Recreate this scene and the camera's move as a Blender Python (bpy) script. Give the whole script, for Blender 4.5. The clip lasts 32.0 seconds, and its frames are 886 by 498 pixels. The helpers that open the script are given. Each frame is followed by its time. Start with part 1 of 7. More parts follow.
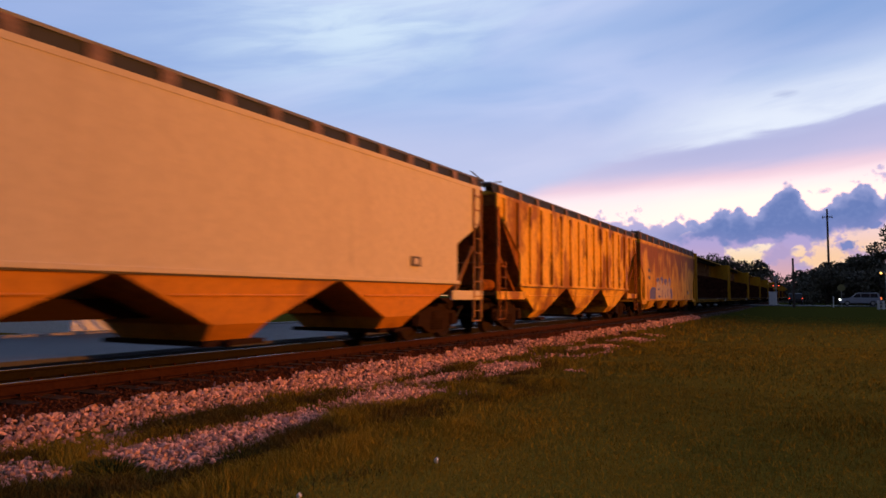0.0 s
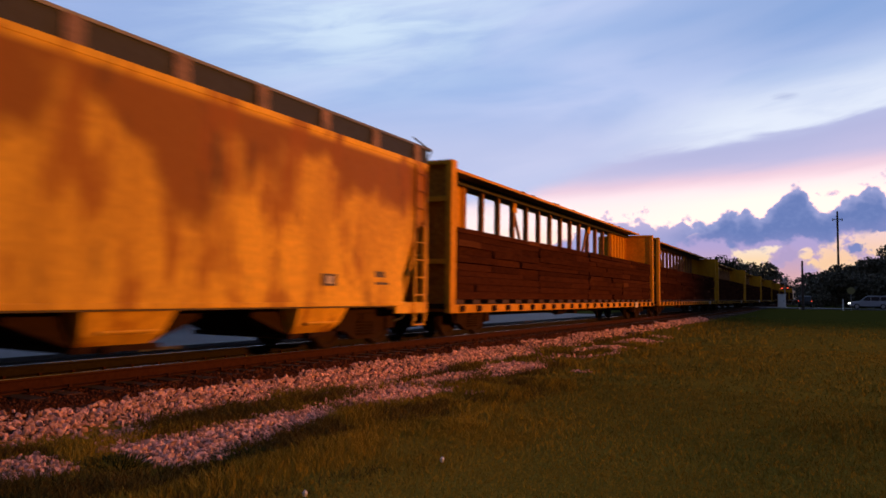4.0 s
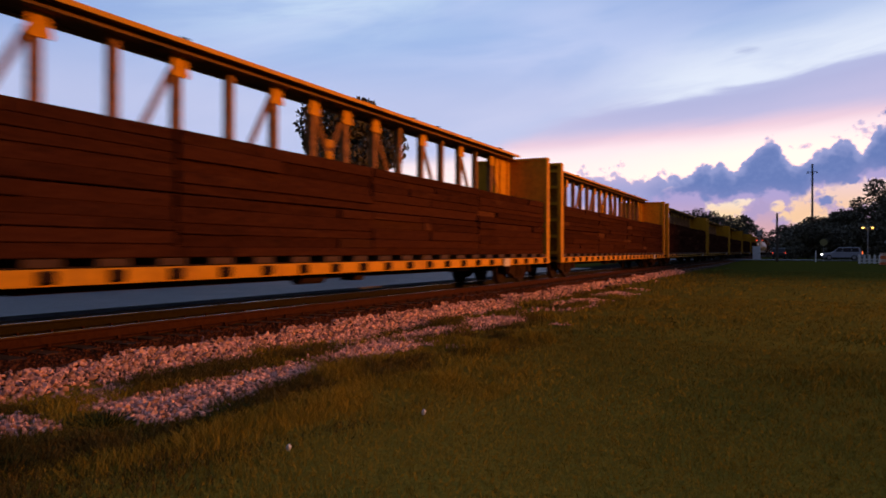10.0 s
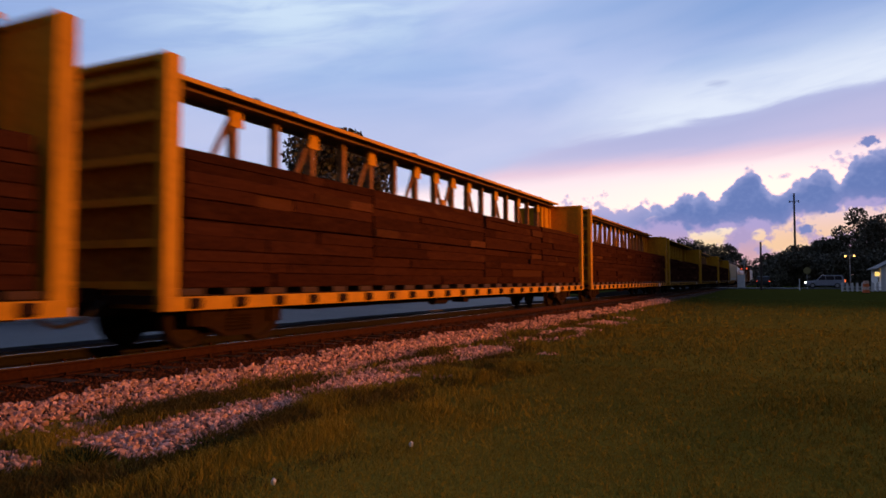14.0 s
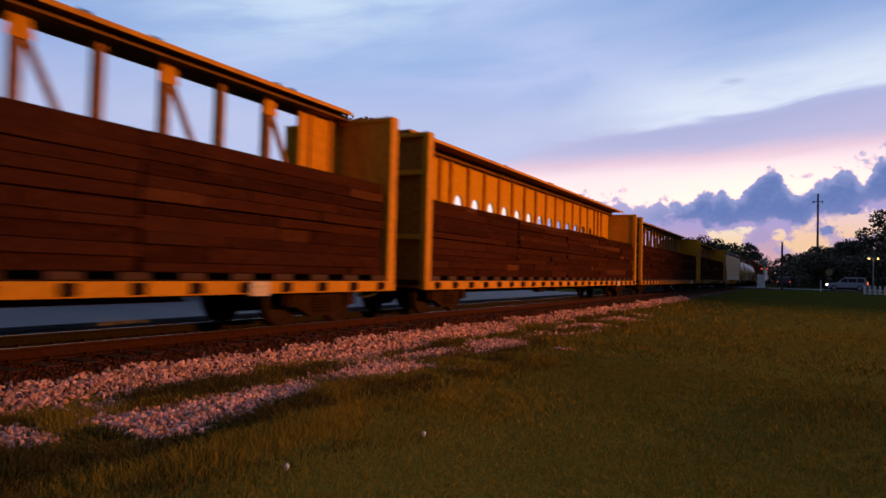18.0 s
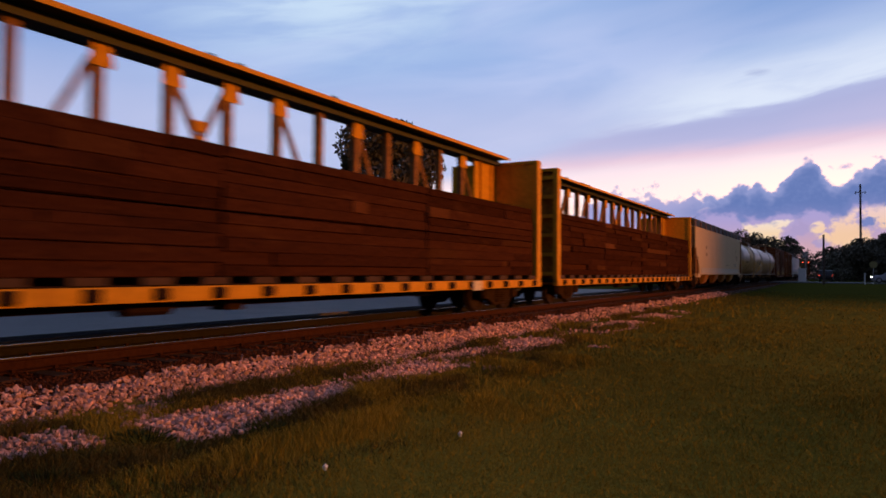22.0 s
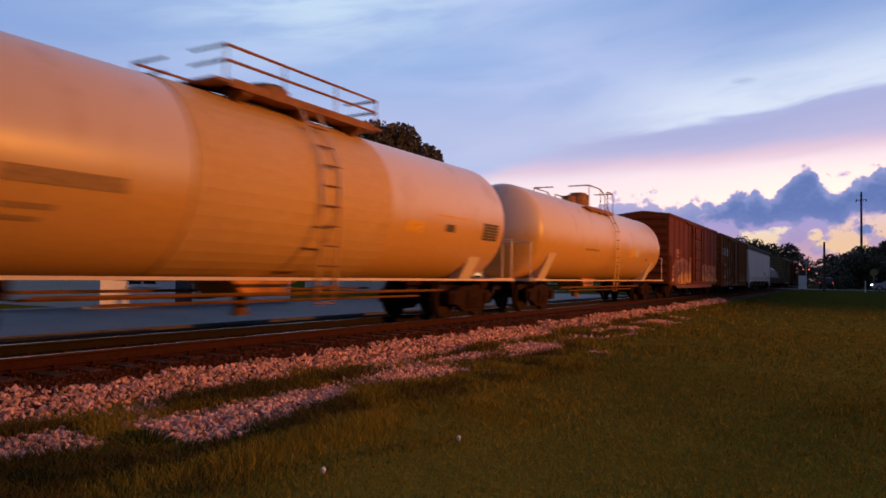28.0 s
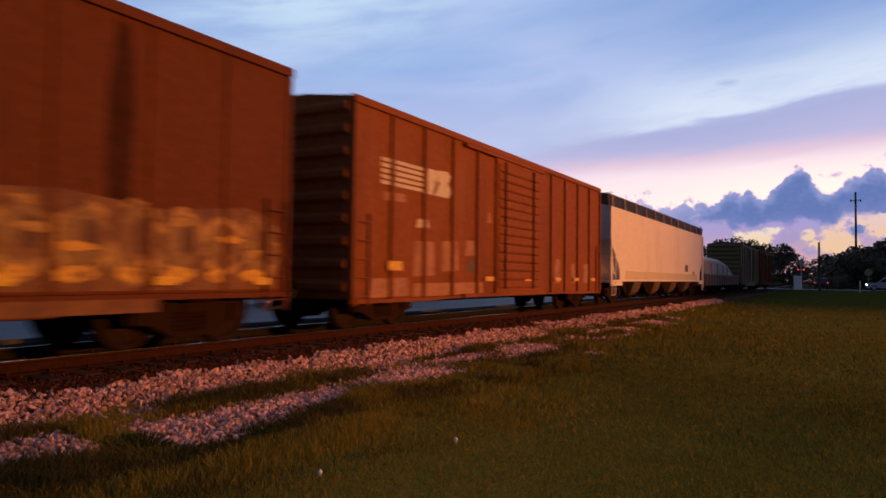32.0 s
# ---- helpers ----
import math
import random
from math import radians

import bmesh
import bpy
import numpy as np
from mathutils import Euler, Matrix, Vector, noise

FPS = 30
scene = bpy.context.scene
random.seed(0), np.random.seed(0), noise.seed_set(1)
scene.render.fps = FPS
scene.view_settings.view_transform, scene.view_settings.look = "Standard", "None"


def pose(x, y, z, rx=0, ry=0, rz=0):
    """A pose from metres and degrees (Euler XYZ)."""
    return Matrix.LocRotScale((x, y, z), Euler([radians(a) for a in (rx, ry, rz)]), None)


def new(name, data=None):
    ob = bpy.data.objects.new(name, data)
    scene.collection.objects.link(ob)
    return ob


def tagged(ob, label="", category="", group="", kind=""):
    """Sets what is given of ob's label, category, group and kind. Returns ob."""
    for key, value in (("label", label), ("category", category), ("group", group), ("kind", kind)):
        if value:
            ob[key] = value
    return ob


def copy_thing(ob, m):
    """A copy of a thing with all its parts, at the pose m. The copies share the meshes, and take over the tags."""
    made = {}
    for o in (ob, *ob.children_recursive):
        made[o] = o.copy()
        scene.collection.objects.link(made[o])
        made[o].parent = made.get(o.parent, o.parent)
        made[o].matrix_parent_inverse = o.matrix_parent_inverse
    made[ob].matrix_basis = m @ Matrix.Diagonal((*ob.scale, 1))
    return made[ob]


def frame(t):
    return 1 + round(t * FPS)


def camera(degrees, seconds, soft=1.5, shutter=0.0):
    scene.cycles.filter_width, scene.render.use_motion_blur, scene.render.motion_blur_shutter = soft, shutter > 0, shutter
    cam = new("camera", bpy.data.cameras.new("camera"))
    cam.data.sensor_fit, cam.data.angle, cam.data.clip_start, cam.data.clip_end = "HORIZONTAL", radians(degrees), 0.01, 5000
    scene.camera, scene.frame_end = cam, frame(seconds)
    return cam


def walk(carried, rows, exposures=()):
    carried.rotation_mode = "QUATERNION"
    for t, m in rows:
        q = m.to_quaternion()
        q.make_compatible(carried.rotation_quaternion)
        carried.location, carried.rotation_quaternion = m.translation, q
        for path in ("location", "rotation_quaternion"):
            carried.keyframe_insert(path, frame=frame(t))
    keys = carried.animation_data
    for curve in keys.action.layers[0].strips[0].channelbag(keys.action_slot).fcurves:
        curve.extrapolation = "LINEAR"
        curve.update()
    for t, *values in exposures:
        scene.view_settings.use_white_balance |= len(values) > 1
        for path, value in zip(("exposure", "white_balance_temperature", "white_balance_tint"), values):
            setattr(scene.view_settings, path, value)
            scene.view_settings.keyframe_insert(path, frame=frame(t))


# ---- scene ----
EYE = (9.45, 0.0, 1.64)
cam = camera(65.0, 32.0, soft=1.6, shutter=0.6)
# seconds, tilt, lean, turn
TURNS = [
    (0, 93.82, 0.23, 27.95), (0.5, 93.71, 0.20, 28.02), (1, 93.73, 0.56, 27.88), (1.5, 93.84, 0.51, 28.23),
    (2, 94.31, -0.31, 28.09), (2.5, 94.21, 0.28, 28.36), (3, 93.89, 0.55, 28.21), (3.5, 93.97, 0.66, 28.30),
    (4, 93.77, 0.74, 28.54), (4.5, 93.83, 0.74, 28.34), (6.5, 92.92, 0.73, 30.27), (7, 92.84, 1.03, 30.02),
    (7.5, 92.78, 1.06, 30.06), (8, 92.68, 1.07, 30.27), (8.5, 92.77, 1.27, 30.36), (9, 92.94, 1.16, 30.12),
    (9.5, 89.78, 1.00, 28.80), (10, 90.12, 0.15, 26.89), (10.5, 90.82, 0.67, 25.87), (11, 91.89, -0.29, 25.25),
    (11.5, 93.57, 3.02, 25.76), (12, 93.67, 0.46, 26.22), (12.5, 93.46, 0.22, 26.04), (13, 92.85, -0.19, 25.77),
    (13.5, 92.81, -0.25, 25.72), (14, 92.57, -0.10, 25.81), (14.5, 92.45, 1.31, 26.12), (16.5, 91.95, 1.00, 26.99),
    (17, 92.04, 1.09, 27.10), (17.5, 91.92, 1.33, 27.19), (18, 91.85, 1.48, 27.20), (18.5, 91.79, 1.55, 27.12),
    (19, 91.30, 1.19, 27.27), (19.5, 91.55, 1.06, 28.11), (20, 91.86, 0.48, 28.86), (20.5, 91.19, -0.28, 29.17),
    (21, 90.08, -0.69, 30.35), (21.5, 90.41, -1.14, 30.93), (22, 91.80, 0.43, 29.93), (22.5, 91.79, 0.19, 28.78),
    (23, 91.65, 0.26, 28.27), (23.5, 92.05, 0.28, 28.41), (24, 92.13, 0.09, 28.72), (24.5, 92.52, -0.10, 28.92),
    (26.5, 91.90, 1.04, 30.62), (27, 91.97, 0.92, 30.34), (27.5, 92.09, 1.16, 30.24), (28, 92.11, 0.97, 29.95),
    (28.5, 92.23, 1.01, 29.63), (29, 92.24, 1.09, 29.62), (29.5, 92.25, 1.21, 29.51), (30, 92.23, 0.98, 29.41),
    (30.5, 92.22, 1.05, 29.24), (31, 92.10, 0.96, 29.24), (31.5, 92.20, 0.94, 29.34), (32, 92.25, 0.74, 29.63),
]
walk(cam, [(t, pose(*EYE, rx, -ry, rz)) for t, rx, ry, rz in TURNS], exposures=[(0, 0.02, 6500, 10), (12, -0.01, 6450, 10), (22, -0.07, 6300, 10), (32, -0.11, 6200, 10)])

# ---- small helpers for nodes and meshes ----


def srgb(r, g, b):
    """A colour from 0..255 display values, as linear light."""
    return tuple(((c / 255) / 12.92 if c <= 10 else ((c / 255 + 0.055) / 1.055) ** 2.4) for c in (r, g, b)) + (1.0,)


class Nodes:
    """Short-hand for a node tree."""

    def __init__(self, tree):
        self.t = tree
        tree.nodes.clear()

    def add(self, kind, **settings):
        n = self.t.nodes.new(kind)
        for k, v in settings.items():
            setattr(n, k, v)
        return n

    def put(self, node, **links):
        for k, v in links.items():
            self.wire(v, node.inputs[k.replace("_", " ")])
        return node

    def wire(self, v, socket):
        if isinstance(v, bpy.types.NodeSocket):
            self.t.links.new(v, socket)
        else:
            socket.default_value = v

    def m(self, op, a, b=0.0, c=0.0, clamp=False):
        n = self.add("ShaderNodeMath", operation=op, use_clamp=clamp)
        for k, v in enumerate((a, b, c)):
            self.wire(v, n.inputs[k])
        return n.outputs[0]

    def mix(self, f, a, b, blend="MIX"):
        n = self.add("ShaderNodeMix", data_type="RGBA", blend_type=blend)
        for k, v in ((0, f), (6, a), (7, b)):
            self.wire(v, n.inputs[k])
        return n.outputs[2]

    def ramp(self, f, stops, ease="LINEAR"):
        n = self.add("ShaderNodeValToRGB")
        n.color_ramp.interpolation = ease
        e = n.color_ramp.elements
        while len(e) < len(stops):
            e.new(0.5)
        for k, (p, c) in enumerate(stops):
            e[k].position, e[k].color = p, c if len(c) == 4 else (*c, 1)
        self.wire(f, n.inputs[0])
        return n.outputs[0]

    def step(self, v, lo, hi):
        n = self.add("ShaderNodeMapRange", interpolation_type="SMOOTHSTEP")
        for k, x in enumerate((v, lo, hi, 0.0, 1.0)):
            self.wire(x, n.inputs[k])
        return n.outputs[0]

    def noise(self, vec, scale, detail=4.0, rough=0.55, warp=0.0):
        n = self.add("ShaderNodeTexNoise")
        self.put(n, Vector=vec, Scale=scale, Detail=detail, Roughness=rough, Distortion=warp)
        return n.outputs[0]

    def scaled(self, vec, s, at=(0, 0, 0)):
        n = self.add("ShaderNodeMapping")
        self.put(n, Vector=vec, Scale=s, Location=at)
        return n.outputs[0]

    def xyz(self, vec):
        n = self.add("ShaderNodeSeparateXYZ")
        self.wire(vec, n.inputs[0])
        return n.outputs

    def vec(self, x, y, z):
        n = self.add("ShaderNodeCombineXYZ")
        for k, v in enumerate((x, y, z)):
            self.wire(v, n.inputs[k])
        return n.outputs[0]

    def bump(self, h, strength, far=0.02):
        n = self.add("ShaderNodeBump")
        self.put(n, Height=h, Strength=strength, Distance=far)
        return n.outputs[0]


# ---- world: the last light after sunset ----
world = bpy.data.worlds.new("dusk_sky")
world.use_nodes = True
scene.world = world
w = Nodes(world.node_tree)
way = w.add("ShaderNodeTexCoord").outputs["Generated"]
wx, wy, wz = w.xyz(way)
dusk = w.ramp(w.m("MAXIMUM", wz, 0.0), [
    (0.0, srgb(240, 190, 135)), (0.05, srgb(246, 212, 190)), (0.10, srgb(252, 230, 240)), (0.150, srgb(246, 222, 238)), (0.175, srgb(222, 206, 234)),
    (0.21, srgb(186, 196, 236)), (0.33, srgb(146, 184, 236)), (0.55, srgb(88, 122, 182)), (1.0, srgb(84, 100, 138))])
away = w.ramp(w.m("MAXIMUM", wz, 0.0), [
    (0.0, srgb(60, 56, 72)), (0.2, srgb(70, 74, 100)), (0.5, srgb(82, 94, 130)), (1.0, srgb(84, 100, 138))])
west = w.step(w.m("SUBTRACT", w.m("MULTIPLY", wy, 0.89), w.m("MULTIPLY", wx, 0.45)), 0.45, 0.84)
sky = w.add("ShaderNodeTexSky", sky_type="NISHITA", sun_disc=False, sun_elevation=radians(1.0), sun_rotation=radians(0.0))
both = w.mix(0.06, w.mix(west, away, dusk), sky.outputs[0])
back = w.put(w.add("ShaderNodeBackground"), Color=both, Strength=1.0)
w.t.links.new(back.outputs[0], w.add("ShaderNodeOutputWorld").inputs[0])

# ---- the sodium street light behind the viewpoint: its lamp (the mast is built below) ----
SODIUM_AT = (75.0, 24.0, 12.0)
sodium = new("street_lamp_light", bpy.data.lights.new("street_lamp_light", "SPOT"))
sodium.data.energy, sodium.data.color, sodium.data.shadow_soft_size = 236000, (1.0, 0.310, 0.020), 0.25
sodium.data.spot_size, sodium.data.spot_blend = radians(51), 1.0
sodium.location = SODIUM_AT
sodium.rotation_euler = (Vector((0.0, 24.0, 9.0)) - Vector(SODIUM_AT)).to_track_quat("-Z", "Y").to_euler()


class Geo:
    """Collects corners and faces of one mesh."""

    def __init__(self):
        self.v, self.f = [], []

    def add(self, vs, fs):
        n = len(self.v)
        self.v += [tuple(p) for p in vs]
        self.f += [tuple(i + n for i in q) for q in fs]
        return self

    def box(self, x0, x1, y0, y1, z0, z1, m=None):
        vs = [(x, y, z) for x in (x0, x1) for y in (y0, y1) for z in (z0, z1)]
        if m is not None:
            vs = [m @ Vector(p) for p in vs]
        return self.add(vs, [(0, 1, 3, 2), (4, 6, 7, 5), (0, 4, 5, 1), (2, 3, 7, 6), (0, 2, 6, 4), (1, 5, 7, 3)])

    def tube(self, a, b, r, n=8, r2=None, caps=True):
        a, b = Vector(a), Vector(b)
        q = (b - a).to_track_quat("Z", "Y")
        vs = []
        for p, rr in ((a, r), (b, r if r2 is None else r2)):
            vs += [p + q @ Vector((rr * math.cos(k * math.tau / n), rr * math.sin(k * math.tau / n), 0)) for k in range(n)]
        fs = [(k, (k + 1) % n, n + (k + 1) % n, n + k) for k in range(n)]
        if caps:
            fs += [tuple(range(n))[::-1], tuple(range(n, 2 * n))]
        return self.add(vs, fs)

    def path(self, points, r, n=6):
        """A bar of round section bent along the points, as one skin."""
        pts = [Vector(p) for p in points]
        rings = []
        for k, p in enumerate(pts):
            ins = (p - pts[k - 1]).normalized() if k else (pts[1] - p).normalized()
            out = (pts[k + 1] - p).normalized() if k + 1 < len(pts) else ins
            way = (ins + out).normalized()
            wide = r / max(0.5, way.dot(ins))
            side = way.cross(Vector((0.31, 0.17, 0.93)) if abs(way.z) < 0.9 else Vector((0.93, 0.31, 0.17))).normalized()
            up = side.cross(way)
            rings.append([p + (side * math.cos(q * math.tau / n) + up * math.sin(q * math.tau / n)) * wide for q in range(n)])
        # turn each ring so that its first corner follows the one before
        for k in range(1, len(rings)):
            j = min(range(n), key=lambda q: (rings[k][q] - pts[k] - (rings[k - 1][0] - pts[k - 1])).length)
            rings[k] = rings[k][j:] + rings[k][:j]
        return self.loft(rings)

    def loft(self, rings, caps=True):
        """Skin over rings of equal count."""
        n = len(rings[0])
        vs = [p for ring in rings for p in ring]
        fs = [(i * n + k, i * n + (k + 1) % n, (i + 1) * n + (k + 1) % n, (i + 1) * n + k) for i in range(len(rings) - 1) for k in range(n)]
        if caps:
            fs += [tuple(range(n))[::-1], tuple(range((len(rings) - 1) * n, len(rings) * n))]
        return self.add(vs, fs)

    def prism_y(self, section, y0, y1):
        """A section of (x, z) corners drawn out along y."""
        return self.loft([[(x, y0, z) for x, z in section], [(x, y1, z) for x, z in section]])

    def prism_x(self, section, x0, x1):
        """A section of (y, z) corners drawn out along x."""
        return self.loft([[(x0, y, z) for y, z in section], [(x1, y, z) for y, z in section]])

    def mesh(self, name, material, smooth=False):
        me = bpy.data.meshes.new(name)
        me.from_pydata(self.v, [], self.f)
        bm = bmesh.new()
        bm.from_mesh(me)
        bmesh.ops.recalc_face_normals(bm, faces=bm.faces)
        bm.to_mesh(me)
        bm.free()
        me.materials.append(material)
        if smooth:
            for p in me.polygons:
                p.use_smooth = True
        return me


def part(name, geo, material, parent=None, label="", bevel=0.0, smooth=False, at=None):
    """One mesh object, as a part of its parent."""
    me = geo if isinstance(geo, bpy.types.Mesh) else geo.mesh(name, material, smooth)
    ob = new(name, me)
    if parent is not None:
        ob.parent = parent
    if at is not None:
        ob.matrix_basis = at
    if bevel:
        mod = ob.modifiers.new("edge", "BEVEL")
        mod.width, mod.segments, mod.limit_method, mod.angle_limit = bevel, 2, "ANGLE", radians(40)
    if label:
        tagged(ob, label)
    return ob


def thing(name, label, category, group="", kind="", at=None):
    ob = tagged(new(name), label, category, group, kind)
    if at is not None:
        ob.matrix_basis = at
    return ob


# ---- materials ----
MATS = {}


def surface(name, colour, rough=0.6, metal=0.0, spots=(), grain=18.0, vary=0.25, bump=0.15, streak=1.0, spec=0.5, island=0.0, per=0.0, above=None, top_end=4.02, near=None):
    """A worn surface. spots: (colour, scale, low, high, how much) blotches; streak: how much they are drawn out downwards."""
    if name in MATS:
        return MATS[name]
    mat = bpy.data.materials.new(name)
    mat.use_nodes = True
    n = Nodes(mat.node_tree)
    co = n.add("ShaderNodeTexCoord").outputs["Object"]
    run = n.scaled(co, (1.0, 1.0, 1.0 / streak))
    c = n.mix(n.step(n.noise(co, grain, 5.0), 0.3, 0.7), tuple(v * (1 - vary) for v in colour[:3]) + (1,), tuple(min(1, v * (1 + vary)) for v in colour[:3]) + (1,))
    r = n.m("ADD", rough - 0.08, n.m("MULTIPLY", n.noise(co, grain * 0.4), 0.16))
    for k, (tone, scale, lo, hi, much) in enumerate(spots):
        f = n.m("MULTIPLY", n.step(n.noise(n.scaled(run, (1, 1, 1), (3.7 * k, 1.3, 9.1 * k)), scale, 6.0, 0.62), lo, hi), much)
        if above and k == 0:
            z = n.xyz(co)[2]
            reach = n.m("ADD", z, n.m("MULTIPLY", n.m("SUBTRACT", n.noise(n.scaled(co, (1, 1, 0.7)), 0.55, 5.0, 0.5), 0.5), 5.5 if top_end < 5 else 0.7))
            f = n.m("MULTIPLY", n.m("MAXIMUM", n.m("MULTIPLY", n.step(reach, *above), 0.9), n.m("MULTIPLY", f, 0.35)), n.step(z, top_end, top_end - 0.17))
        c = n.mix(f, c, tone)
    # lamp light on the near grass, painted into the colour, fading right and away
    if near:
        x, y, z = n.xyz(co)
        lit_falloff = n.m("ADD", y, n.m("MULTIPLY", n.m("SUBTRACT", x, 8.0), 0.8))
        c = n.mix(n.m("MULTIPLY", n.step(n.m("ADD", lit_falloff, n.m("MULTIPLY", n.noise(co, 0.4, 4.0), 4.0)), near[1], near[2]), 0.6), c, near[0])
    if island:
        g = n.add("ShaderNodeNewGeometry").outputs["Random Per Island"]
        c = n.mix(1.0, c, n.ramp(g, [(0, (1 - island,) * 3), (1, (1 + island,) * 3)]), "MULTIPLY")
    if per:
        g = n.add("ShaderNodeObjectInfo").outputs["Random"]
        c = n.mix(1.0, c, n.ramp(g, [(0, (1 - per,) * 3), (1, (1 + per,) * 3)]), "MULTIPLY")
    b = n.add("ShaderNodeBsdfPrincipled")
    n.put(b, Base_Color=c, Roughness=r, Metallic=metal, Normal=n.bump(n.noise(co, grain * 2.2, 6.0), bump))
    b.inputs["Specular IOR Level"].default_value = spec
    n.t.links.new(b.outputs[0], n.add("ShaderNodeOutputMaterial").inputs[0])
    MATS[name] = mat
    return mat


def glow(name, colour, strength):
    if name in MATS:
        return MATS[name]
    mat = bpy.data.materials.new(name)
    mat.use_nodes = True
    n = Nodes(mat.node_tree)
    e = n.put(n.add("ShaderNodeEmission"), Color=colour, Strength=strength)
    n.t.links.new(e.outputs[0], n.add("ShaderNodeOutputMaterial").inputs[0])
    MATS[name] = mat
    return mat


RUST = (0.20, 0.064, 0.018, 1)
DARK_RUST = (0.075, 0.032, 0.016, 1)
GRIME = (0.05, 0.04, 0.032, 1)
steel_dark = surface("truck_steel", (0.026, 0.012, 0.007), 0.9, spec=0.1, spots=[((0.030, 0.014, 0.008, 1), 3, 0.5, 0.75, 0.6)], grain=14)
wheel_steel = surface("wheel_steel", (0.026, 0.013, 0.008), 0.8, 0.3, spec=0.2, spots=[((0.030, 0.014, 0.008, 1), 6, 0.4, 0.7, 0.7)])
rail_head = surface("rail_head", (0.30, 0.34, 0.42), 0.25, 1.0, grain=30, vary=0.1, bump=0.03)
rail_rust = surface("rail_web", (0.040, 0.013, 0.0055), 0.9, spec=0.1, spots=[((0.05, 0.018, 0.008, 1), 5, 0.4, 0.7, 0.7)])
tie_wood = surface("tie_wood", (0.050, 0.019, 0.009), 0.9, spots=[((0.05, 0.022, 0.012, 1), 4, 0.5, 0.75, 0.6)], grain=9, per=0.35)

# ---- sky backdrops: high cloud sheet and the bank of cumulus, far off, drifting ----


def az_el(n):
    p = n.add("ShaderNodeTexCoord").outputs["Object"]
    unit = n.add("ShaderNodeVectorMath", operation="NORMALIZE")
    n.wire(p, unit.inputs[0])
    x, y, z = n.xyz(unit.outputs[0])
    az = n.m("MULTIPLY", n.m("ARCTAN2", x, y), 57.2958)
    el = n.m("MULTIPLY", n.m("ARCSINE", z), 57.2958)
    return az, el, unit.outputs[0]


def cloud_material(name, build):
    mat = bpy.data.materials.new(name)
    mat.use_nodes = True
    mat.cycles.emission_sampling = "NONE"
    n = Nodes(mat.node_tree)
    colour, cover = build(n)
    e = n.put(n.add("ShaderNodeEmission"), Color=colour, Strength=1.0)
    mixer = n.add("ShaderNodeMixShader")
    n.wire(cover, mixer.inputs[0])
    n.t.links.new(n.add("ShaderNodeBsdfTransparent").outputs[0], mixer.inputs[1])
    n.t.links.new(e.outputs[0], mixer.inputs[2])
    n.t.links.new(mixer.outputs[0], n.add("ShaderNodeOutputMaterial").inputs[0])
    return mat


def bell(n, v, mid, wide):
    """A soft bump of height 1 round mid."""
    q = n.m("DIVIDE", n.m("SUBTRACT", v, mid), wide)
    return n.m("POWER", 2.71828, n.m("MULTIPLY", n.m("MULTIPLY", q, q), -1.0))


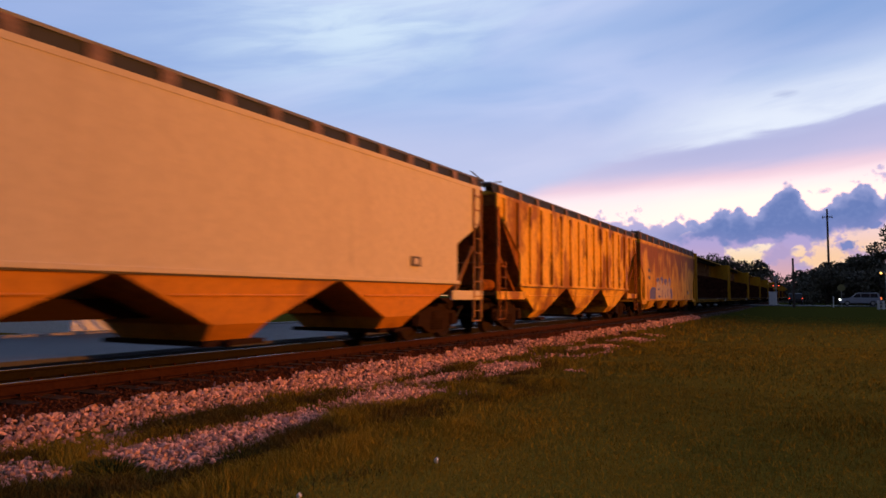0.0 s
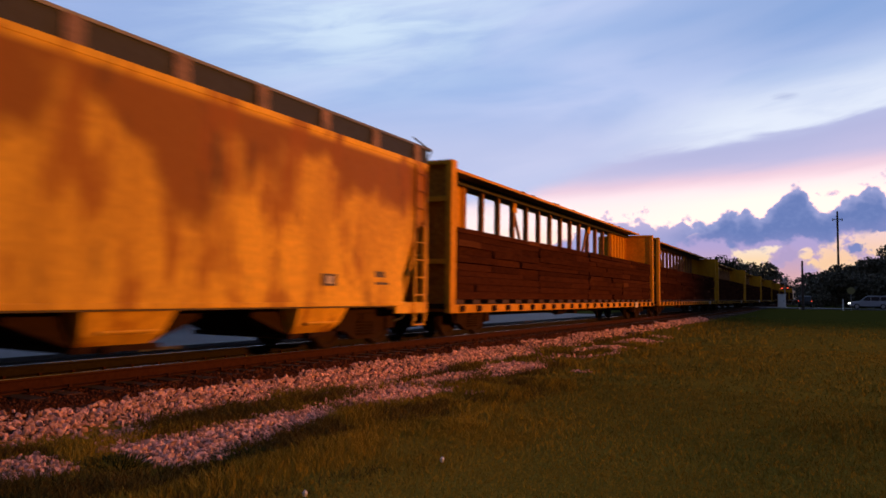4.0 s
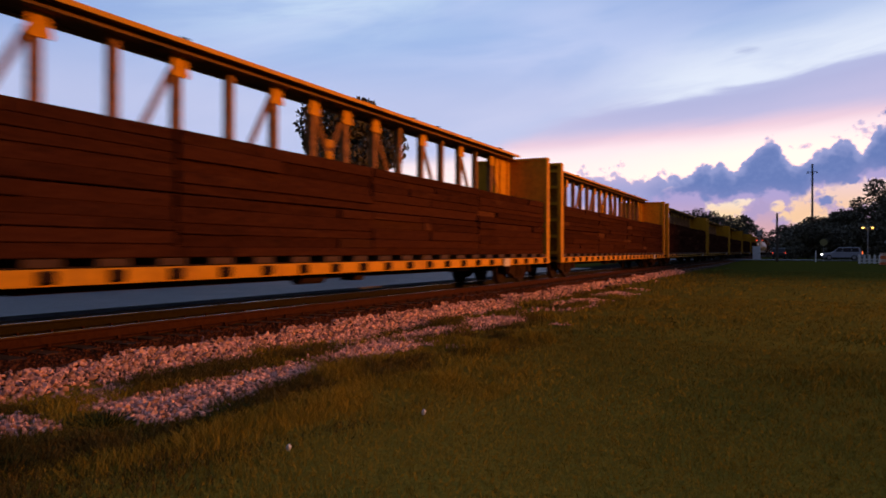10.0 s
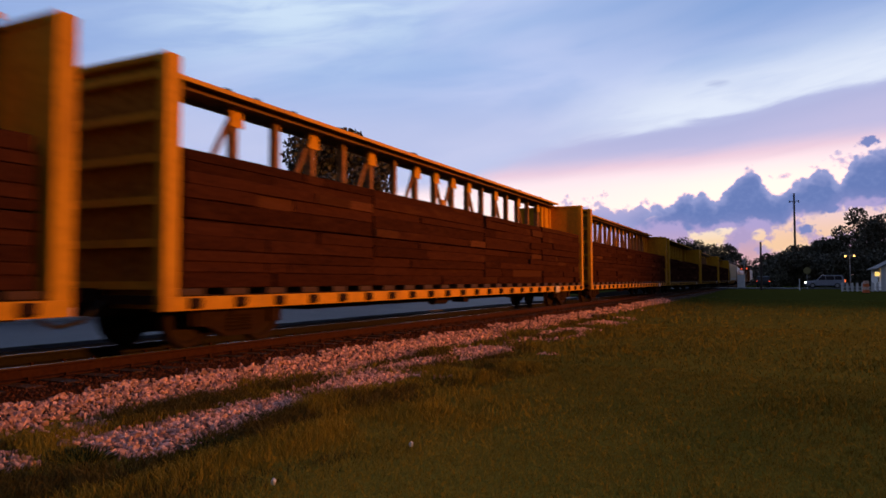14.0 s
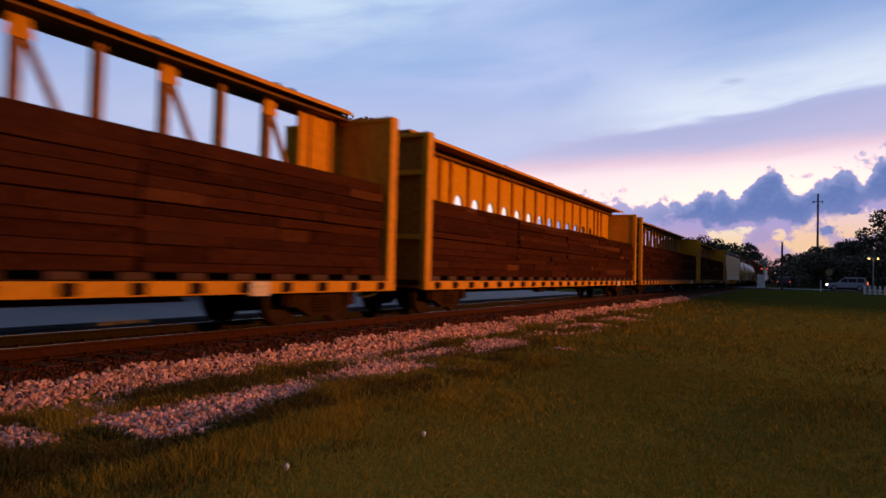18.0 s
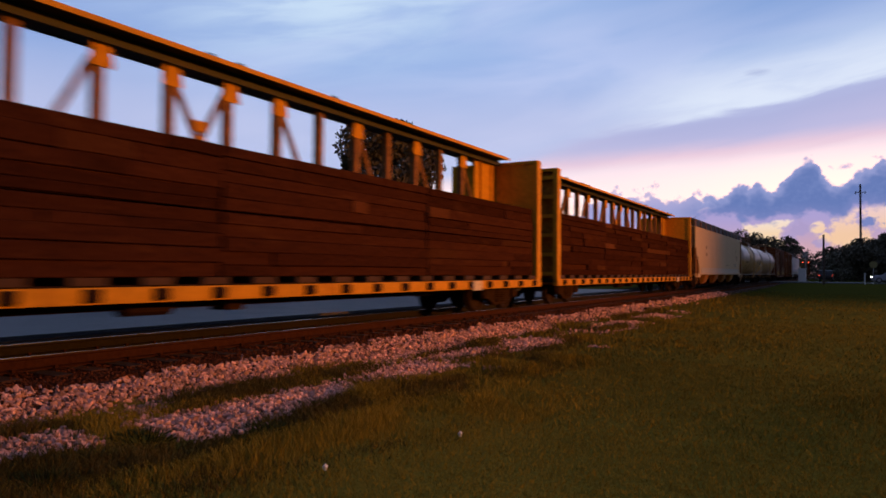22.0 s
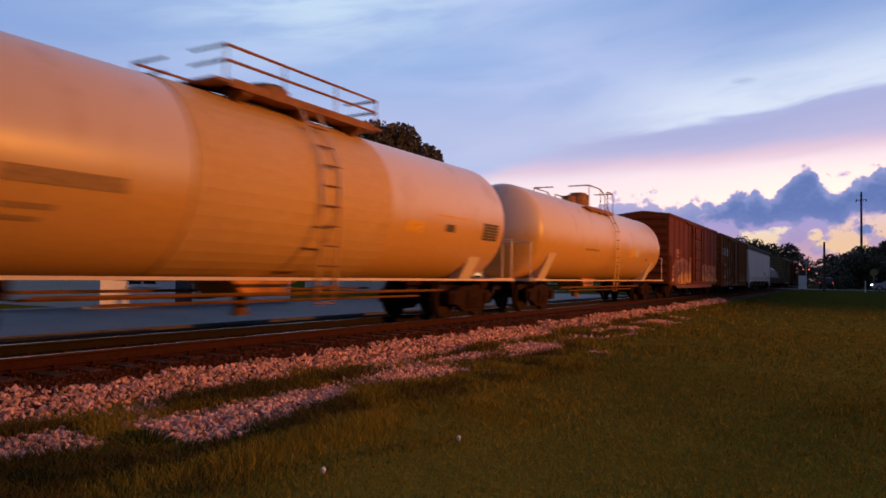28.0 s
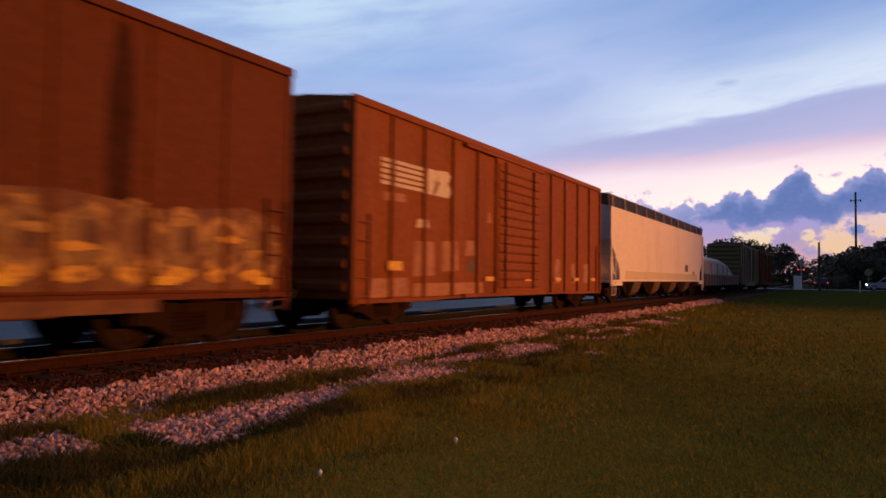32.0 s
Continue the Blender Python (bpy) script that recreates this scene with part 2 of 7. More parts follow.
def high_sheet(n):
    """Long leaning bands: a pink line, a mauve shelf over it, a bright streak on the shelf, and pale and steel-blue sheets higher up."""
    az, el, unit = az_el(n)
    lean = n.m("SUBTRACT", el, n.m("MULTIPLY", az, 0.13))
    soft = n.noise(n.vec(n.m("MULTIPLY", az, 0.040), n.m("MULTIPLY", lean, 0.17), 3.0), 1.0, 4.0, 0.5, 0.5)
    fine = n.noise(n.vec(n.m("MULTIPLY", az, 0.11), n.m("MULTIPLY", lean, 0.60), 17.0), 1.0, 5.0, 0.55, 0.4)
    ripple = n.m("MULTIPLY", n.m("SUBTRACT", fine, 0.5), 1.5)
    d = n.m("ADD", n.m("SUBTRACT", lean, 13.0), ripple)
    p = n.m("ADD", n.m("SUBTRACT", el, n.m("ADD", 9.3, n.m("MULTIPLY", az, 0.05))), n.m("MULTIPLY", ripple, 0.5))
    right = n.step(az, -26.0, -8.0)
    tone = n.mix(n.step(p, -0.9, 0.5), srgb(250, 234, 242), srgb(244, 210, 224))
    tone = n.mix(n.step(p, 0.0, 1.5), tone, n.mix(right, srgb(206, 202, 232), srgb(196, 192, 227)))
    tone = n.mix(n.m("MULTIPLY", n.step(d, -2.8, -0.2), right), tone, srgb(182, 185, 224))
    blue = n.mix(n.step(soft, 0.34, 0.62), srgb(158, 184, 232), srgb(190, 204, 242))
    blue = n.mix(n.m("MULTIPLY", n.step(el, 14.0, 21.0), n.m("MULTIPLY", n.step(az, -24.0, -2.0), 0.75)), blue, srgb(130, 162, 215))
    blue = n.mix(n.m("MULTIPLY", n.step(az, -40.0, -58.0), 0.7), blue, srgb(142, 168, 220))
    blue = n.mix(n.m("MULTIPLY", n.step(el, 17.0, 11.0), 0.65), blue, srgb(204, 206, 236))
    pale = n.m("MULTIPLY", n.m("MULTIPLY", bell(n, az, -37.0, 13.0), bell(n, n.m("SUBTRACT", lean, 4.5), 22.0, 4.5)), n.m("ADD", 0.35, n.m("MULTIPLY", n.step(fine, 0.30, 0.66), 0.75)))
    blue = n.mix(pale, blue, srgb(206, 226, 248))
    over = n.m("SUBTRACT", lean, n.m("ADD", 13.0, n.m("MULTIPLY", n.step(az, -14.0, -30.0), -2.4)))
    tone = n.mix(n.step(n.m("ADD", over, ripple), -0.7, 0.9), tone, blue)
    glare = n.m("MULTIPLY", n.m("MULTIPLY", n.step(d, -0.25, 0.35), n.step(d, 6.0, 0.8)), n.step(az, -20.0, -7.0))
    glare = n.m("MULTIPLY", glare, n.m("ADD", 0.65, n.m("MULTIPLY", n.step(fine, 0.30, 0.58), 0.35)))
    tone = n.mix(glare, tone, srgb(228, 236, 252))
    rag = n.m("ADD", n.m("ADD", n.m("POWER", n.m("DIVIDE", n.m("ADD", az, 4.5), 1.1), 2.0), n.m("POWER", n.m("DIVIDE", n.m("SUBTRACT", el, 14.9), 0.30), 2.0)), n.m("MULTIPLY", ripple, 3.5))
    tone = n.mix(n.m("MULTIPLY", n.step(rag, 1.2, -0.6), 0.45), tone, srgb(144, 156, 204))
    cover = n.m("MULTIPLY", n.step(p, -1.6, 0.3), n.m("MULTIPLY", n.step(az, 34.0, 11.0), n.step(az, -99.0, -82.0)))
    return tone, cover


# height of the cumulus bank's top and of its ragged underside over the horizon, by compass angle, all in degrees
BANK = [(-20, 3.92), (-16, 5.97), (-12.5, 5.97), (-10.5, 5.87), (-8.0, 5.97), (-7.0, 5.92), (-6.5, 6.82), (-5.5, 6.62), (-4.8, 6.87), (-3.9, 6.22), (-3.2, 6.82), (-2.6, 7.62), (-2.0, 8.22), (-1.65, 8.57), (-1.05, 8.57), (-0.65, 7.72), (-0.1, 6.92), (0.85, 6.72),
        (1.25, 7.12), (1.8, 7.42), (2.9, 7.87), (3.8, 8.02), (4.2, 7.32), (4.7, 7.22), (5.0, 7.92), (5.6, 8.82), (7.0, 9.32), (10, 9.62), (16, 8.32), (24, 6.32)]
UNDERSIDE = [(-20, 2.30), (-9.0, 3.90), (-6.6, 4.10), (-4.5, 3.65), (-2.5, 4.05), (-0.5, 4.00), (0.8, 3.85), (1.4, 4.65), (3.5, 4.55), (4.5, 5.40), (6.4, 5.30), (12, 5.30), (24, 4.20)]
# loose puffs and light gaps: compass angle, height, half width, half height
PALE_PUFFS = [(-15.2, 6.1, 1.0, 0.6), (-13.0, 6.0, 1.1, 0.7), (-12.4, 6.8, 0.5, 0.45), (-10.4, 5.6, 0.9, 0.5), (-9.1, 6.2, 0.5, 0.5), (0.7, 7.6, 0.8, 0.28), (2.7, 8.2, 0.7, 0.26), (4.5, 8.4, 0.9, 0.7)]
BLUE_PUFFS = [(6.3, 9.7, 1.0, 0.55), (2.25, 3.7, 1.0, 0.65), (4.1, 5.1, 0.6, 0.4)]
LOW_PUFFS = [(-1.9, 3.3, 1.0, 0.75), (-2.8, 2.7, 0.9, 0.5), (-0.6, 2.2, 0.8, 0.5)]
GAPS_OF_LIGHT = [(-4.5, 3.1, 1.4, 0.85), (-3.2, 3.75, 0.9, 0.4), (-3.9, 2.1, 1.0, 0.7), (1.0, 3.0, 1.5, 1.5), (-0.85, 3.35, 0.55, 0.6), (-0.3, 2.6, 0.5, 0.5), (4.5, 4.2, 4.0, 1.1)]


def by_angle(n, az, rows, top):
    return n.m("MULTIPLY", n.ramp(n.m("DIVIDE", n.m("ADD", az, 20.0), 44.0), [((q + 20) / 44, (h / top,) * 3) for q, h in rows], "CARDINAL"), top)


def puffs(n, az, el, rows, rough, soft):
    """The union of ragged ovals."""
    whole = None
    for a, e, ra, re in rows:
        q = n.m("ADD", n.m("POWER", n.m("DIVIDE", n.m("SUBTRACT", az, a), ra), 2.0), n.m("POWER", n.m("DIVIDE", n.m("SUBTRACT", el, e), re), 2.0))
        f = n.m("SUBTRACT", 1.0, n.m("SQRT", q))
        whole = f if whole is None else n.m("MAXIMUM", whole, f)
    return n.step(n.m("ADD", whole, rough), 0.0, soft)


def cumulus(n):
    """A blue-grey bank with puffed tops, paler loose puffs beside it, and warm gaps in thin lavender cloud below."""
    az, el, unit = az_el(n)
    swell = n.m("SUBTRACT", n.noise(n.vec(az, n.m("MULTIPLY", el, 1.2), 8.0), 0.55, 3.0, 0.5), 0.5)
    fine = n.m("SUBTRACT", n.noise(n.vec(az, n.m("MULTIPLY", el, 1.15), 0.0), 2.8, 4.0, 0.5), 0.5)
    lobes = []
    for scale, shift in ((0.95, 1.0), (2.3, 5.0)):
        cells = n.add("ShaderNodeTexVoronoi", feature="SMOOTH_F1")
        n.put(cells, Vector=n.vec(n.m("ADD", az, n.m("MULTIPLY", swell, 1.2)), n.m("MULTIPLY", el, 1.15), shift), Scale=scale, Smoothness=0.25)
        lobes.append(n.m("SUBTRACT", 0.42, cells.outputs["Distance"]))
    billow = n.m("ADD", n.m("ADD", n.m("MULTIPLY", lobes[0], 0.75), n.m("MULTIPLY", lobes[1], 0.42)), n.m("MULTIPLY", fine, 0.40))
    depth = n.m("ADD", n.m("SUBTRACT", by_angle(n, az, BANK, 12.0), el), billow)
    over = n.m("SUBTRACT", el, by_angle(n, az, UNDERSIDE, 12.0))
    base = n.step(n.m("ADD", over, n.m("ADD", n.m("MULTIPLY", billow, 0.9), n.m("MULTIPLY", swell, 1.6))), -0.2, 0.45)
    body = n.m("MULTIPLY", n.step(depth, -0.10, 0.30), base)
    rough = n.m("MULTIPLY", n.m("ADD", billow, n.m("MULTIPLY", fine, 0.6)), 0.9)
    blue = puffs(n, az, el, BLUE_PUFFS, n.m("MULTIPLY", rough, 1.4), 0.5)
    pale = puffs(n, az, el, PALE_PUFFS, n.m("MULTIPLY", rough, 2.2), 1.0)
    low = puffs(n, az, el, LOW_PUFFS, n.m("MULTIPLY", rough, 1.3), 0.6)
    light = puffs(n, az, el, GAPS_OF_LIGHT, n.m("ADD", 0.12, n.m("ADD", rough, n.m("MULTIPLY", swell, 1.3))), 0.45)
    warm = n.mix(n.step(az, -3.0, 1.0), n.mix(n.step(el, 4.2, 2.4), srgb(252, 230, 214), srgb(252, 216, 170)), n.mix(n.step(el, 5.4, 2.6), srgb(244, 210, 212), srgb(250, 206, 168)))
    under = n.mix(n.step(el, 4.4, 0.8), srgb(178, 164, 212), srgb(222, 172, 172))
    under = n.mix(light, under, warm)
    under = n.mix(n.m("MULTIPLY", low, 0.85), under, srgb(178, 160, 202))
    core = n.mix(n.step(depth, 0.05, 1.3), srgb(158, 164, 212), srgb(106, 126, 184))
    core = n.mix(n.m("MULTIPLY", n.step(n.m("ADD", swell, fine), -0.1, 0.35), 0.30), core, srgb(132, 148, 202))
    core = n.mix(n.m("MULTIPLY", n.step(over, 1.4, -0.1), 0.55), core, srgb(142, 146, 200))
    core = n.mix(n.step(az, -7.2, -11.5), core, n.mix(n.step(el, 6.4, 4.6), srgb(194, 182, 220), srgb(166, 166, 212)))
    tone = n.mix(n.m("MULTIPLY", pale, 0.8), under, srgb(192, 184, 222))
    tone = n.mix(blue, tone, srgb(126, 138, 194))
    tone = n.mix(body, tone, core)
    gap = n.m("MULTIPLY", n.m("MULTIPLY", n.step(over, 1.6, 0.7), n.step(depth, -0.3, 0.3)), n.step(az, -18.0, -13.0))
    cover = n.m("MAXIMUM", n.m("MAXIMUM", body, n.m("MAXIMUM", n.m("MULTIPLY", pale, 0.9), blue)), gap)
    return tone, cover


def dome(name, radius, a0, a1, e0, e1, na, ne, material):
    g = Geo()
    ring = lambda e: [(radius * math.cos(radians(e)) * math.sin(radians(a)), radius * math.cos(radians(e)) * math.cos(radians(a)), radius * math.sin(radians(e)))
                      for a in np.linspace(a0, a1, na)]
    rows = [ring(e) for e in np.linspace(e0, e1, ne)]
    fs = [(i * na + k, i * na + k + 1, (i + 1) * na + k + 1, (i + 1) * na + k) for i in range(ne - 1) for k in range(na - 1)]
    g.add([p for r in rows for p in r], fs)
    ob = new(name, g.mesh(name, material, True))
    ob.location = EYE
    ob.visible_shadow = False
    return ob


cloud_sheet = tagged(dome("backdrop_high_clouds", 2600, -100, 60, 6, 60, 60, 24, cloud_material("high_cloud", high_sheet)),
                     "thin high cloud sheet in lavender and pale blue dusk light", "clouds", kind="structure")
cloud_bank = tagged(dome("backdrop_cumulus", 2300, -40, 40, -0.5, 18, 60, 16, cloud_material("cumulus_cloud", cumulus)),
                    "bank of blue-grey cumulus with peach gaps near the horizon", "clouds", kind="structure")

# ---- ground: one sheet to the horizon ----
RAIL_Z = 0.55


def smooth(v, lo, hi):
    v = min(1.0, max(0.0, (v - lo) / (hi - lo)))
    return v * v * (3 - 2 * v)


def ground_z(x, y):
    """Height of the ground: the ballast bed, its shoulders, the lawn and the rise to the level crossing."""
    rise = 0.40 * smooth(y, 45, 95) * (1 - 0.0 * x)
    a = abs(x)
    bed = 0.345 if a < 1.75 else 0.345 + (0.085 - 0.345) * smooth(a, 1.75, 2.7) if a < 2.7 else 0.085 * (1 - smooth(a, 2.7, 4.6))
    near = smooth(60.0 - math.hypot(x - 9, y), 0, 30)
    soft = 0.02 * noise.noise((x * 0.9, y * 0.9, 0)) + 0.05 * noise.noise((x * 0.21, y * 0.21, 3)) * smooth(a, 3, 6)
    return max(bed, rise if a > 3 else bed) + soft * (near if a > 1.7 else 0.2)


def gravel_share(x, y):
    """1 on bare ballast stone, 0 on grass, on the viewpoint's side of the track."""
    w = 0.35 * noise.noise((x * 0.8, y * 0.33, 5.0)) + 0.30 * noise.noise((x * 2.1, y * 1.3, 9.0))
    first = smooth(2.50 + 0.22 * smooth(y, 8, 10) - 0.25 * smooth(y, 12, 16) + 0.55 * w - x, -0.18, 0.18)
    # a second, broken strip runs beside the first
    shift = 0.25 * smooth(y, 16.5, 19)
    inner = 3.15 - 0.25 * smooth(y, 8.5, 10.5) + shift + 0.4 * w
    outer = 4.2 - 0.11 * (min(y, 8.5) - 4.7) + shift + 0.5 * w
    broken = 1 - 0.9 * smooth(y, 15.0, 15.8) * smooth(18.2 - y, 0, 0.8) - 0.6 * smooth(y, 7.3, 7.8) * smooth(8.7 - y, 0, 0.5)
    second = smooth(x - inner, -0.2, 0.25) * smooth(outer - x, -0.25, 0.2) * smooth(y, 4.4, 4.7) * smooth(31.0 - y, 0, 5.0) * broken
    second *= 1 - smooth(y, 9.5, 11.5) * (1 - smooth(noise.noise((x * 1.2, y * 0.45, 41.0)), -0.35, 0.15))
    third = 0.8 * smooth(x - 2.85 - 0.4 * w, -0.1, 0.1) * smooth(3.65 + 0.4 * w - x, -0.1, 0.1) * smooth(4.12 - y, 0, 0.2)
    join = 0.55 * smooth(x - 2.6 - 0.5 * w, 0.0, 0.4) * smooth(3.5 + 0.8 * w - x, -0.3, 0.2) * smooth(y, 8.0, 9.0) * smooth(12.5 - y, 0, 1.5) * smooth(noise.noise((x * 1.1, y * 0.5, 41.0)), -0.25, 0.2)
    lone = 0.35 * smooth(noise.noise((x * 1.3, y * 0.9, 77.0)), 0.42, 0.6) * smooth(5.6 - x, 0, 0.5) * smooth(y, 3.2, 4.0)
    return max(first, second, third, join, lone)


xs = sorted(set(np.round(np.concatenate([np.linspace(-2400, -60, 14), np.linspace(-60, -6, 28), np.linspace(-6, 12, 121), np.linspace(12, 40, 29), np.linspace(40, 2400, 14)]), 3)))
ys = sorted(set(np.round(np.concatenate([np.linspace(-2400, -60, 14), np.linspace(-60, -4, 20), np.linspace(-4, 24, 150), np.linspace(24, 60, 60), np.linspace(60, 140, 60), np.linspace(140, 2400, 16)]), 3)))
ground_g = Geo()
ground_g.v = [(x, y, ground_z(x, y)) for y in ys for x in xs]
nx = len(xs)
ground_g.f = [(j * nx + i, j * nx + i + 1, (j + 1) * nx + i + 1, (j + 1) * nx + i) for j in range(len(ys) - 1) for i in range(nx - 1)]


def ground_material():
    mat = bpy.data.materials.new("lawn_and_ballast")
    mat.use_nodes = True
    n = Nodes(mat.node_tree)
    co = n.add("ShaderNodeTexCoord").outputs["Object"]
    x, y, z = n.xyz(co)
    side = n.add("ShaderNodeAttribute", attribute_name="stone").outputs["Fac"]
    blade = n.noise(n.scaled(co, (1, 0.5, 1)), 40.0, 6.0, 0.7)
    patch = n.noise(co, 0.7, 5.0)
    grass = n.mix(n.step(blade, 0.3, 0.7), (0.072, 0.062, 0.010, 1), (0.148, 0.126, 0.019, 1))
    # near lawn painted brighter as lamp light, fading to the right and away
    lit_falloff = n.m("ADD", y, n.m("MULTIPLY", n.m("SUBTRACT", x, 8.0), 0.8))
    grass = n.mix(n.m("MULTIPLY", n.step(n.m("ADD", lit_falloff, n.m("MULTIPLY", n.noise(co, 0.4, 4.0), 5.0)), 11.5, 5.5), 0.66), grass, n.mix(n.step(blade, 0.3, 0.7), (0.15, 0.114, 0.016, 1), (0.30, 0.230, 0.032, 1)))
    grass = n.mix(n.m("MULTIPLY", n.step(patch, 0.45, 0.7), 0.45), grass, (0.150, 0.130, 0.020, 1))
    # darker grass towards the distance, its edge broken by noise
    far_mottle = n.noise(co, 0.25, 4.0)
    grass = n.mix(n.m("MULTIPLY", n.step(n.m("ADD", y, n.m("MULTIPLY", far_mottle, 20.0)), 38.0, 75.0), 0.9), grass, (0.050, 0.050, 0.010, 1))
    chips = n.add("ShaderNodeTexVoronoi")
    n.put(chips, Vector=co, Scale=26.0)
    stone = n.mix(chips.outputs["Color"], (0.10, 0.062, 0.05, 1), (0.46, 0.31, 0.275, 1))
    stone = n.mix(n.step(chips.outputs["Distance"], 0.55, 0.15), (0.05, 0.03, 0.022, 1), stone)
    brown = n.mix(chips.outputs["Color"], (0.060, 0.021, 0.009, 1), (0.098, 0.036, 0.015, 1))
    a = n.m("ABSOLUTE", n.m("ADD", x, n.m("MULTIPLY", n.m("SUBTRACT", n.noise(co, 1.1), 0.5), 0.35)))
    # between the rails the train's shadow is painted into the stone colour
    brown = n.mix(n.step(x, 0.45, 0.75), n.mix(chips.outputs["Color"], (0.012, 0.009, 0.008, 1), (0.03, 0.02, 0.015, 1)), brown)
    bed = n.mix(n.step(a, 1.88, 2.12), brown, stone)
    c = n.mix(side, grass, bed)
    # near-black ground beyond the near rail: the train's shade put into the colour
    train_shade = n.mix(chips.outputs["Color"], (0.008, 0.007, 0.006, 1), (0.022, 0.018, 0.015, 1))
    c = n.mix(n.m("MULTIPLY", n.step(x, 0.6, 0.35), n.step(x, -9.5, -7.0)), c, train_shade)
    h = n.m("ADD", n.m("MULTIPLY", chips.outputs["Distance"], side), n.m("MULTIPLY", blade, 0.5))
    b = n.put(n.add("ShaderNodeBsdfPrincipled"), Base_Color=c, Roughness=0.92, Normal=n.bump(h, 0.7, 0.04))
    b.inputs["Specular IOR Level"].default_value = 0.0
    n.t.links.new(b.outputs[0], n.add("ShaderNodeOutputMaterial").inputs[0])
    return mat


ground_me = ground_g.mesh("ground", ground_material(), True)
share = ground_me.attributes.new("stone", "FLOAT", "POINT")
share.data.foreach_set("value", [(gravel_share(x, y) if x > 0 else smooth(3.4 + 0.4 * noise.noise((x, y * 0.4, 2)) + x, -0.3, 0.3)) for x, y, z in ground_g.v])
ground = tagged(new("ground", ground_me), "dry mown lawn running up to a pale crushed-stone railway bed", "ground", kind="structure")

# ---- the track ----
track = thing("railway_track", "rusty steel railway track on weathered timber sleepers", "track", kind="structure")
TRACK_FROM, TRACK_TO = -60.0, 900.0


def rail_section(x):
    s = [(-0.07, 0), (0.07, 0), (0.07, 0.018), (0.012, 0.035), (0.012, 0.135), (0.036, 0.145), (0.036, 0.172), (-0.036, 0.172), (-0.036, 0.145), (-0.012, 0.135), (-0.012, 0.035), (-0.07, 0.018)]
    return [(x + a, RAIL_Z - 0.178 + b) for a, b in s]


# darker copy for the far rail, with the shade under the train painted in
shaded_rail = surface("shaded_rail_steel", (0.018, 0.014, 0.012), 0.8, spec=0.1)
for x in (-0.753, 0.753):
    r = part("rail", Geo().prism_y(rail_section(x), TRACK_FROM, TRACK_TO), rail_rust if x > 0 else shaded_rail, track)
    part("rail_head", Geo().box(x - 0.016, x + 0.016, TRACK_FROM, TRACK_TO, RAIL_Z - 0.008, RAIL_Z + 0.001), rail_head, r, "polished running surface of the rail")

# ---- the train ----
def gone(t):
    """Metres that the train has gone since the start."""
    return 10.50 * t + 0.0175 * t * t - 0.000116 * t**3


WHEEL_R = 0.483
MOVING, WHEELS = [], []
hub_me = None


def wheel_mesh():
    global hub_me
    if hub_me is None:
        g = Geo()
        for s in (-1, 1):
            rings = []
            for x, r in ((0.66, 0.10), (0.675, 0.12), (0.69, 0.36), (0.665, 0.42), (0.665, WHEEL_R + 0.025), (0.70, WHEEL_R + 0.025), (0.715, WHEEL_R), (0.80, WHEEL_R - 0.005),
                         (0.80, 0.41), (0.755, 0.37), (0.74, 0.14), (0.80, 0.13), (0.80, 0.06)):
                rings.append([(s * x, r * math.cos(k * math.tau / 24), r * math.sin(k * math.tau / 24)) for k in range(24)])
            g.loft(rings, caps=False)
        g.tube((-1.05, 0, 0), (1.05, 0, 0), 0.075, 10)
        for s in (-1, 1):
            for k in range(3):
                a = k * math.tau / 3
                g.tube((s * 1.05, 0.05 * math.cos(a), 0.05 * math.sin(a)), (s * 1.085, 0.05 * math.cos(a), 0.05 * math.sin(a)), 0.016, 6)
        hub_me = g.mesh("wheelset", wheel_steel)
    return hub_me


FRAME_ME, BOLSTER_ME, SPRING_ME = [], [], []


def truck(car, y):
    """A two-axle truck under the car: side frames with springs, a bolster and two wheelsets."""
    if not FRAME_ME:
        for s in (-1, 1):
            g = Geo()
            outer = [(-1.12, 0.62), (-1.08, 0.70), (-0.72, 0.70), (-0.45, 0.80), (0.45, 0.80), (0.72, 0.70), (1.08, 0.70), (1.12, 0.62), (1.10, 0.36), (0.72, 0.34), (0.34, 0.16), (-0.34, 0.16), (-0.72, 0.34), (-1.10, 0.36)]
            g.prism_x(outer, s * 0.90, s * 1.06)
            for y0 in (-0.88, 0.88):
                g.prism_x([(y0 - 0.16, 0.36), (y0 + 0.16, 0.36), (y0 + 0.13, 0.63), (y0 - 0.13, 0.63)], s * 1.06, s * 1.12)
            FRAME_ME.append(g.mesh("side_frame", steel_dark))
            sp = Geo()
            for y0 in (-0.2, 0, 0.2):
                for k in range(5):
                    sp.tube((s * 1.06, y0, 0.25 + 0.06 * k), (s * 1.06, y0, 0.285 + 0.06 * k), 0.085, 10)
            SPRING_ME.append(sp.mesh("spring", steel_dark))
        BOLSTER_ME.append(Geo().prism_y([(-1.1, 0.5), (1.1, 0.5), (1.1, 0.68), (0.4, 0.85), (-0.4, 0.85), (-1.1, 0.68)], -0.19, 0.19).mesh("bolster", steel_dark))
    at = pose(0, y, 0)
    for k in range(2):
        sf = part("side_frame", FRAME_ME[k], None, car, at=at)
        part("spring", SPRING_ME[k], None, sf)
    part("bolster", BOLSTER_ME[0], None, car, at=at)
    for dy in (-0.88, 0.88):
        ws = part("wheelset", wheel_mesh(), None, car)
        ws.matrix_basis = pose(0, y + dy, WHEEL_R)
        WHEELS.append((ws, y + dy))


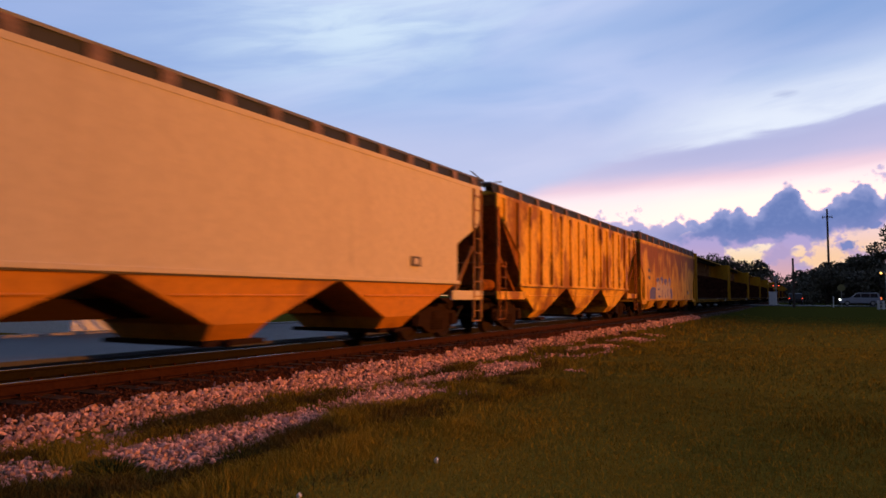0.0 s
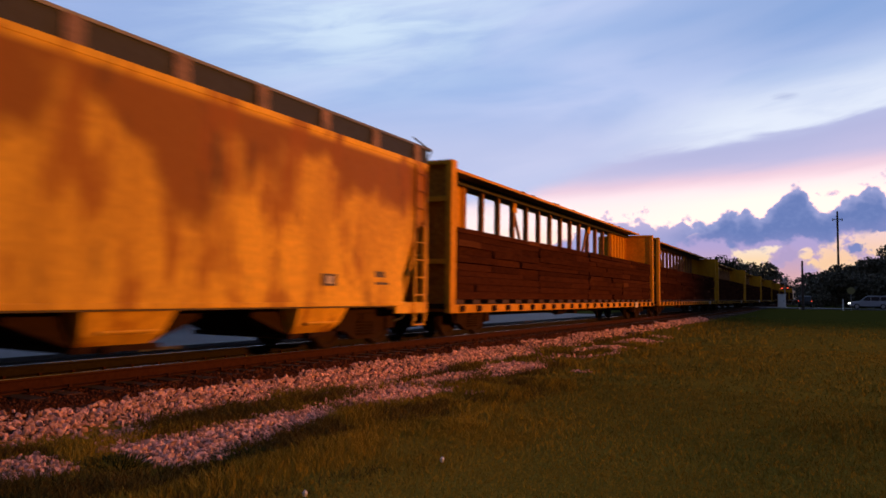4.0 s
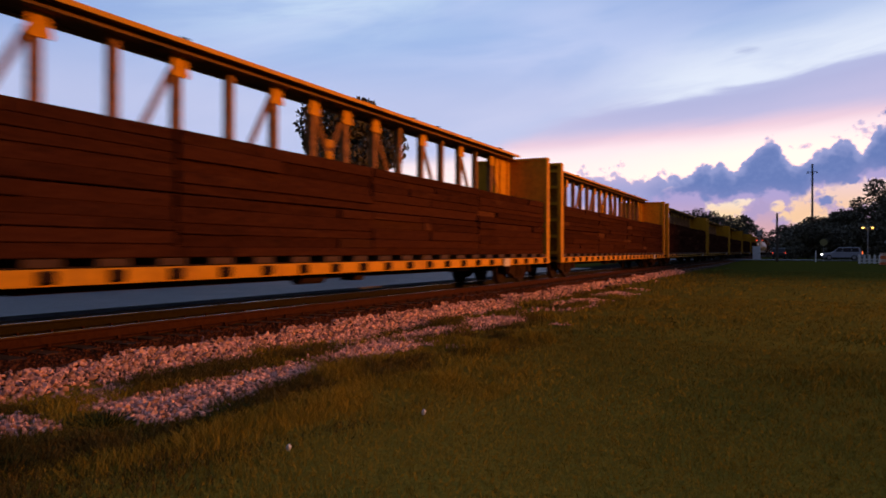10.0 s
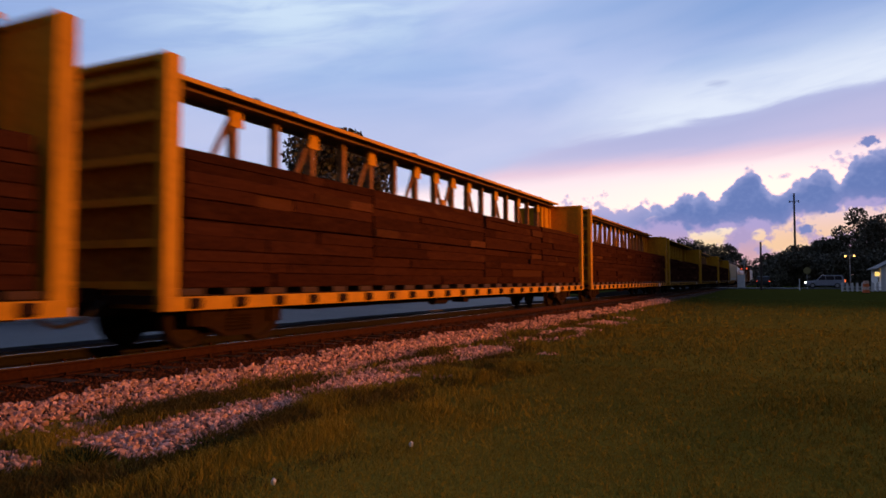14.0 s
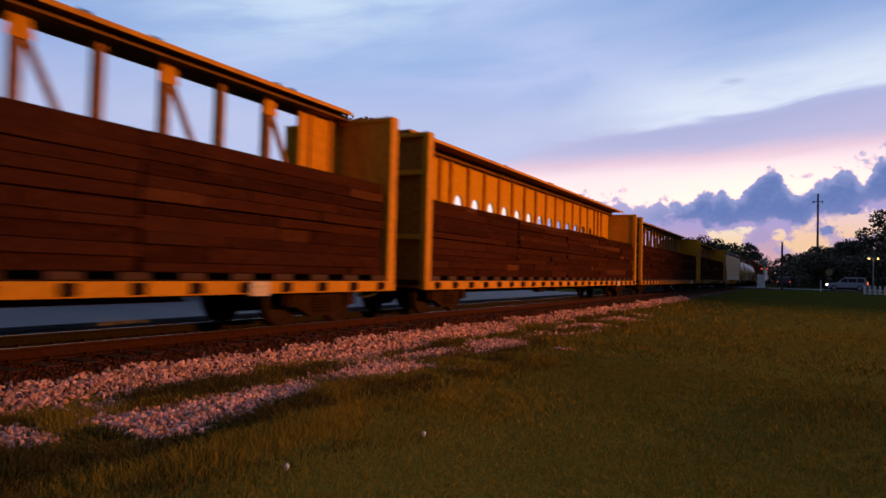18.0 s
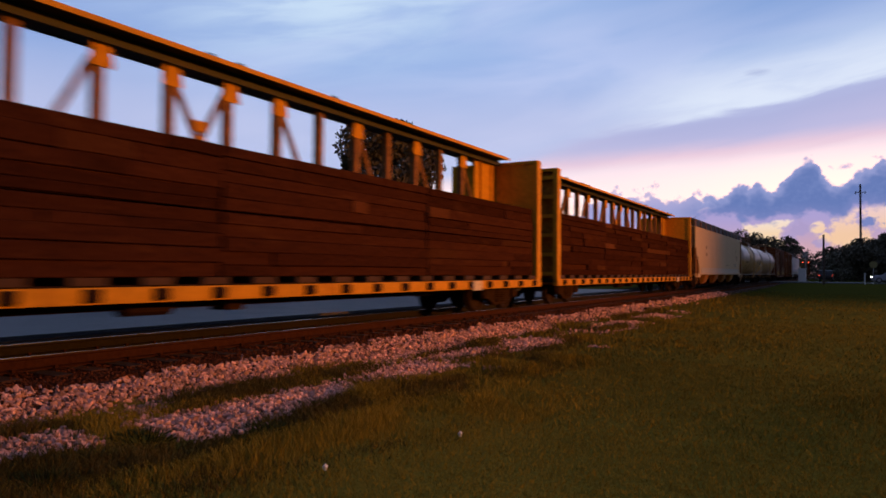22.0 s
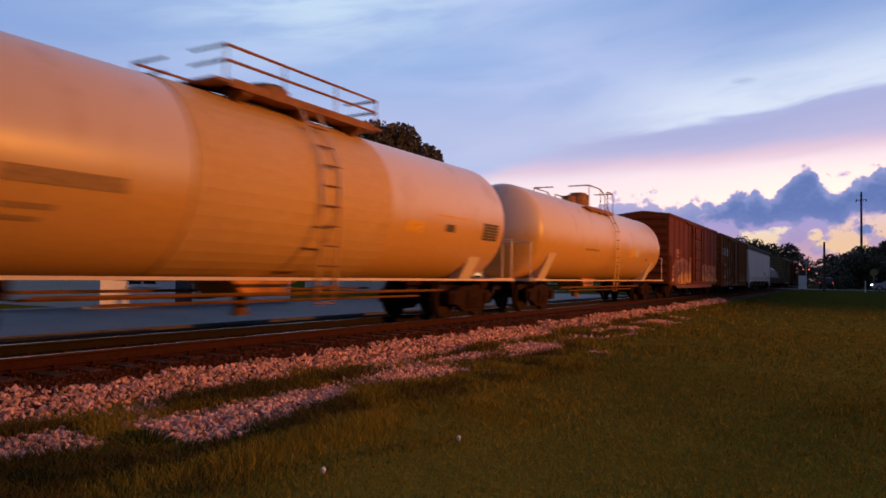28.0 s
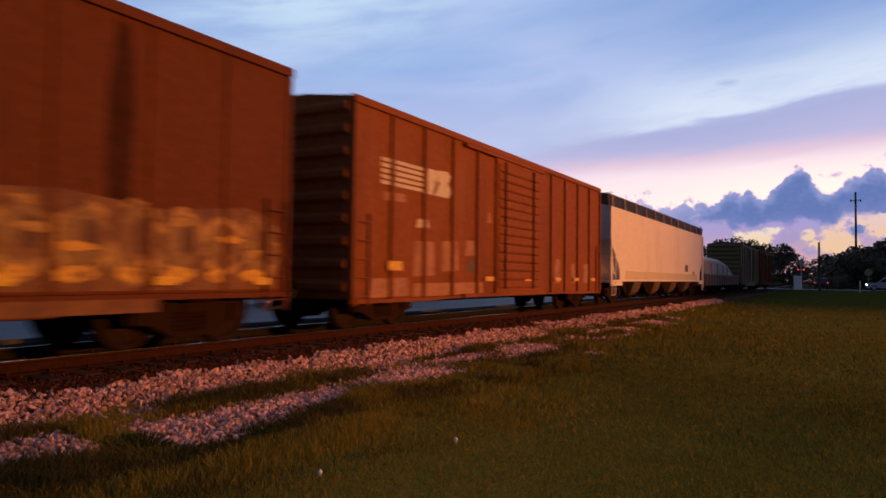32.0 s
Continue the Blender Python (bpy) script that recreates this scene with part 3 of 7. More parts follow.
def coupler(car, y, s):
    """Coupler at the end of the car at y, pointing along s."""
    g = Geo().box(-0.09, 0.09, min(y - 0.5 * s, y + 0.32 * s), max(y - 0.5 * s, y + 0.32 * s), 0.76, 0.98)
    g.prism_y([(-0.16, 0.70), (0.16, 0.70), (0.19, 0.85), (0.16, 1.02), (-0.16, 1.02), (-0.19, 0.85)], *sorted((y + 0.28 * s, y + 0.68 * s)))
    part("coupler", g, steel_dark, car, bevel=0.02)
    h = Geo().path([(0.35, y, 0.8), (0.33, y + 0.3 * s, 0.5), (0.2, y + 0.62 * s, 0.42)], 0.03)
    part("air_hose", h, rubber, car)


def ladder(car, x, y0, y1, z0, z1, n, material, name="ladder"):
    g = Geo()
    for y in (y0, y1):
        g.box(x - 0.02, x + 0.02, y - 0.025, y + 0.025, z0, z1)
    for k in range(n):
        z = z0 + (z1 - z0) * (k + 0.5) / n
        g.tube((x + 0.03, y0, z), (x + 0.03, y1, z), 0.014, 6)
    return part(name, g, material, car)


def bars(car, x, y, z, rows, material, name="lettering", flip=1):
    """Unreadable lettering: rows of (width, height) as thin bars."""
    g = Geo()
    for wide, tall, gap in rows:
        g.box(x, x + 0.004, y, y + wide, z - tall, z)
        z -= tall + gap
    return part(name, g, material, car, "small stencilled lettering")


rubber = surface("black_rubber", (0.02, 0.02, 0.02), 0.8)
mark_dark = surface("dark_stencil", (0.10, 0.075, 0.06), 0.7)
mark_light = surface("pale_stencil", (0.60, 0.52, 0.46), 0.65, spots=[(RUST, 6, 0.5, 0.8, 0.5)])
walk_grey = surface("galvanised_walkway", (0.16, 0.16, 0.17), 0.55, 0.7, spots=[(DARK_RUST, 5, 0.5, 0.75, 0.5)])
# brackets are dimmed: the shade of the walkway's overhang is in this colour
bracket_paint = surface("dirty_shaded_bracket_paint", (0.22, 0.13, 0.10), 0.7, spots=[(GRIME, 3, 0.45, 0.7, 0.7)])
chord_shade = surface("shaded_chord_steel", (0.030, 0.030, 0.036), 0.7, spots=[(DARK_RUST, 3, 0.5, 0.75, 0.5)])
stringer_blue = surface("blue_black_steel", (0.016, 0.019, 0.030), 0.6, spec=0.4, grain=9)
cream = surface("cream_paint", (0.62, 0.53, 0.41), 0.6, spec=0.2, spots=[((0.40, 0.30, 0.22, 1), 0.7, 0.5, 0.85, 0.35), (GRIME, 2.4, 0.62, 0.85, 0.4)], streak=5, grain=9, vary=0.06, bump=0.05)
ochre = surface("rusty_tan_paint", (0.76, 0.44, 0.045), 0.65, spec=0.2, spots=[((0.24, 0.078, 0.016, 1), 0.9, 0.46, 0.58, 0.85), ((0.13, 0.045, 0.014, 1), 1.5, 0.54, 0.66, 0.75), (DARK_RUST, 3.4, 0.60, 0.75, 0.6)], streak=1.9, grain=9, vary=0.12)
bay_orange = surface("orange_stained_paint", (0.58, 0.232, 0.016), 0.6, spots=[(RUST, 0.9, 0.5, 0.7, 0.6), (DARK_RUST, 3.0, 0.6, 0.78, 0.6)], streak=2, grain=9, vary=0.12)
rusty = surface("tan_paint_rusting_above", (0.78, 0.45, 0.034), 0.65, spec=0.2, above=(2.4, 3.4), spots=[((0.20, 0.062, 0.010, 1), 0.5, 0.42, 0.56, 0.95), ((0.30, 0.10, 0.012, 1), 1.6, 0.5, 0.62, 0.8), (DARK_RUST, 1.7, 0.55, 0.72, 0.7)], streak=3.5, grain=8, vary=0.12)
grey_hopper = surface("pale_grey_paint", (0.80, 0.71, 0.68), 0.5, spots=[((0.42, 0.34, 0.29, 1), 0.8, 0.52, 0.8, 0.4)], streak=5, grain=9, vary=0.06, bump=0.05)
post_paint = surface("dulled_post_paint", (0.28, 0.135, 0.06), 0.8, spec=0.05, spots=[(GRIME, 2, 0.5, 0.75, 0.6)], grain=9)
grimy_shaded_yellow = surface("grimy_shaded_yellow_paint", (0.17, 0.080, 0.016), 0.8, spec=0.05, spots=[(GRIME, 1.2, 0.45, 0.7, 0.7), ((0.4, 0.2, 0.03, 1), 0.6, 0.58, 0.75, 0.5)], grain=9)
cream_hopper = surface("yellowed_cream_paint", (0.68, 0.49, 0.26), 0.6, spec=0.2, spots=[((0.52, 0.34, 0.14, 1), 0.8, 0.5, 0.8, 0.4), (RUST, 2.2, 0.66, 0.85, 0.4)], streak=5, grain=9, vary=0.06, bump=0.05)
faint_mark = surface("faint_stencil", (0.33, 0.20, 0.08), 0.7)
end_yellow = surface("grimy_shaded_end_paint", (0.30, 0.132, 0.016), 0.8, spec=0.05, spots=[(GRIME, 1.2, 0.45, 0.7, 0.65), (RUST, 2.4, 0.55, 0.75, 0.6)], streak=2, grain=9)
yellow = surface("yellow_car_paint", (0.56, 0.27, 0.018), 0.7, spec=0.06, spots=[(RUST, 1.4, 0.50, 0.75, 0.5), (GRIME, 4.0, 0.56, 0.8, 0.55)], streak=3, grain=9, vary=0.12, bump=0.06)
web_yellow = surface("bright_yellow_web_paint", (0.58, 0.30, 0.010), 0.75, spec=0.03, spots=[((0.42, 0.16, 0.01, 1), 0.9, 0.50, 0.72, 0.6), (RUST, 3.0, 0.60, 0.8, 0.5)], streak=3, grain=9, vary=0.1, bump=0.05)
rib_yellow = surface("rust_streaked_shaded_rib_paint", (0.36, 0.155, 0.008), 0.8, spec=0.03, spots=[((0.55, 0.25, 0.01, 1), 0.8, 0.48, 0.7, 0.6), (RUST, 2.0, 0.55, 0.75, 0.6)], streak=3, grain=9)
boxcar_red = surface("boxcar_brown_paint", (0.140, 0.040, 0.013), 0.7, spec=0.12, spots=[((0.10, 0.036, 0.02, 1), 0.9, 0.5, 0.75, 0.6), (DARK_RUST, 3.0, 0.55, 0.75, 0.7), ((0.26, 0.12, 0.06, 1), 1.6, 0.60, 0.74, 0.45)], streak=4, grain=10, vary=0.14)
boxcar_orange = surface("boxcar_oxide_paint", (0.235, 0.073, 0.020), 0.7, spec=0.12, spots=[((0.13, 0.042, 0.018, 1), 0.9, 0.5, 0.75, 0.6), (DARK_RUST, 3.0, 0.58, 0.78, 0.6), ((0.30, 0.13, 0.055, 1), 1.6, 0.58, 0.74, 0.45)], streak=4, grain=10, vary=0.14)
riser_wood = surface("deck_riser_wood", (0.050, 0.020, 0.010), 0.85, spots=[(DARK_RUST, 3, 0.5, 0.75, 0.6)], grain=9)
lumber = surface("stained_timber", (0.043, 0.0152, 0.0092), 0.85, spots=[((0.075, 0.030, 0.015, 1), 0.9, 0.54, 0.74, 0.6), ((0.022, 0.009, 0.007, 1), 1.6, 0.48, 0.75, 0.6)], streak=0.22, grain=16, vary=0.3, per=0.24, spec=0.0)
sheet_grey = surface("grey_sheeting", (0.34, 0.30, 0.28), 0.7, spots=[((0.2, 0.17, 0.15, 1), 1.0, 0.5, 0.75, 0.6)], streak=2, grain=9, bump=0.2)
dull_olive = surface("dull_olive_paint", (0.115, 0.085, 0.035), 0.65, spots=[(RUST, 1.0, 0.5, 0.75, 0.6)], streak=3, grain=9)
dull_brown = surface("dull_brown_paint", (0.11, 0.07, 0.05), 0.65, spots=[(RUST, 1.0, 0.5, 0.75, 0.6)], streak=3, grain=9)
pale_lumber = surface("pale_edge_lit_timber", (0.074, 0.029, 0.016), 0.8, spots=[((0.11, 0.042, 0.024, 1), 2.2, 0.55, 0.75, 0.6)], streak=0.25, grain=16, per=0.4, spec=0.0)
end_rust = surface("rusted_end_sheet", (0.30, 0.105, 0.022), 0.8, spec=0.1, spots=[(DARK_RUST, 1.4, 0.45, 0.65, 0.75), ((0.42, 0.17, 0.03, 1), 2.0, 0.55, 0.72, 0.6)], streak=2, grain=9)
end_stain = surface("brown_stained_end_sheet", (0.40, 0.22, 0.10), 0.75, spec=0.1, spots=[(RUST, 1.0, 0.42, 0.62, 0.7), (GRIME, 2.6, 0.55, 0.75, 0.6)], streak=3, grain=9)
# orange lower half: stains, deepened by lamp light painted into the colour
tank_shell_paint = surface("stained_lamplit_tank_paint", (0.60, 0.345, 0.10), 0.36, spec=0.5, above=(2.1, 2.7), top_end=9.0, spots=[((0.68, 0.57, 0.53, 1), 0.6, 0.6, 0.9, 0.6), ((0.42, 0.24, 0.10, 1), 1.3, 0.55, 0.8, 0.5)], streak=2, grain=9, vary=0.06, bump=0.03)
tank_jacket_paint = surface("brown_stained_jacket_paint", (0.58, 0.37, 0.15), 0.5, spec=0.25, spots=[((0.44, 0.24, 0.09, 1), 0.8, 0.5, 0.8, 0.55), ((0.62, 0.47, 0.34, 1), 0.5, 0.55, 0.8, 0.5)], streak=2.5, grain=9, vary=0.06, bump=0.03)
tank_fitting = surface("stained_fitting_paint", (0.26, 0.135, 0.075), 0.7, spec=0.1, spots=[(RUST, 1.4, 0.45, 0.7, 0.6), ((0.5, 0.36, 0.25, 1), 1.8, 0.58, 0.75, 0.6)], streak=2, grain=9)
rung_steel = surface("dark_rung_steel", (0.20, 0.10, 0.05), 0.7, spec=0.1)
tank_white = surface("white_tank_paint", (0.66, 0.53, 0.42), 0.45, spec=0.3, spots=[((0.40, 0.31, 0.24, 1), 0.9, 0.55, 0.85, 0.35)], streak=3, grain=9, vary=0.05, bump=0.03)


def car_base(name, label, y0, y1, group="train of freight cars"):
    car = thing(name, label, "freight car", group)
    MOVING.append((car, (y0 + y1) / 2))
    car.location = (0, (y0 + y1) / 2, RAIL_Z)
    return car, (y1 - y0) / 2


def hopper(y0, y1, paint, label, bays=3, ribs=False, eave=4.05, walk_z=4.31, sill=1.43, slope=(3.07, 2.40, 1.47), board=None, bay_paint=None, tuck=0.0, brackets=12, end_paint=None):
    """A covered hopper car: side sheets cut away at the ends, slope sheets, bays, end cages, roof walk and hatches.
    slope: heights where the side sheet's end begins and stops leaning in, and how far it leans in."""
    car, half = car_base("covered_hopper_car", label, y0, y1)
    e, w = half - 0.53, 1.50
    hi, lo, inset = slope
    end_paint = end_paint or paint
    s = e - inset
    for sx in (-1, 1):
        sheet = [(-e, eave), (e, eave), (e, hi), (s, lo), (s, sill), (-s, sill), (-s, lo), (-e, hi)]
        part("side_sheet", Geo().prism_x(sheet, *sorted((sx * w, sx * (w - 0.05)))), paint, car)
        part("eave_rail", Geo().box(sx * w - 0.05, sx * w + 0.010, -e, e, eave - 0.10, eave - 0.02), paint, car)
        part("side_sill", Geo().box(sx * w - 0.06, sx * w + 0.04, -s - 0.1, s + 0.1, sill - 0.05, sill + 0.03), paint, car, bevel=0.01)
        part("seam", Geo().box(*sorted((sx * w, sx * (w + 0.006))), -s, s, sill - 0.075, sill - 0.05), mark_dark, car)
    def ring(half_y, x, z):
        return [(x, -half_y, z), (x, half_y, z), (-x, half_y, z), (-x, -half_y, z)]
    inner = Geo().loft([ring(s - 0.35 - tuck, w - 0.06, sill - 0.02), ring(s - 0.1 - tuck, w - 0.06, sill + 0.3), ring(e - 0.08 - tuck, w - 0.06, hi + 0.1), ring(e - 0.04, w - 0.06, eave - 0.04)])
    part("slope_sheet", inner, end_paint, car)
    part("roof", Geo().loft([ring(e, w - 0.02, eave - 0.03), ring(e, w - 0.12, eave + 0.05), ring(e - 0.05, 0.75, eave + 0.13)]), paint, car)
    if ribs:
        count = 17
        for sx in (-1, 1):
            for k in range(count):
                y = -e + 0.5 + (2 * e - 1.0) * k / (count - 1)
                low = sill if abs(y) < s else lo + (hi - lo) * (abs(y) - s) / inset
                part("rib", Geo().prism_y([(sx * w, low), (sx * (w + 0.075), low + 0.03), (sx * (w + 0.075), eave - 0.14), (sx * w, eave - 0.1)], y - 0.07, y + 0.07), paint, car)
    pitch = 2 * s / bays if sill > 1.2 else 4.05
    for k in range(bays):
        c = pitch * (k - (bays - 1) / 2) - (0 if sill > 1.2 else 0.2)
        b = Geo()
        a, z1 = (pitch / 2 - 0.04, 0.34) if sill > 1.2 else (0.72, 0.26)
        mid = 0.62 if sill > 1.2 else 0.5
        if sill < 1.2:
            # dark steel instead of bay paint: the slopes' shade is put into the colour
            part("slope_chute", Geo().prism_x([(c - 1.5, sill - 0.05), (c + 1.5, sill - 0.05), (c + 1.45, sill - 0.22), (c + 0.62, 0.36), (c - 0.62, 0.36), (c - 1.45, sill - 0.22)], -w + 0.45, w - 0.45), steel_dark, car)
        b.loft([[(-w + 0.05, c - a, sill - 0.06), (w - 0.05, c - a, sill - 0.06), (w - 0.05, c + a, sill - 0.06), (-w + 0.05, c + a, sill - 0.06)],
                [(-w + 0.22, c - 0.62, mid), (w - 0.22, c - 0.62, mid), (w - 0.22, c + 0.62, mid), (-w + 0.22, c + 0.62, mid)],
                [(-w + 0.5, c - 0.5, z1), (w - 0.5, c - 0.5, z1), (w - 0.5, c + 0.5, z1), (-w + 0.5, c + 0.5, z1)]])
        bay = part("hopper_bay", b, bay_paint or paint, car, bevel=0.015)
        part("outlet_gate", Geo().box(-w + 0.3, w - 0.3, c - 0.66, c + 0.66, 0.28, 0.36).tube((w - 0.3, c - 0.3, 0.32), (w - 0.1, c - 0.3, 0.32), 0.05, 8), steel_dark, bay)
        part("bay_stiffener", Geo().tube((w - 0.1, c - a * 0.62, sill - 0.35), (w - 0.1, c + a * 0.62, sill - 0.35), 0.025, 6), bay_paint or paint, bay)
    part("centre_sill", Geo().box(-0.2, 0.2, -half + 0.5, half - 0.5, 0.72, 1.02), steel_dark, car)
    base = min(1.2, sill)
    for sy in (-1, 1):
        y_in, y_out = sorted((sy * (s - 0.3), sy * (half - 0.50)))
        part("end_platform", Geo().box(-w, w, y_in, y_out, base - 0.1, base), end_paint, car, bevel=0.01)
        for sx in (-1, 1):
            part("end_sill", Geo().box(sx * w - 0.04, sx * w + 0.03, y_in, y_out, base - 0.22, base + 0.02), paint, car, bevel=0.01)
            part("corner_post", Geo().box(sx * w - 0.06, sx * w + 0.02, sy * (e - 0.08) - 0.08, sy * (e - 0.08) + 0.08, base, hi + 0.05), end_paint, car)
            part("slope_brace", Geo().tube((sx * (w - 0.15), sy * (s + 0.15), base), (sx * (w - 0.15), sy * (e - 0.3), base + 1.2), 0.05, 6), end_paint, car)
            ladder(car, sx * (w + 0.03), sy * (e - 0.55), sy * (e - 0.1), 0.5, eave - 0.1 if sy * sx > 0 else 2.1, 9 if sy * sx > 0 else 5, end_paint)
            part("step_stirrup", Geo().path([(sx * w, sy * (e - 0.1), base), (sx * w, sy * (e - 0.1), 0.42), (sx * w, sy * (e - 0.55), 0.42), (sx * w, sy * (e - 0.55), base)], 0.02), end_paint, car)
        part("end_post", Geo().box(-0.1, 0.1, sy * (e - 0.1) - 0.08, sy * (e - 0.1) + 0.08, base, hi + 0.05), end_paint, car)
        part("end_handrail", Geo().path([(-w, sy * (half - 0.52), base), (-w, sy * (half - 0.52), 2.0), (w, sy * (half - 0.52), 2.0), (w, sy * (half - 0.52), base)], 0.02), end_paint, car)
        coupler(car, sy * (half - 0.6), sy)
        truck(car, sy * (half - 2.3))
    part("brake_wheel", Geo().tube((0.6, half - 0.50, 1.9), (0.6, half - 0.45, 1.9), 0.28, 16), steel_dark, car)
    part("air_reservoir", Geo().tube((0.5, -e + 0.9, base + 0.22), (0.5, -e + 1.7, base + 0.22), 0.18, 12), end_paint, car)
    for sx in (-1, 1):
        rise = walk_z - eave
        part("roof_walk", Geo().box(sx * 1.22 - 0.26, sx * 1.22 + 0.22, -e - 0.3, e + 0.3, walk_z - 0.05, walk_z), walk_grey, car)
        part("walk_stringer", Geo().box(sx * 1.40 - 0.015, sx * 1.40 + 0.015, -e - 0.1, e + 0.1, eave, walk_z - 0.05), stringer_blue, car)
        for k in range(brackets):
            y = -e + 0.4 + (2 * e - 0.8) * k / (brackets - 1)
            part("walk_bracket", Geo().prism_y([(sx * 1.47, eave - 0.03), (sx * 1.45, walk_z - 0.04), (sx * 1.0, walk_z - 0.06), (sx * 1.0, eave + 0.03)], y - 0.14, y + 0.14), bracket_paint, car)
    part("hatch_trough", Geo().box(-0.42, 0.42, -e + 0.8, e - 0.8, eave + 0.10, walk_z - 0.04), paint, car, bevel=0.03)
    for sy in (-1, 1):
        part("roof_grab_rail", Geo().path([(1.42, sy * (e + 0.05), eave), (1.42, sy * (e + 0.28), walk_z - 0.05), (1.42, sy * (e - 0.5), walk_z + 0.12)], 0.018), walk_grey, car)
    by, bz = board or (e - 3.8, sill + 0.33)
    plate = part("placard_board", Geo().box(w + 0.01, w + 0.03, by, by + 0.42, bz, bz + 0.22), mark_dark, car)
    part("placard_label", Geo().box(w + 0.03, w + 0.034, by + 0.12, by + 0.3, bz + 0.04, bz + 0.18), mark_light, plate)
    return car, e, s


BOARD_ME = {}


def trussed(y0, y1, label, solid=False, seed=0, chord=0.42, ends=1.35, end_ribs=6, z_top=2.92, top=4.57, dull=False):
    """A centre-beam flat car with stacked timber: bulkheads, beam, posts, deck and its load."""
    rnd = random.Random(seed)
    car, half = car_base("centerbeam_car", label, y0, y1)
    e, w = half - 0.70, 1.46
    deck = 0.87
    part("deck", Geo().box(-w + 0.05, w - 0.05, -e, e, deck - 0.13, deck), steel_dark, car)
    for sx in (-1, 1):
        sill = part("side_sill", Geo().box(sx * w - 0.03, sx * w + 0.03, -e, e, deck - 0.23, deck - 0.02), yellow, car, bevel=0.008)
        n = 24
        for k in range(n):
            y = -e + 0.6 + (2 * e - 1.2) * k / (n - 1)
            part("stake_pocket", Geo().prism_y([(sx * (w + 0.03), deck - 0.21), (sx * (w + 0.09), deck - 0.17), (sx * (w + 0.09), deck - 0.05), (sx * (w + 0.03), deck - 0.04)], y - 0.11, y + 0.11), steel_dark, sill)
            part("deck_riser", Geo().box(*sorted((sx * 0.25, sx * (w - 0.02))), y - 0.24, y + 0.24, deck, deck + 0.10), riser_wood, car)
        part("sign_plate", Geo().box(sx * (w + 0.10) - 0.012, sx * (w + 0.10) + 0.012, e - 4.6, e - 4.15, deck - 0.26, deck - 0.02), mark_light, car)
    part("centre_sill", Geo().box(-0.25, 0.25, -e - 0.1, e + 0.1, 0.55, deck - 0.1).box(-0.4, 0.4, -e * 0.6, e * 0.6, 0.48, 0.62), steel_dark, car)
    part("brake_gear", Geo().tube((0.5, -1.4, 0.55), (0.5, -0.6, 0.55), 0.16, 10).box(0.3, 0.7, 0.4, 0.75, 0.42, 0.7).tube((0.45, -e * 0.6, 0.5), (0.45, e * 0.6, 0.5), 0.02, 6), steel_dark, car)
    for sy in (-1, 1):
        yb = sy * (e - 0.22)
        bulk = part("bulkhead", Geo().box(-w + 0.08, w - 0.08, yb - 0.03, yb + 0.03, deck - 0.2, 4.42), yellow, car)
        # added thin sheet: grime and the outer face's shade in one colour
        part("end_sheet", Geo().box(-w + 0.12, w - 0.12, *sorted((yb + sy * 0.03, yb + sy * 0.04)), deck - 0.1, 4.34), end_yellow, bulk)
        a, b = sorted((sy * (e - 0.30), sy * e))
        for sx in (-1, 1):
            part("side_post", Geo().box(sx * (w - 0.06) - 0.08, sx * (w - 0.06) + 0.08, a, b, deck - 0.23, 4.45), yellow, bulk, bevel=0.012)
        part("top_cap", Geo().box(-w + 0.14, w - 0.14, a, b, 4.35, 4.45), yellow, bulk, bevel=0.012)
        if end_ribs < 4:
            part("centre_stile", Geo().box(-0.12, 0.12, *sorted((yb, sy * e - sy * 0.02)), deck - 0.1, 4.35), grimy_shaded_yellow, bulk)
        for k in range(end_ribs):
            z = deck + 0.15 + k * (4.5 - deck - 0.5) / (end_ribs - (0 if end_ribs < 4 else 1)) + (0.9 if end_ribs < 4 else 0)
            q0, q1 = sorted((yb, sy * e - sy * 0.02))
            part("cross_rib", Geo().prism_x([(q0, z - 0.06), (q1, z - 0.04), (q1, z + 0.04), (q0, z + 0.06)], -w + 0.12, w - 0.12), yellow, bulk)
        coupler(car, sy * (half - 0.6), sy)
        truck(car, sy * (half - 2.75))
    # chord coloured darker than the car: the shade on its underside is painted in
    beam = part("top_chord", Geo().box(-chord, chord, -e + 0.3, e - 0.3, top - 0.045, top).box(-0.2, 0.2, -e + 0.3, e - 0.3, top - 0.19, top - 0.045), chord_shade if dull else grimy_shaded_yellow, car, bevel=0.006)
    for sx in (-1, 1):
        part("chord_flange", Geo().box(*sorted((sx * 0.2, sx * (0.2 + 0.16 * (chord < 0.5) + 0.02))), -e + 0.3, e - 0.3, top - 0.21, top - 0.18), chord_shade if dull else grimy_shaded_yellow, beam)
        part("chord_lip", Geo().box(sx * chord - 0.012, sx * chord + 0.012, -e + 0.3, e - 0.3, top - 0.075, top + 0.006), yellow, beam)
    for k in range(8):
        y = rnd.uniform(-e + 1, e - 1)
        part("strap_winch", Geo().box(chord - 0.14, chord - 0.02, y - 0.05, y + 0.05, top, top + 0.055), steel_dark, beam)
    if solid:
        pitch, base = 1.26, z_top - 0.03
        g = Geo()
        edges = [0.29 + pitch * (k - 0.5) for k in range(-6, 8)]
        for k in range(13):
            c = 0.29 + pitch * (k - 6)
            arch = [(c + 0.28 * math.cos(q), base + 0.33 + 0.28 * math.sin(q)) for q in np.linspace(0, math.pi, 9)]
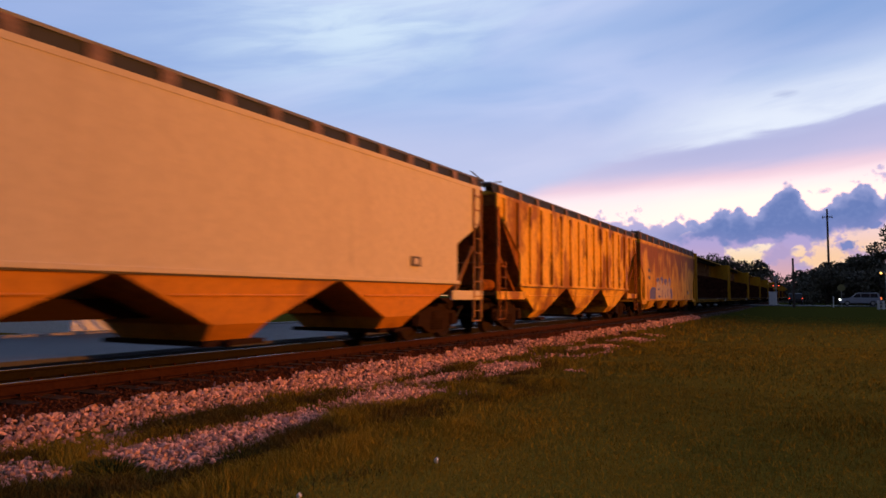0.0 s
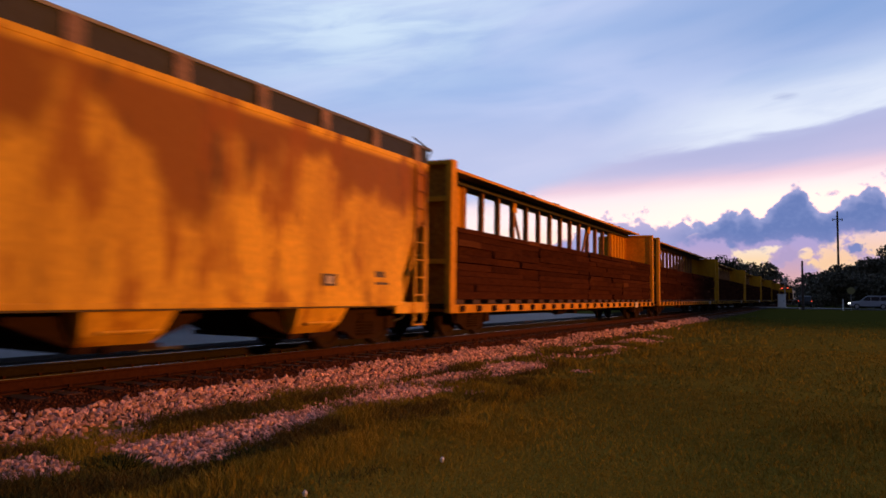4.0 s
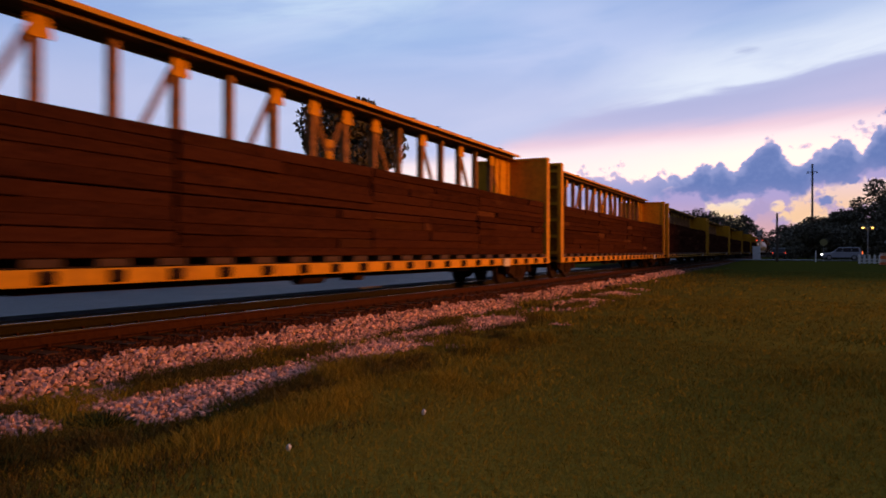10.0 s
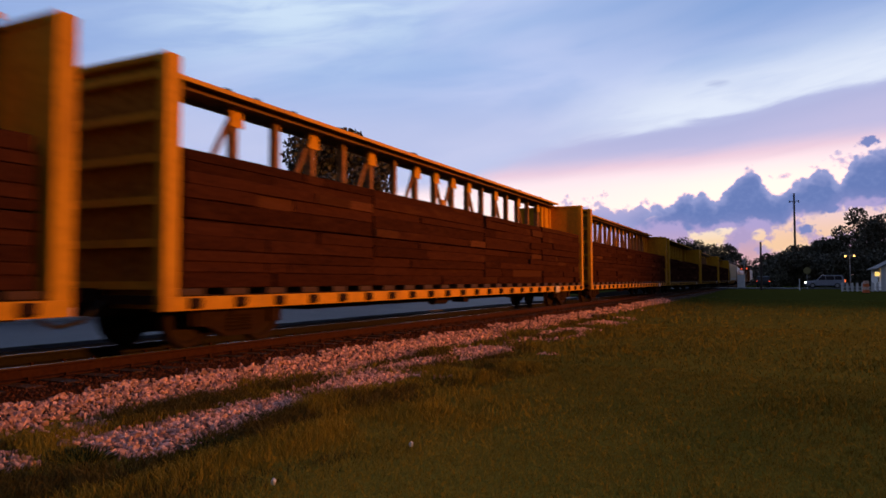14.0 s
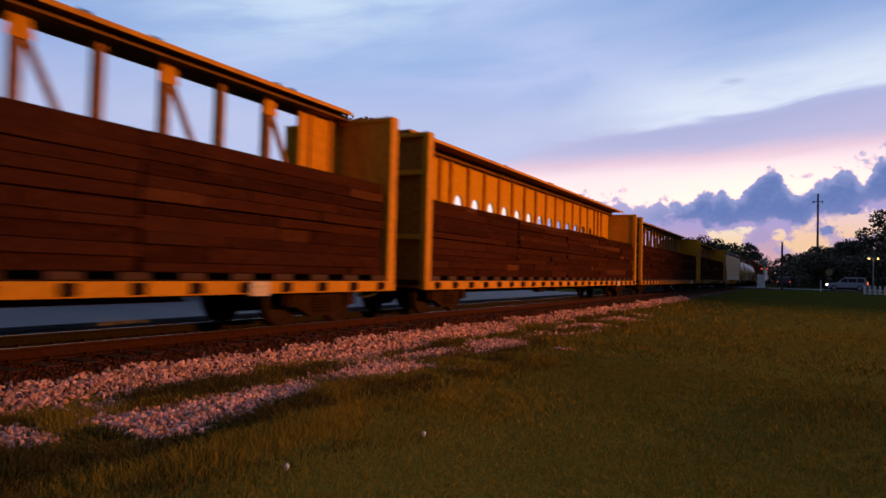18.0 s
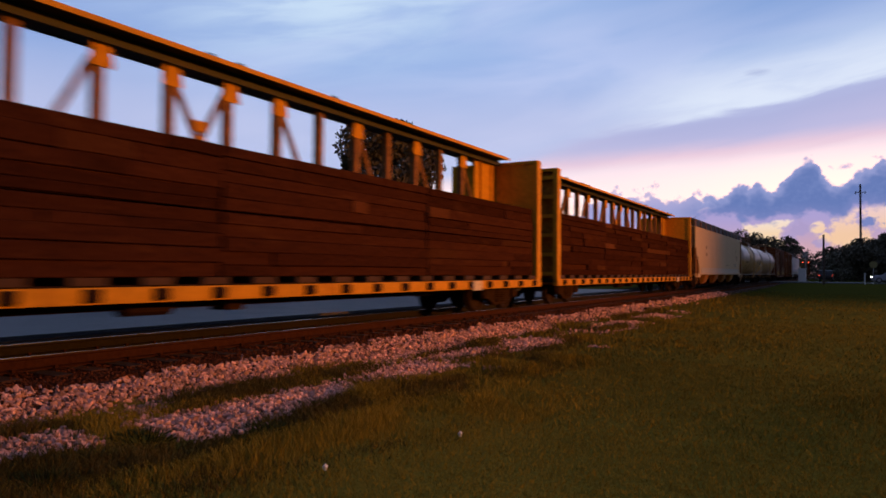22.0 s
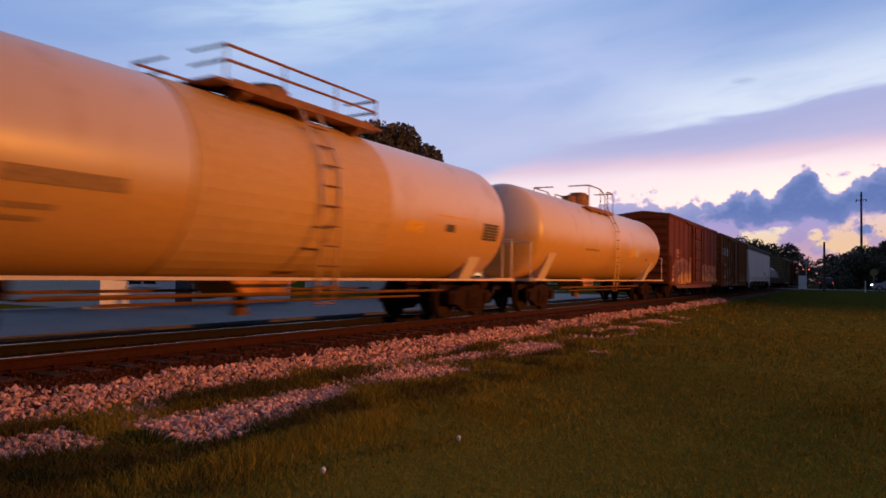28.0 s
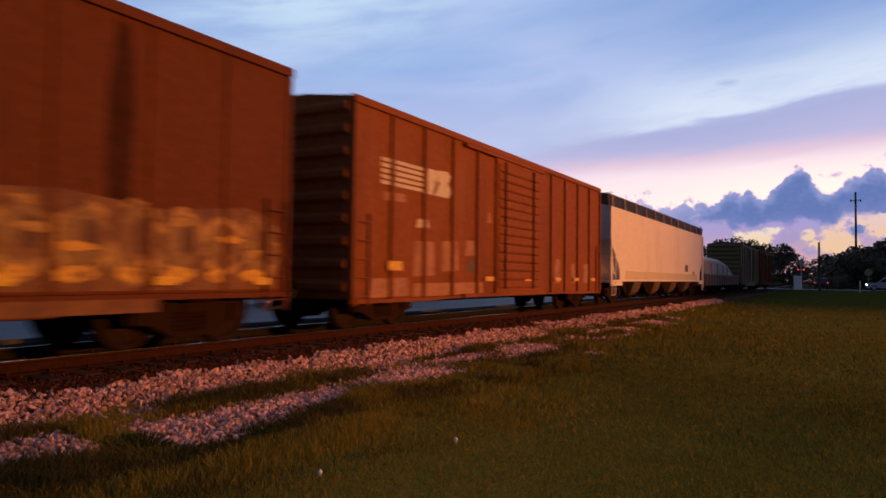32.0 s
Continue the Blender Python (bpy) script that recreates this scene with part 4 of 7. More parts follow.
            left = [(c - pitch / 2, base - 0.3), (c - 0.28, base - 0.3), *[p for p in arch[::-1] if p[0] <= c + 1e-6], (c, top - 0.1), (c - pitch / 2, top - 0.1)]
            g.prism_x(left, -0.03, 0.03)
            g.prism_x([(2 * c - p, q) for p, q in left], -0.03, 0.03)
        for a, b in ((-e + 0.45, edges[0]), (edges[-1], e - 0.45)):
            g.box(-0.03, 0.03, a, b, base - 0.3, top - 0.1)
        g.box(-0.03, 0.03, -e + 0.45, e - 0.45, deck, base - 0.3)
        part("web_plate", g, web_yellow, car, "solid steel web with a row of arched holes")
        for y in edges + [edges[-1] + 0.7, edges[-1] + 1.4, edges[0] - 0.7, edges[0] - 1.4, edges[0] - 2.1, edges[0] - 2.8]:
            # ribs darker than the web: rust, and their soft shadows painted in
            part("web_rib", Geo().prism_y([(0.03, deck), (0.09, deck), (0.10, top - 0.1), (0.03, top - 0.1)], y - 0.08, y + 0.08), rib_yellow, car)
    else:
        wide = chord > 0.7
        n, pitch, centre = (14, 1.26, 0.0) if wide else (16, 1.24, 0.35)
        for sy in (-1, 1):
            a, b = sorted((sy * (e - 0.25), sy * (e - 0.3 - ends)))
            web = part("end_web", Geo().prism_x([(a, deck), (b, deck), (b, top - 0.1), (a, top - 0.1)], -0.04, 0.04), yellow, car)
            m = max(2, round(ends / 0.55))
            for k in range(m):
                y = a + (b - a) * (k + 0.5) / m
                part("web_rib", Geo().box(0.04, 0.10, y - 0.03, y + 0.03, deck, top - 0.1), yellow, web)
        for k in range(n):
            y = centre + pitch * (k - (n - 1) / 2)
            part("centre_post", Geo().box(-0.08, 0.08, y - 0.07, y + 0.07, deck, top - 0.1), post_paint, car)
            if k not in ((3, 10) if wide else (0, 2, 4, 6, 7, 8, 9, 11, 13, 15)):
                continue
            part("gusset", Geo().prism_x([(y - 0.13, top - 0.18), (y + 0.13, top - 0.18), (y + 0.20, top - 0.50), (y + 0.17, top - 0.54), (y - 0.17, top - 0.54), (y - 0.20, top - 0.50)], 0.08, 0.11), yellow, car)
            # braces run down and outwards; the middle two meet in a knot
            d = (1 if k < 7 else -1) if wide else {7: 1, 8: -1}.get(k, 1 if k > 7 else -1)
            foot = (0, y + d * pitch * 0.5, 3.2) if not wide and k in (7, 8) else (0, y + d * (pitch - 0.05), 2.2)
            part("diagonal", Geo().tube((0, y + d * 0.1, top - 0.42), foot, 0.06, 6), post_paint, car)
            part("post_hook", Geo().box(0.09, 0.2, y - 0.09, y + 0.09, z_top + 0.03, z_top + 0.11), steel_dark, car)
            if not wide and k == 7:
                for zk in (3.14, 3.40):
                    part("brace_knot", Geo().box(-0.04, 0.07, y + pitch / 2 - 0.12, y + pitch / 2 + 0.12, zk, zk + 0.2), yellow, car, bevel=0.04)
    # load: bundles of boards, each course of boards standing a little in or out
    n, rows = 4, 2
    low = deck + 0.11
    long = 2 * (e - 0.42)
    for sx in (-1, 1):
        cuts = [-e + 0.42 + long * k / n + (rnd.uniform(-0.5, 0.5) if 0 < k < n else 0) for k in range(n + 1)]
        for k in range(n):
            drop = rnd.choice((0, 0, 0.0, 0.02, 0.04))
            for row in range(rows):
                z0 = low + row * (z_top - low) / rows
                z1 = z0 + (z_top - low) / rows - 0.02 - (drop if row == rows - 1 else 0)
                back = part("timber_block", Geo().box(*sorted((sx * 0.15, sx * (w - 0.12))), cuts[k] + 0.03, cuts[k + 1] - 0.03, z0, z1), lumber, car, "bundle of dark stained boards")
                if sx < 0:
                    continue
                boards = 5
                heights = np.cumsum([0.0] + [rnd.uniform(0.7, 1.3) for _ in range(boards)])
                heights = z0 + (z1 - z0) * heights / heights[-1]
                for c in range(boards):
                    za, zb = heights[c], heights[c + 1] - rnd.choice((0.005, 0.008, 0.012, 0.02))
                    a = cuts[k] + rnd.uniform(0.0, 0.05)
                    cut_at = sorted(rnd.uniform(0.15, 0.85) for _ in range(rnd.choice((0, 1, 1, 2, 2))))
                    for stop in [cuts[k] + (cuts[k + 1] - cuts[k]) * q for q in cut_at] + [cuts[k + 1] - rnd.uniform(0.005, 0.06)]:
                        if stop - a < 0.3:
                            continue
                        out = w - 0.10 + rnd.choice((0.0, 0.02, 0.03, 0.03, 0.04, 0.055, 0.075))
                        sag, tilt = rnd.uniform(-0.012, 0.012), rnd.uniform(-0.006, 0.006)
                        nick = 0.010
                        ring = lambda q, dz: [(w - 0.16, q, za + dz), (out - nick, q, za + dz), (out, q, za + dz + nick), (out + tilt, q, zb + dz - nick), (out + tilt - nick, q, zb + dz), (w - 0.16, q, zb + dz)]
                        # a few paler boards; short ones carry painted light caught by board edges
                        part("board", Geo().loft([ring(a, 0), ring((a + stop) / 2, sag), ring(stop, 0)]), pale_lumber if rnd.random() < (0.35 if stop - a < 1.3 else 0.03) else lumber, back)
                        a = stop + rnd.choice((0.006, 0.01, 0.03))
    return car


def tanker(y0, y1, label, saddle=True, r=1.57, mid=0.0, reach=1.9, sink=0.0, man=0.0, valve=0.95):
    """A tank car: shell with dished heads, dome platform with rails, ladder, sill and trucks."""
    car, half = car_base("tank_car", label, y0, y1)
    e, zc = half - 0.95, 2.50
    n = 48
    prof = [(-e + 0.62 * (1 - math.cos(a)), r * max(0.03, math.sin(a))) for a in np.linspace(0.03, math.pi / 2, 9)]
    prof += [(y, rr) for y, rr in [(-y, rr) for y, rr in prof][::-1]]
    g = Geo().loft([[(rr * math.sin(k * math.tau / n), y, zc + rr * math.cos(k * math.tau / n)) for k in range(n)] for y, rr in prof])
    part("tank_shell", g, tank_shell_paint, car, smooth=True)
    if saddle:
        ring = lambda y, d: [((r + d) * math.sin(k * math.tau / n), y, zc + (r + d) * math.cos(k * math.tau / n)) for k in range(n)]
        part("tank_jacket", Geo().loft([ring(-2.9, -0.01), ring(-2.9, 0.02), ring(2.0, 0.02), ring(2.0, -0.01)], caps=False), tank_jacket_paint, car, "orange-stained raised middle jacket")
    # top fittings
    part("manway", Geo().tube((0, man, zc + r - 0.1), (0, man, zc + r + 0.42), 0.44, 20).tube((0, man, zc + r + 0.42), (0, man, zc + r + 0.50), 0.34, 16), tank_fitting, car, bevel=0.015)
    part("valve_box", Geo().tube((0, valve, zc + r - 0.1), (0, valve, zc + r + 0.26), 0.26, 14), tank_fitting, car, bevel=0.01)
    z = zc + r + 0.02 - sink
    deck = Geo()
    for sx in (-1, 1):
        deck.box(sx * 0.78 - 0.34, sx * 0.78 + 0.34, mid - reach, mid + reach, z - 0.05, z)
    for y in (mid - reach, mid + reach):
        deck.box(-1.12, 1.12, y - 0.3, y + 0.3, z - 0.05, z)
    part("top_platform", deck, tank_fitting, car)
    for sx in (-1, 1):
        part("platform_skirt", Geo().box(sx * 1.12 - 0.012, sx * 1.12 + 0.012, mid - reach, mid + reach, z - 0.10, z + 0.04), tank_fitting, car)
        for y in (mid - 0.8 * reach, mid, mid + 0.8 * reach):
            part("platform_bracket", Geo().prism_y([(sx * 0.5, z - 0.05), (sx * 1.1, z - 0.05), (sx * 1.1, z - 0.16), (sx * 0.85, z - 0.26)], y - 0.05, y + 0.05), tank_fitting, car)
    x, far, high = 1.12, reach + 0.1, 0.54 if saddle else 4.56 - z
    for sx in (-1, 1):
        if saddle:
            runs = [[(0.3, mid - far, high), (x, mid - far, high), (x, mid + far, high), (0.3, mid + far, high)]]
            posts = (mid - far, mid - far * 0.35, mid + far * 0.35, mid + far)
        else:
            # two hoops with a way in at the ladder
            runs = [[(0.3, mid - far, high), (x, mid - far, high), (x, -0.80, high), (x, -0.20, high - 0.22), (x, -0.20, 0)],
                    [(x, 0.12, 0), (x, 0.12, high), (x, mid + far, high), (0.3, mid + far, high)]]
            posts = (mid - far, -0.80, mid + far)
        for k, run in enumerate(runs):
            bar = part("platform_railing", Geo().path([(sx * px, py, z + pz) for px, py, pz in run], 0.02), tank_fitting, car)
            top_bar = bar if k == 0 else top_bar
        if saddle:
            part("middle_bar", Geo().path([(sx * 0.3, mid - far, z + 0.30), (sx * x, mid - far, z + 0.30), (sx * x, mid + far, z + 0.30), (sx * 0.3, mid + far, z + 0.30)], 0.02), tank_fitting, top_bar)
        for y in posts:
            part("railing_post", Geo().tube((sx * x, y, z - 0.1), (sx * x, y, z + high), 0.016, 6), tank_fitting, top_bar)
    for sx in (-1, 1):
        rungs = []
        rails = [Geo().path([(sx * 1.06, y, zc + r), (sx * (r + 0.06), y, zc + 0.5), (sx * (r + 0.08), y, zc - 0.5), (sx * (r - 0.0), y, 0.75)], 0.025) for y in (-0.24, 0.24)]
        for k in range(9):
            z = 0.85 + k * (zc + r - 0.9) / 9
            x = r + 0.07 if z < zc + 0.5 else r + 0.06 - (z - zc - 0.5) * 0.50
            rungs.append(Geo().tube((sx * x, -0.24, z), (sx * x, 0.24, z), 0.018, 6))
        side = part("side_ladder", rails[0], tank_shell_paint, car)
        part("stringer", rails[1], tank_shell_paint, side)
        for rung in rungs:
            part("rung", rung, rung_steel, side)
        part("step_stirrup", Geo().path([(sx * (r - 0.04), -0.24, 0.98), (sx * (r - 0.04), -0.24, 0.55), (sx * (r - 0.04), 0.24, 0.55), (sx * (r - 0.04), 0.24, 0.98)], 0.02), tank_fitting, car)
        part("running_rail", Geo().box(sx * 1.50 - 0.03, sx * 1.50 + 0.03, -half + 0.75, half - 0.75, 0.95, 1.0), tank_white, car)
        part("brake_rod", Geo().tube((sx * 1.1, -e * 0.62, 0.72), (sx * 1.1, e * 0.62, 0.72), 0.03, 6).tube((sx * 1.0, -e * 0.5, 0.60), (sx * 1.0, e * 0.5, 0.60), 0.025, 6), grimy_shaded_yellow, car)
    skid = part("outlet_skid", Geo().prism_x([(-1.25, zc - r + 0.06), (0.35, zc - r + 0.06), (0.05, 0.66), (-0.95, 0.66)], -0.55, 0.55), bay_orange, car, "orange-stained bottom outlet housing", bevel=0.03)
    part("outlet_pipe", Geo().tube((0, -0.5, 0.68), (0, -0.5, 0.34), 0.12, 12).tube((0, -0.5, 0.40), (0, -0.5, 0.30), 0.16, 12), tank_fitting, skid)
    for sy in (-1, 1):
        a, b = sorted((sy * (half - 0.55), sy * (half - 4.2)))
        part("stub_sill", Geo().box(-0.25, 0.25, a, b, 0.66, 0.96), steel_dark, car)
        a, b = sorted((sy * (half - 0.6), sy * (half - 1.9)))
        part("end_platform", Geo().box(-1.46, 1.46, a, b, 0.94, 1.02), tank_white, car)
        part("saddle", Geo().prism_y([(-0.95, 0.95), (0.95, 0.95), (1.4, 1.85), (0.6, 1.0), (-0.6, 1.0), (-1.4, 1.85)], sy * (half - 2.6) - 0.3, sy * (half - 2.6) + 0.3), tank_white, car)
        yy = sy * (half - 0.68)
        for sx in (-1, 1):
            part("end_handrail", Geo().path([(sx * 1.42, yy, 1.0), (sx * 1.42, yy, 2.1), (sx * 0.5, yy, 2.1), (sx * 0.5, yy, 1.0)], 0.022), tank_white, car)
        coupler(car, sy * (half - 0.6), sy)
        truck(car, sy * (half - 2.4))
    return car


def boxcar(y0, y1, paint, label, eave=4.53, door_at=0.0, floor=0.80, skirt=0.26, panels=7, rib=0.065):
    """A box car: ribbed sides, sliding door, corrugated ends and a low roof."""
    car, half = car_base("box_car", label, y0, y1)
    e, w = half - 0.85, 1.44
    part("body", Geo().prism_y([(-w, floor), (w, floor), (w, eave), (0.2, eave + 0.16), (-0.2, eave + 0.16), (-w, eave)], -e, e), paint, car, bevel=0.02)
    for sx in (-1, 1):
        part("roof_edge", Geo().box(sx * w - 0.06, sx * w + 0.06, -e, e, eave - 0.13, eave + 0.02), paint, car, bevel=0.01)
        part("side_sill", Geo().prism_x([(-e, floor), (e, floor), (e, floor - 0.08), (e * 0.62, floor - 0.08), (e * 0.5, floor - skirt), (-e * 0.5, floor - skirt), (-e * 0.62, floor - 0.08), (-e, floor - 0.08)], *sorted((sx * (w - 0.02), sx * (w + 0.03)))), paint, car)
        n = 13
        for k in range(n):
            y = -e + 0.05 + (2 * e - 0.1) * k / (n - 1)
            if abs(y - door_at) < 1.75:
                continue
            part("side_rib", Geo().prism_y([(sx * w, floor), (sx * (w + rib), floor + 0.02), (sx * (w + rib), eave - 0.15), (sx * w, eave - 0.12)], y - 0.05, y + 0.05), paint, car)
        door = part("sliding_door", Geo().box(*sorted((sx * w, sx * (w + 0.07))), door_at - 1.55, door_at + 1.55, floor + 0.05, eave - 0.2), paint, car, bevel=0.01)
        step = (eave - floor - 0.5) / panels
        for k in range(panels):
            z = floor + 0.15 + (k + 0.5) * step
            part("door_panel", Geo().prism_y([(sx * (w + 0.07), z - step * 0.44), (sx * (w + 0.10), z - step * 0.28), (sx * (w + 0.10), z + step * 0.28), (sx * (w + 0.07), z + step * 0.44)], door_at - 1.45, door_at + 1.45), paint, door)
            if k:
                part("door_seam", Geo().box(*sorted((sx * (w + 0.07), sx * (w + 0.076))), door_at - 1.45, door_at + 1.45, z - step * 0.53, z - step * 0.47), steel_dark, door)
        for y in (door_at - 1.1, door_at + 0.9):
            part("door_bar", Geo().tube((sx * (w + 0.13), y, floor + 0.15), (sx * (w + 0.13), y, eave - 0.3), 0.025, 6), steel_dark, door)
        for z0, z1 in ((floor - 0.04, floor + 0.05), (eave - 0.24, eave - 0.16)):
            part("door_track", Geo().box(*sorted((sx * w, sx * (w + 0.12))), door_at - 3.4, door_at + 1.8, z0, z1), paint, car)
    for sy in (-1, 1):
        for k in range(9):
            z = floor + 0.25 + k * (eave - floor - 0.45) / 8
            a = sy * e
            part("end_corrugation", Geo().prism_x([(a, z - 0.13), (a + sy * 0.07, z - 0.05), (a + sy * 0.07, z + 0.05), (a, z + 0.13)], -w + 0.1, w - 0.1), paint, car)
        ladder(car, 1.44 + 0.05, sy * (e - 0.55), sy * (e - 0.1), 0.5, 2.3, 5, paint)
        part("centre_plate", Geo().box(-1.3, 1.3, sy * (half - 2.5) - 0.25, sy * (half - 2.5) + 0.25, floor - 0.12, floor), steel_dark, car)
        coupler(car, sy * (half - 0.6), sy)
        truck(car, sy * (half - 2.5))
    part("centre_sill", Geo().box(-0.3, 0.3, -e - 0.1, e + 0.1, 0.45, floor), steel_dark, car)
    for k in range(16):
        y = -e + 0.4 + (2 * e - 0.8) * k / 15
        part("roof_rib", Geo().prism_y([(-w, eave + 0.01), (0, eave + 0.18), (w, eave + 0.01), (w, eave + 0.04), (0, eave + 0.22), (-w, eave + 0.04)], y - 0.05, y + 0.05), paint, car)
    return car


def gondola(y0, y1, paint, label):
    """A low open car with ribbed sides, heaped with pale sheeted goods that slope down at the far end."""
    car, half = car_base("gondola_car", label, y0, y1)
    e, w, floor, rim = half - 0.6, 1.46, 0.80, 1.45
    part("floor_plate", Geo().box(-w + 0.04, w - 0.04, -e, e, floor, floor + 0.08), steel_dark, car)
    for sx in (-1, 1):
        side = part("side_wall", Geo().box(*sorted((sx * w, sx * (w - 0.06))), -e, e, floor - 0.12, rim), paint, car, bevel=0.01)
        part("top_rail", Geo().box(sx * w - 0.06, sx * w + 0.05, -e, e, rim - 0.06, rim + 0.05), paint, side)
        for k in range(15):
            y = -e + 0.3 + (2 * e - 0.6) * k / 14
            part("side_rib", Geo().box(*sorted((sx * w, sx * (w + 0.06))), y - 0.05, y + 0.05, floor - 0.1, rim - 0.06), paint, side)
    for sy in (-1, 1):
        part("end_wall", Geo().box(-w + 0.06, w - 0.06, *sorted((sy * e, sy * (e - 0.06))), floor - 0.12, rim + 0.2), paint, car)
        coupler(car, sy * (half - 0.6), sy)
        truck(car, sy * (half - 2.4))
    part("centre_sill", Geo().box(-0.25, 0.25, -e, e, 0.5, floor), steel_dark, car)
    ring = lambda y, x, z: [(-x, y, floor + 0.08), (x, y, floor + 0.08), (x, y, z - 0.25), (x - 0.3, y, z), (-x + 0.3, y, z), (-x, y, z - 0.25)]
    part("sheeted_load", Geo().loft([ring(-e + 0.3, 1.30, 2.5), ring(-e + 1.2, 1.36, 2.75), ring(-1.0, 1.36, 2.7), ring(3.0, 1.34, 2.45), ring(e - 1.0, 1.25, 1.5)]), sheet_grey, car, "pale grey sheeted load", bevel=0.05)
    for y in (-6.0, -3.0, 0.0, 2.4):
        part("load_strap", Geo().box(-1.38, 1.38, y - 0.05, y + 0.05, floor + 0.1, 2.30 if y < 2 else 2.12), rubber, car)
    return car


def tag_blob(parent, x, points, material, name="paint_patch"):
    """A flat patch of spray paint on the side at x: (y, z) corners."""
    return part(name, Geo().prism_x(points, x, x + 0.004), material, parent)


def oval(cy, cz, ry, rz, wob, seed, n=18):
    rnd = random.Random(seed)
    return [(cy + ry * math.cos(k * math.tau / n) * (1 + wob * rnd.uniform(-1, 1)), cz + rz * math.sin(k * math.tau / n) * (1 + wob * rnd.uniform(-1, 1))) for k in range(n)]


spray_white = surface("white_spray_paint", (0.50, 0.40, 0.30), 0.6, spots=[(RUST, 3, 0.6, 0.8, 0.4)])
spray_faded = surface("faded_spray_paint", (0.52, 0.35, 0.17), 0.6, spots=[((0.70, 0.42, 0.06, 1), 1.6, 0.46, 0.6, 0.8)])
spray_blue = surface("violet_spray_paint", (0.10, 0.10, 0.30), 0.6, spots=[((0.3, 0.28, 0.4, 1), 3, 0.5, 0.8, 0.5)])
spray_ochre = surface("ochre_spray_paint", (0.46, 0.24, 0.05), 0.65, spots=[((0.125, 0.034, 0.015, 1), 2.6, 0.46, 0.56, 0.95), (RUST, 6.0, 0.5, 0.7, 0.6)])
spray_tan = surface("tan_spray_paint", (0.68, 0.35, 0.028), 0.65, spots=[((0.125, 0.034, 0.015, 1), 3.2, 0.52, 0.62, 0.9)])
boxcar_pale = surface("faded_brown_paint", (0.38, 0.17, 0.09), 0.65, spots=[((0.2, 0.07, 0.04, 1), 3.0, 0.45, 0.7, 0.8)])
spray_yellow = surface("yellow_reflector_and_glint", (0.75, 0.42, 0.02), 0.4)

# the places of the couplings at the start
GAPS = [-0.9, 17.75, 36.6, 56.6, 81.45, 106.7, 131.6, 156.65, 181.9, 207.87, 233.17, 258.75, 282.9, 305.9, 323.6, 342.0, 359.8, 377.2, 400.0, 419.7, 438.2, 456.5]
h1 = hopper(GAPS[0], GAPS[1], cream, "cream covered hopper car with three bays and dark roof walk", board=(5.0, 1.75), bay_paint=bay_orange, tuck=0.75, brackets=16, end_paint=end_stain)
h2 = hopper(GAPS[1], GAPS[2], ochre, "rusty tan ribbed covered hopper car", ribs=True, slope=(3.6, 2.35, 1.8), walk_z=4.33, end_paint=end_rust)
h3 = hopper(GAPS[2], GAPS[3], rusty, "tan covered hopper car, rusted above, with a painted tag", bays=4, eave=4.1, walk_z=4.51, sill=0.9, slope=(2.9, 2.1, 1.0))
for k in range(9):
    solid = k == 6
    trussed(GAPS[3 + k], GAPS[4 + k], "yellow centerbeam car with solid arched web, loaded with dark boards" if solid else "yellow centerbeam flat car loaded with dark boards", solid, seed=k,
            chord=0.78 if k in (0, 1, 6) else 0.55 if k > 6 else 0.42, ends=3.35 if k < 2 else 1.35, end_ribs=2 if k in (0, 1, 6) else 6, dull=k < 2 or k > 6, top=4.52 if k < 2 else 4.61 if solid else 4.62 if k == 5 else 4.57, z_top=3.05 if k == 8 else 3.13 if k == 4 else 2.97 if k == 5 else 2.98 if k == 7 else 2.88)
h4 = hopper(GAPS[12], GAPS[13], cream_hopper, "yellowed cream covered hopper car with four bays", bays=4, board=(6.8, 1.62), eave=3.99, walk_z=4.48, sill=1.02, slope=(2.6, 1.5, 1.3), bay_paint=bay_orange, end_paint=end_stain)
t1 = tanker(GAPS[13], GAPS[14], "dirty white tank car with railed top platform")
t2 = tanker(GAPS[14], GAPS[15], "dirty white tank car with smooth shell", False, r=1.52, mid=-0.68, reach=1.45, sink=0.30, man=-0.24, valve=-1.33)
b1 = boxcar(GAPS[15], GAPS[16], boxcar_red, "brown box car with faded painted tags along its base", panels=5, rib=0.025)
b2 = boxcar(GAPS[16], GAPS[17], boxcar_orange, "brown box car with a pale striped emblem", floor=0.62, skirt=0.05, panels=14)
h5 = hopper(GAPS[17], GAPS[18], grey_hopper, "pale grey covered hopper car behind the box cars", bay_paint=dull_brown, bays=4, eave=4.02, walk_z=4.53, sill=1.02, slope=(2.6, 1.5, 1.3))
g1 = gondola(GAPS[18], GAPS[19], dull_brown, "dull brown gondola car with a pale sheeted load")
b3 = boxcar(GAPS[19], GAPS[20], dull_olive, "dull olive box car far back in the train")
b4 = boxcar(GAPS[20], GAPS[21], boxcar_red, "dark brown box car far back in the train")

# ---- paint, stencils and tags on the cars ----


def shell_patch(car, y0, y1, z0, z1, material, name="stencil"):
    """A painted patch that follows the tank's curve."""
    r, zc = 1.576 if car is t1 else 1.526, 2.50
    z = np.linspace(z0, z1, 5)
    rings = [[(math.sqrt(r * r - (q - zc) ** 2) + d, y, q) for q, d in [(q, 0.0) for q in z] + [(q, 0.004) for q in z[::-1]]] for y in (y0, y1)]
    return part(name, Geo().loft(rings), material, car)


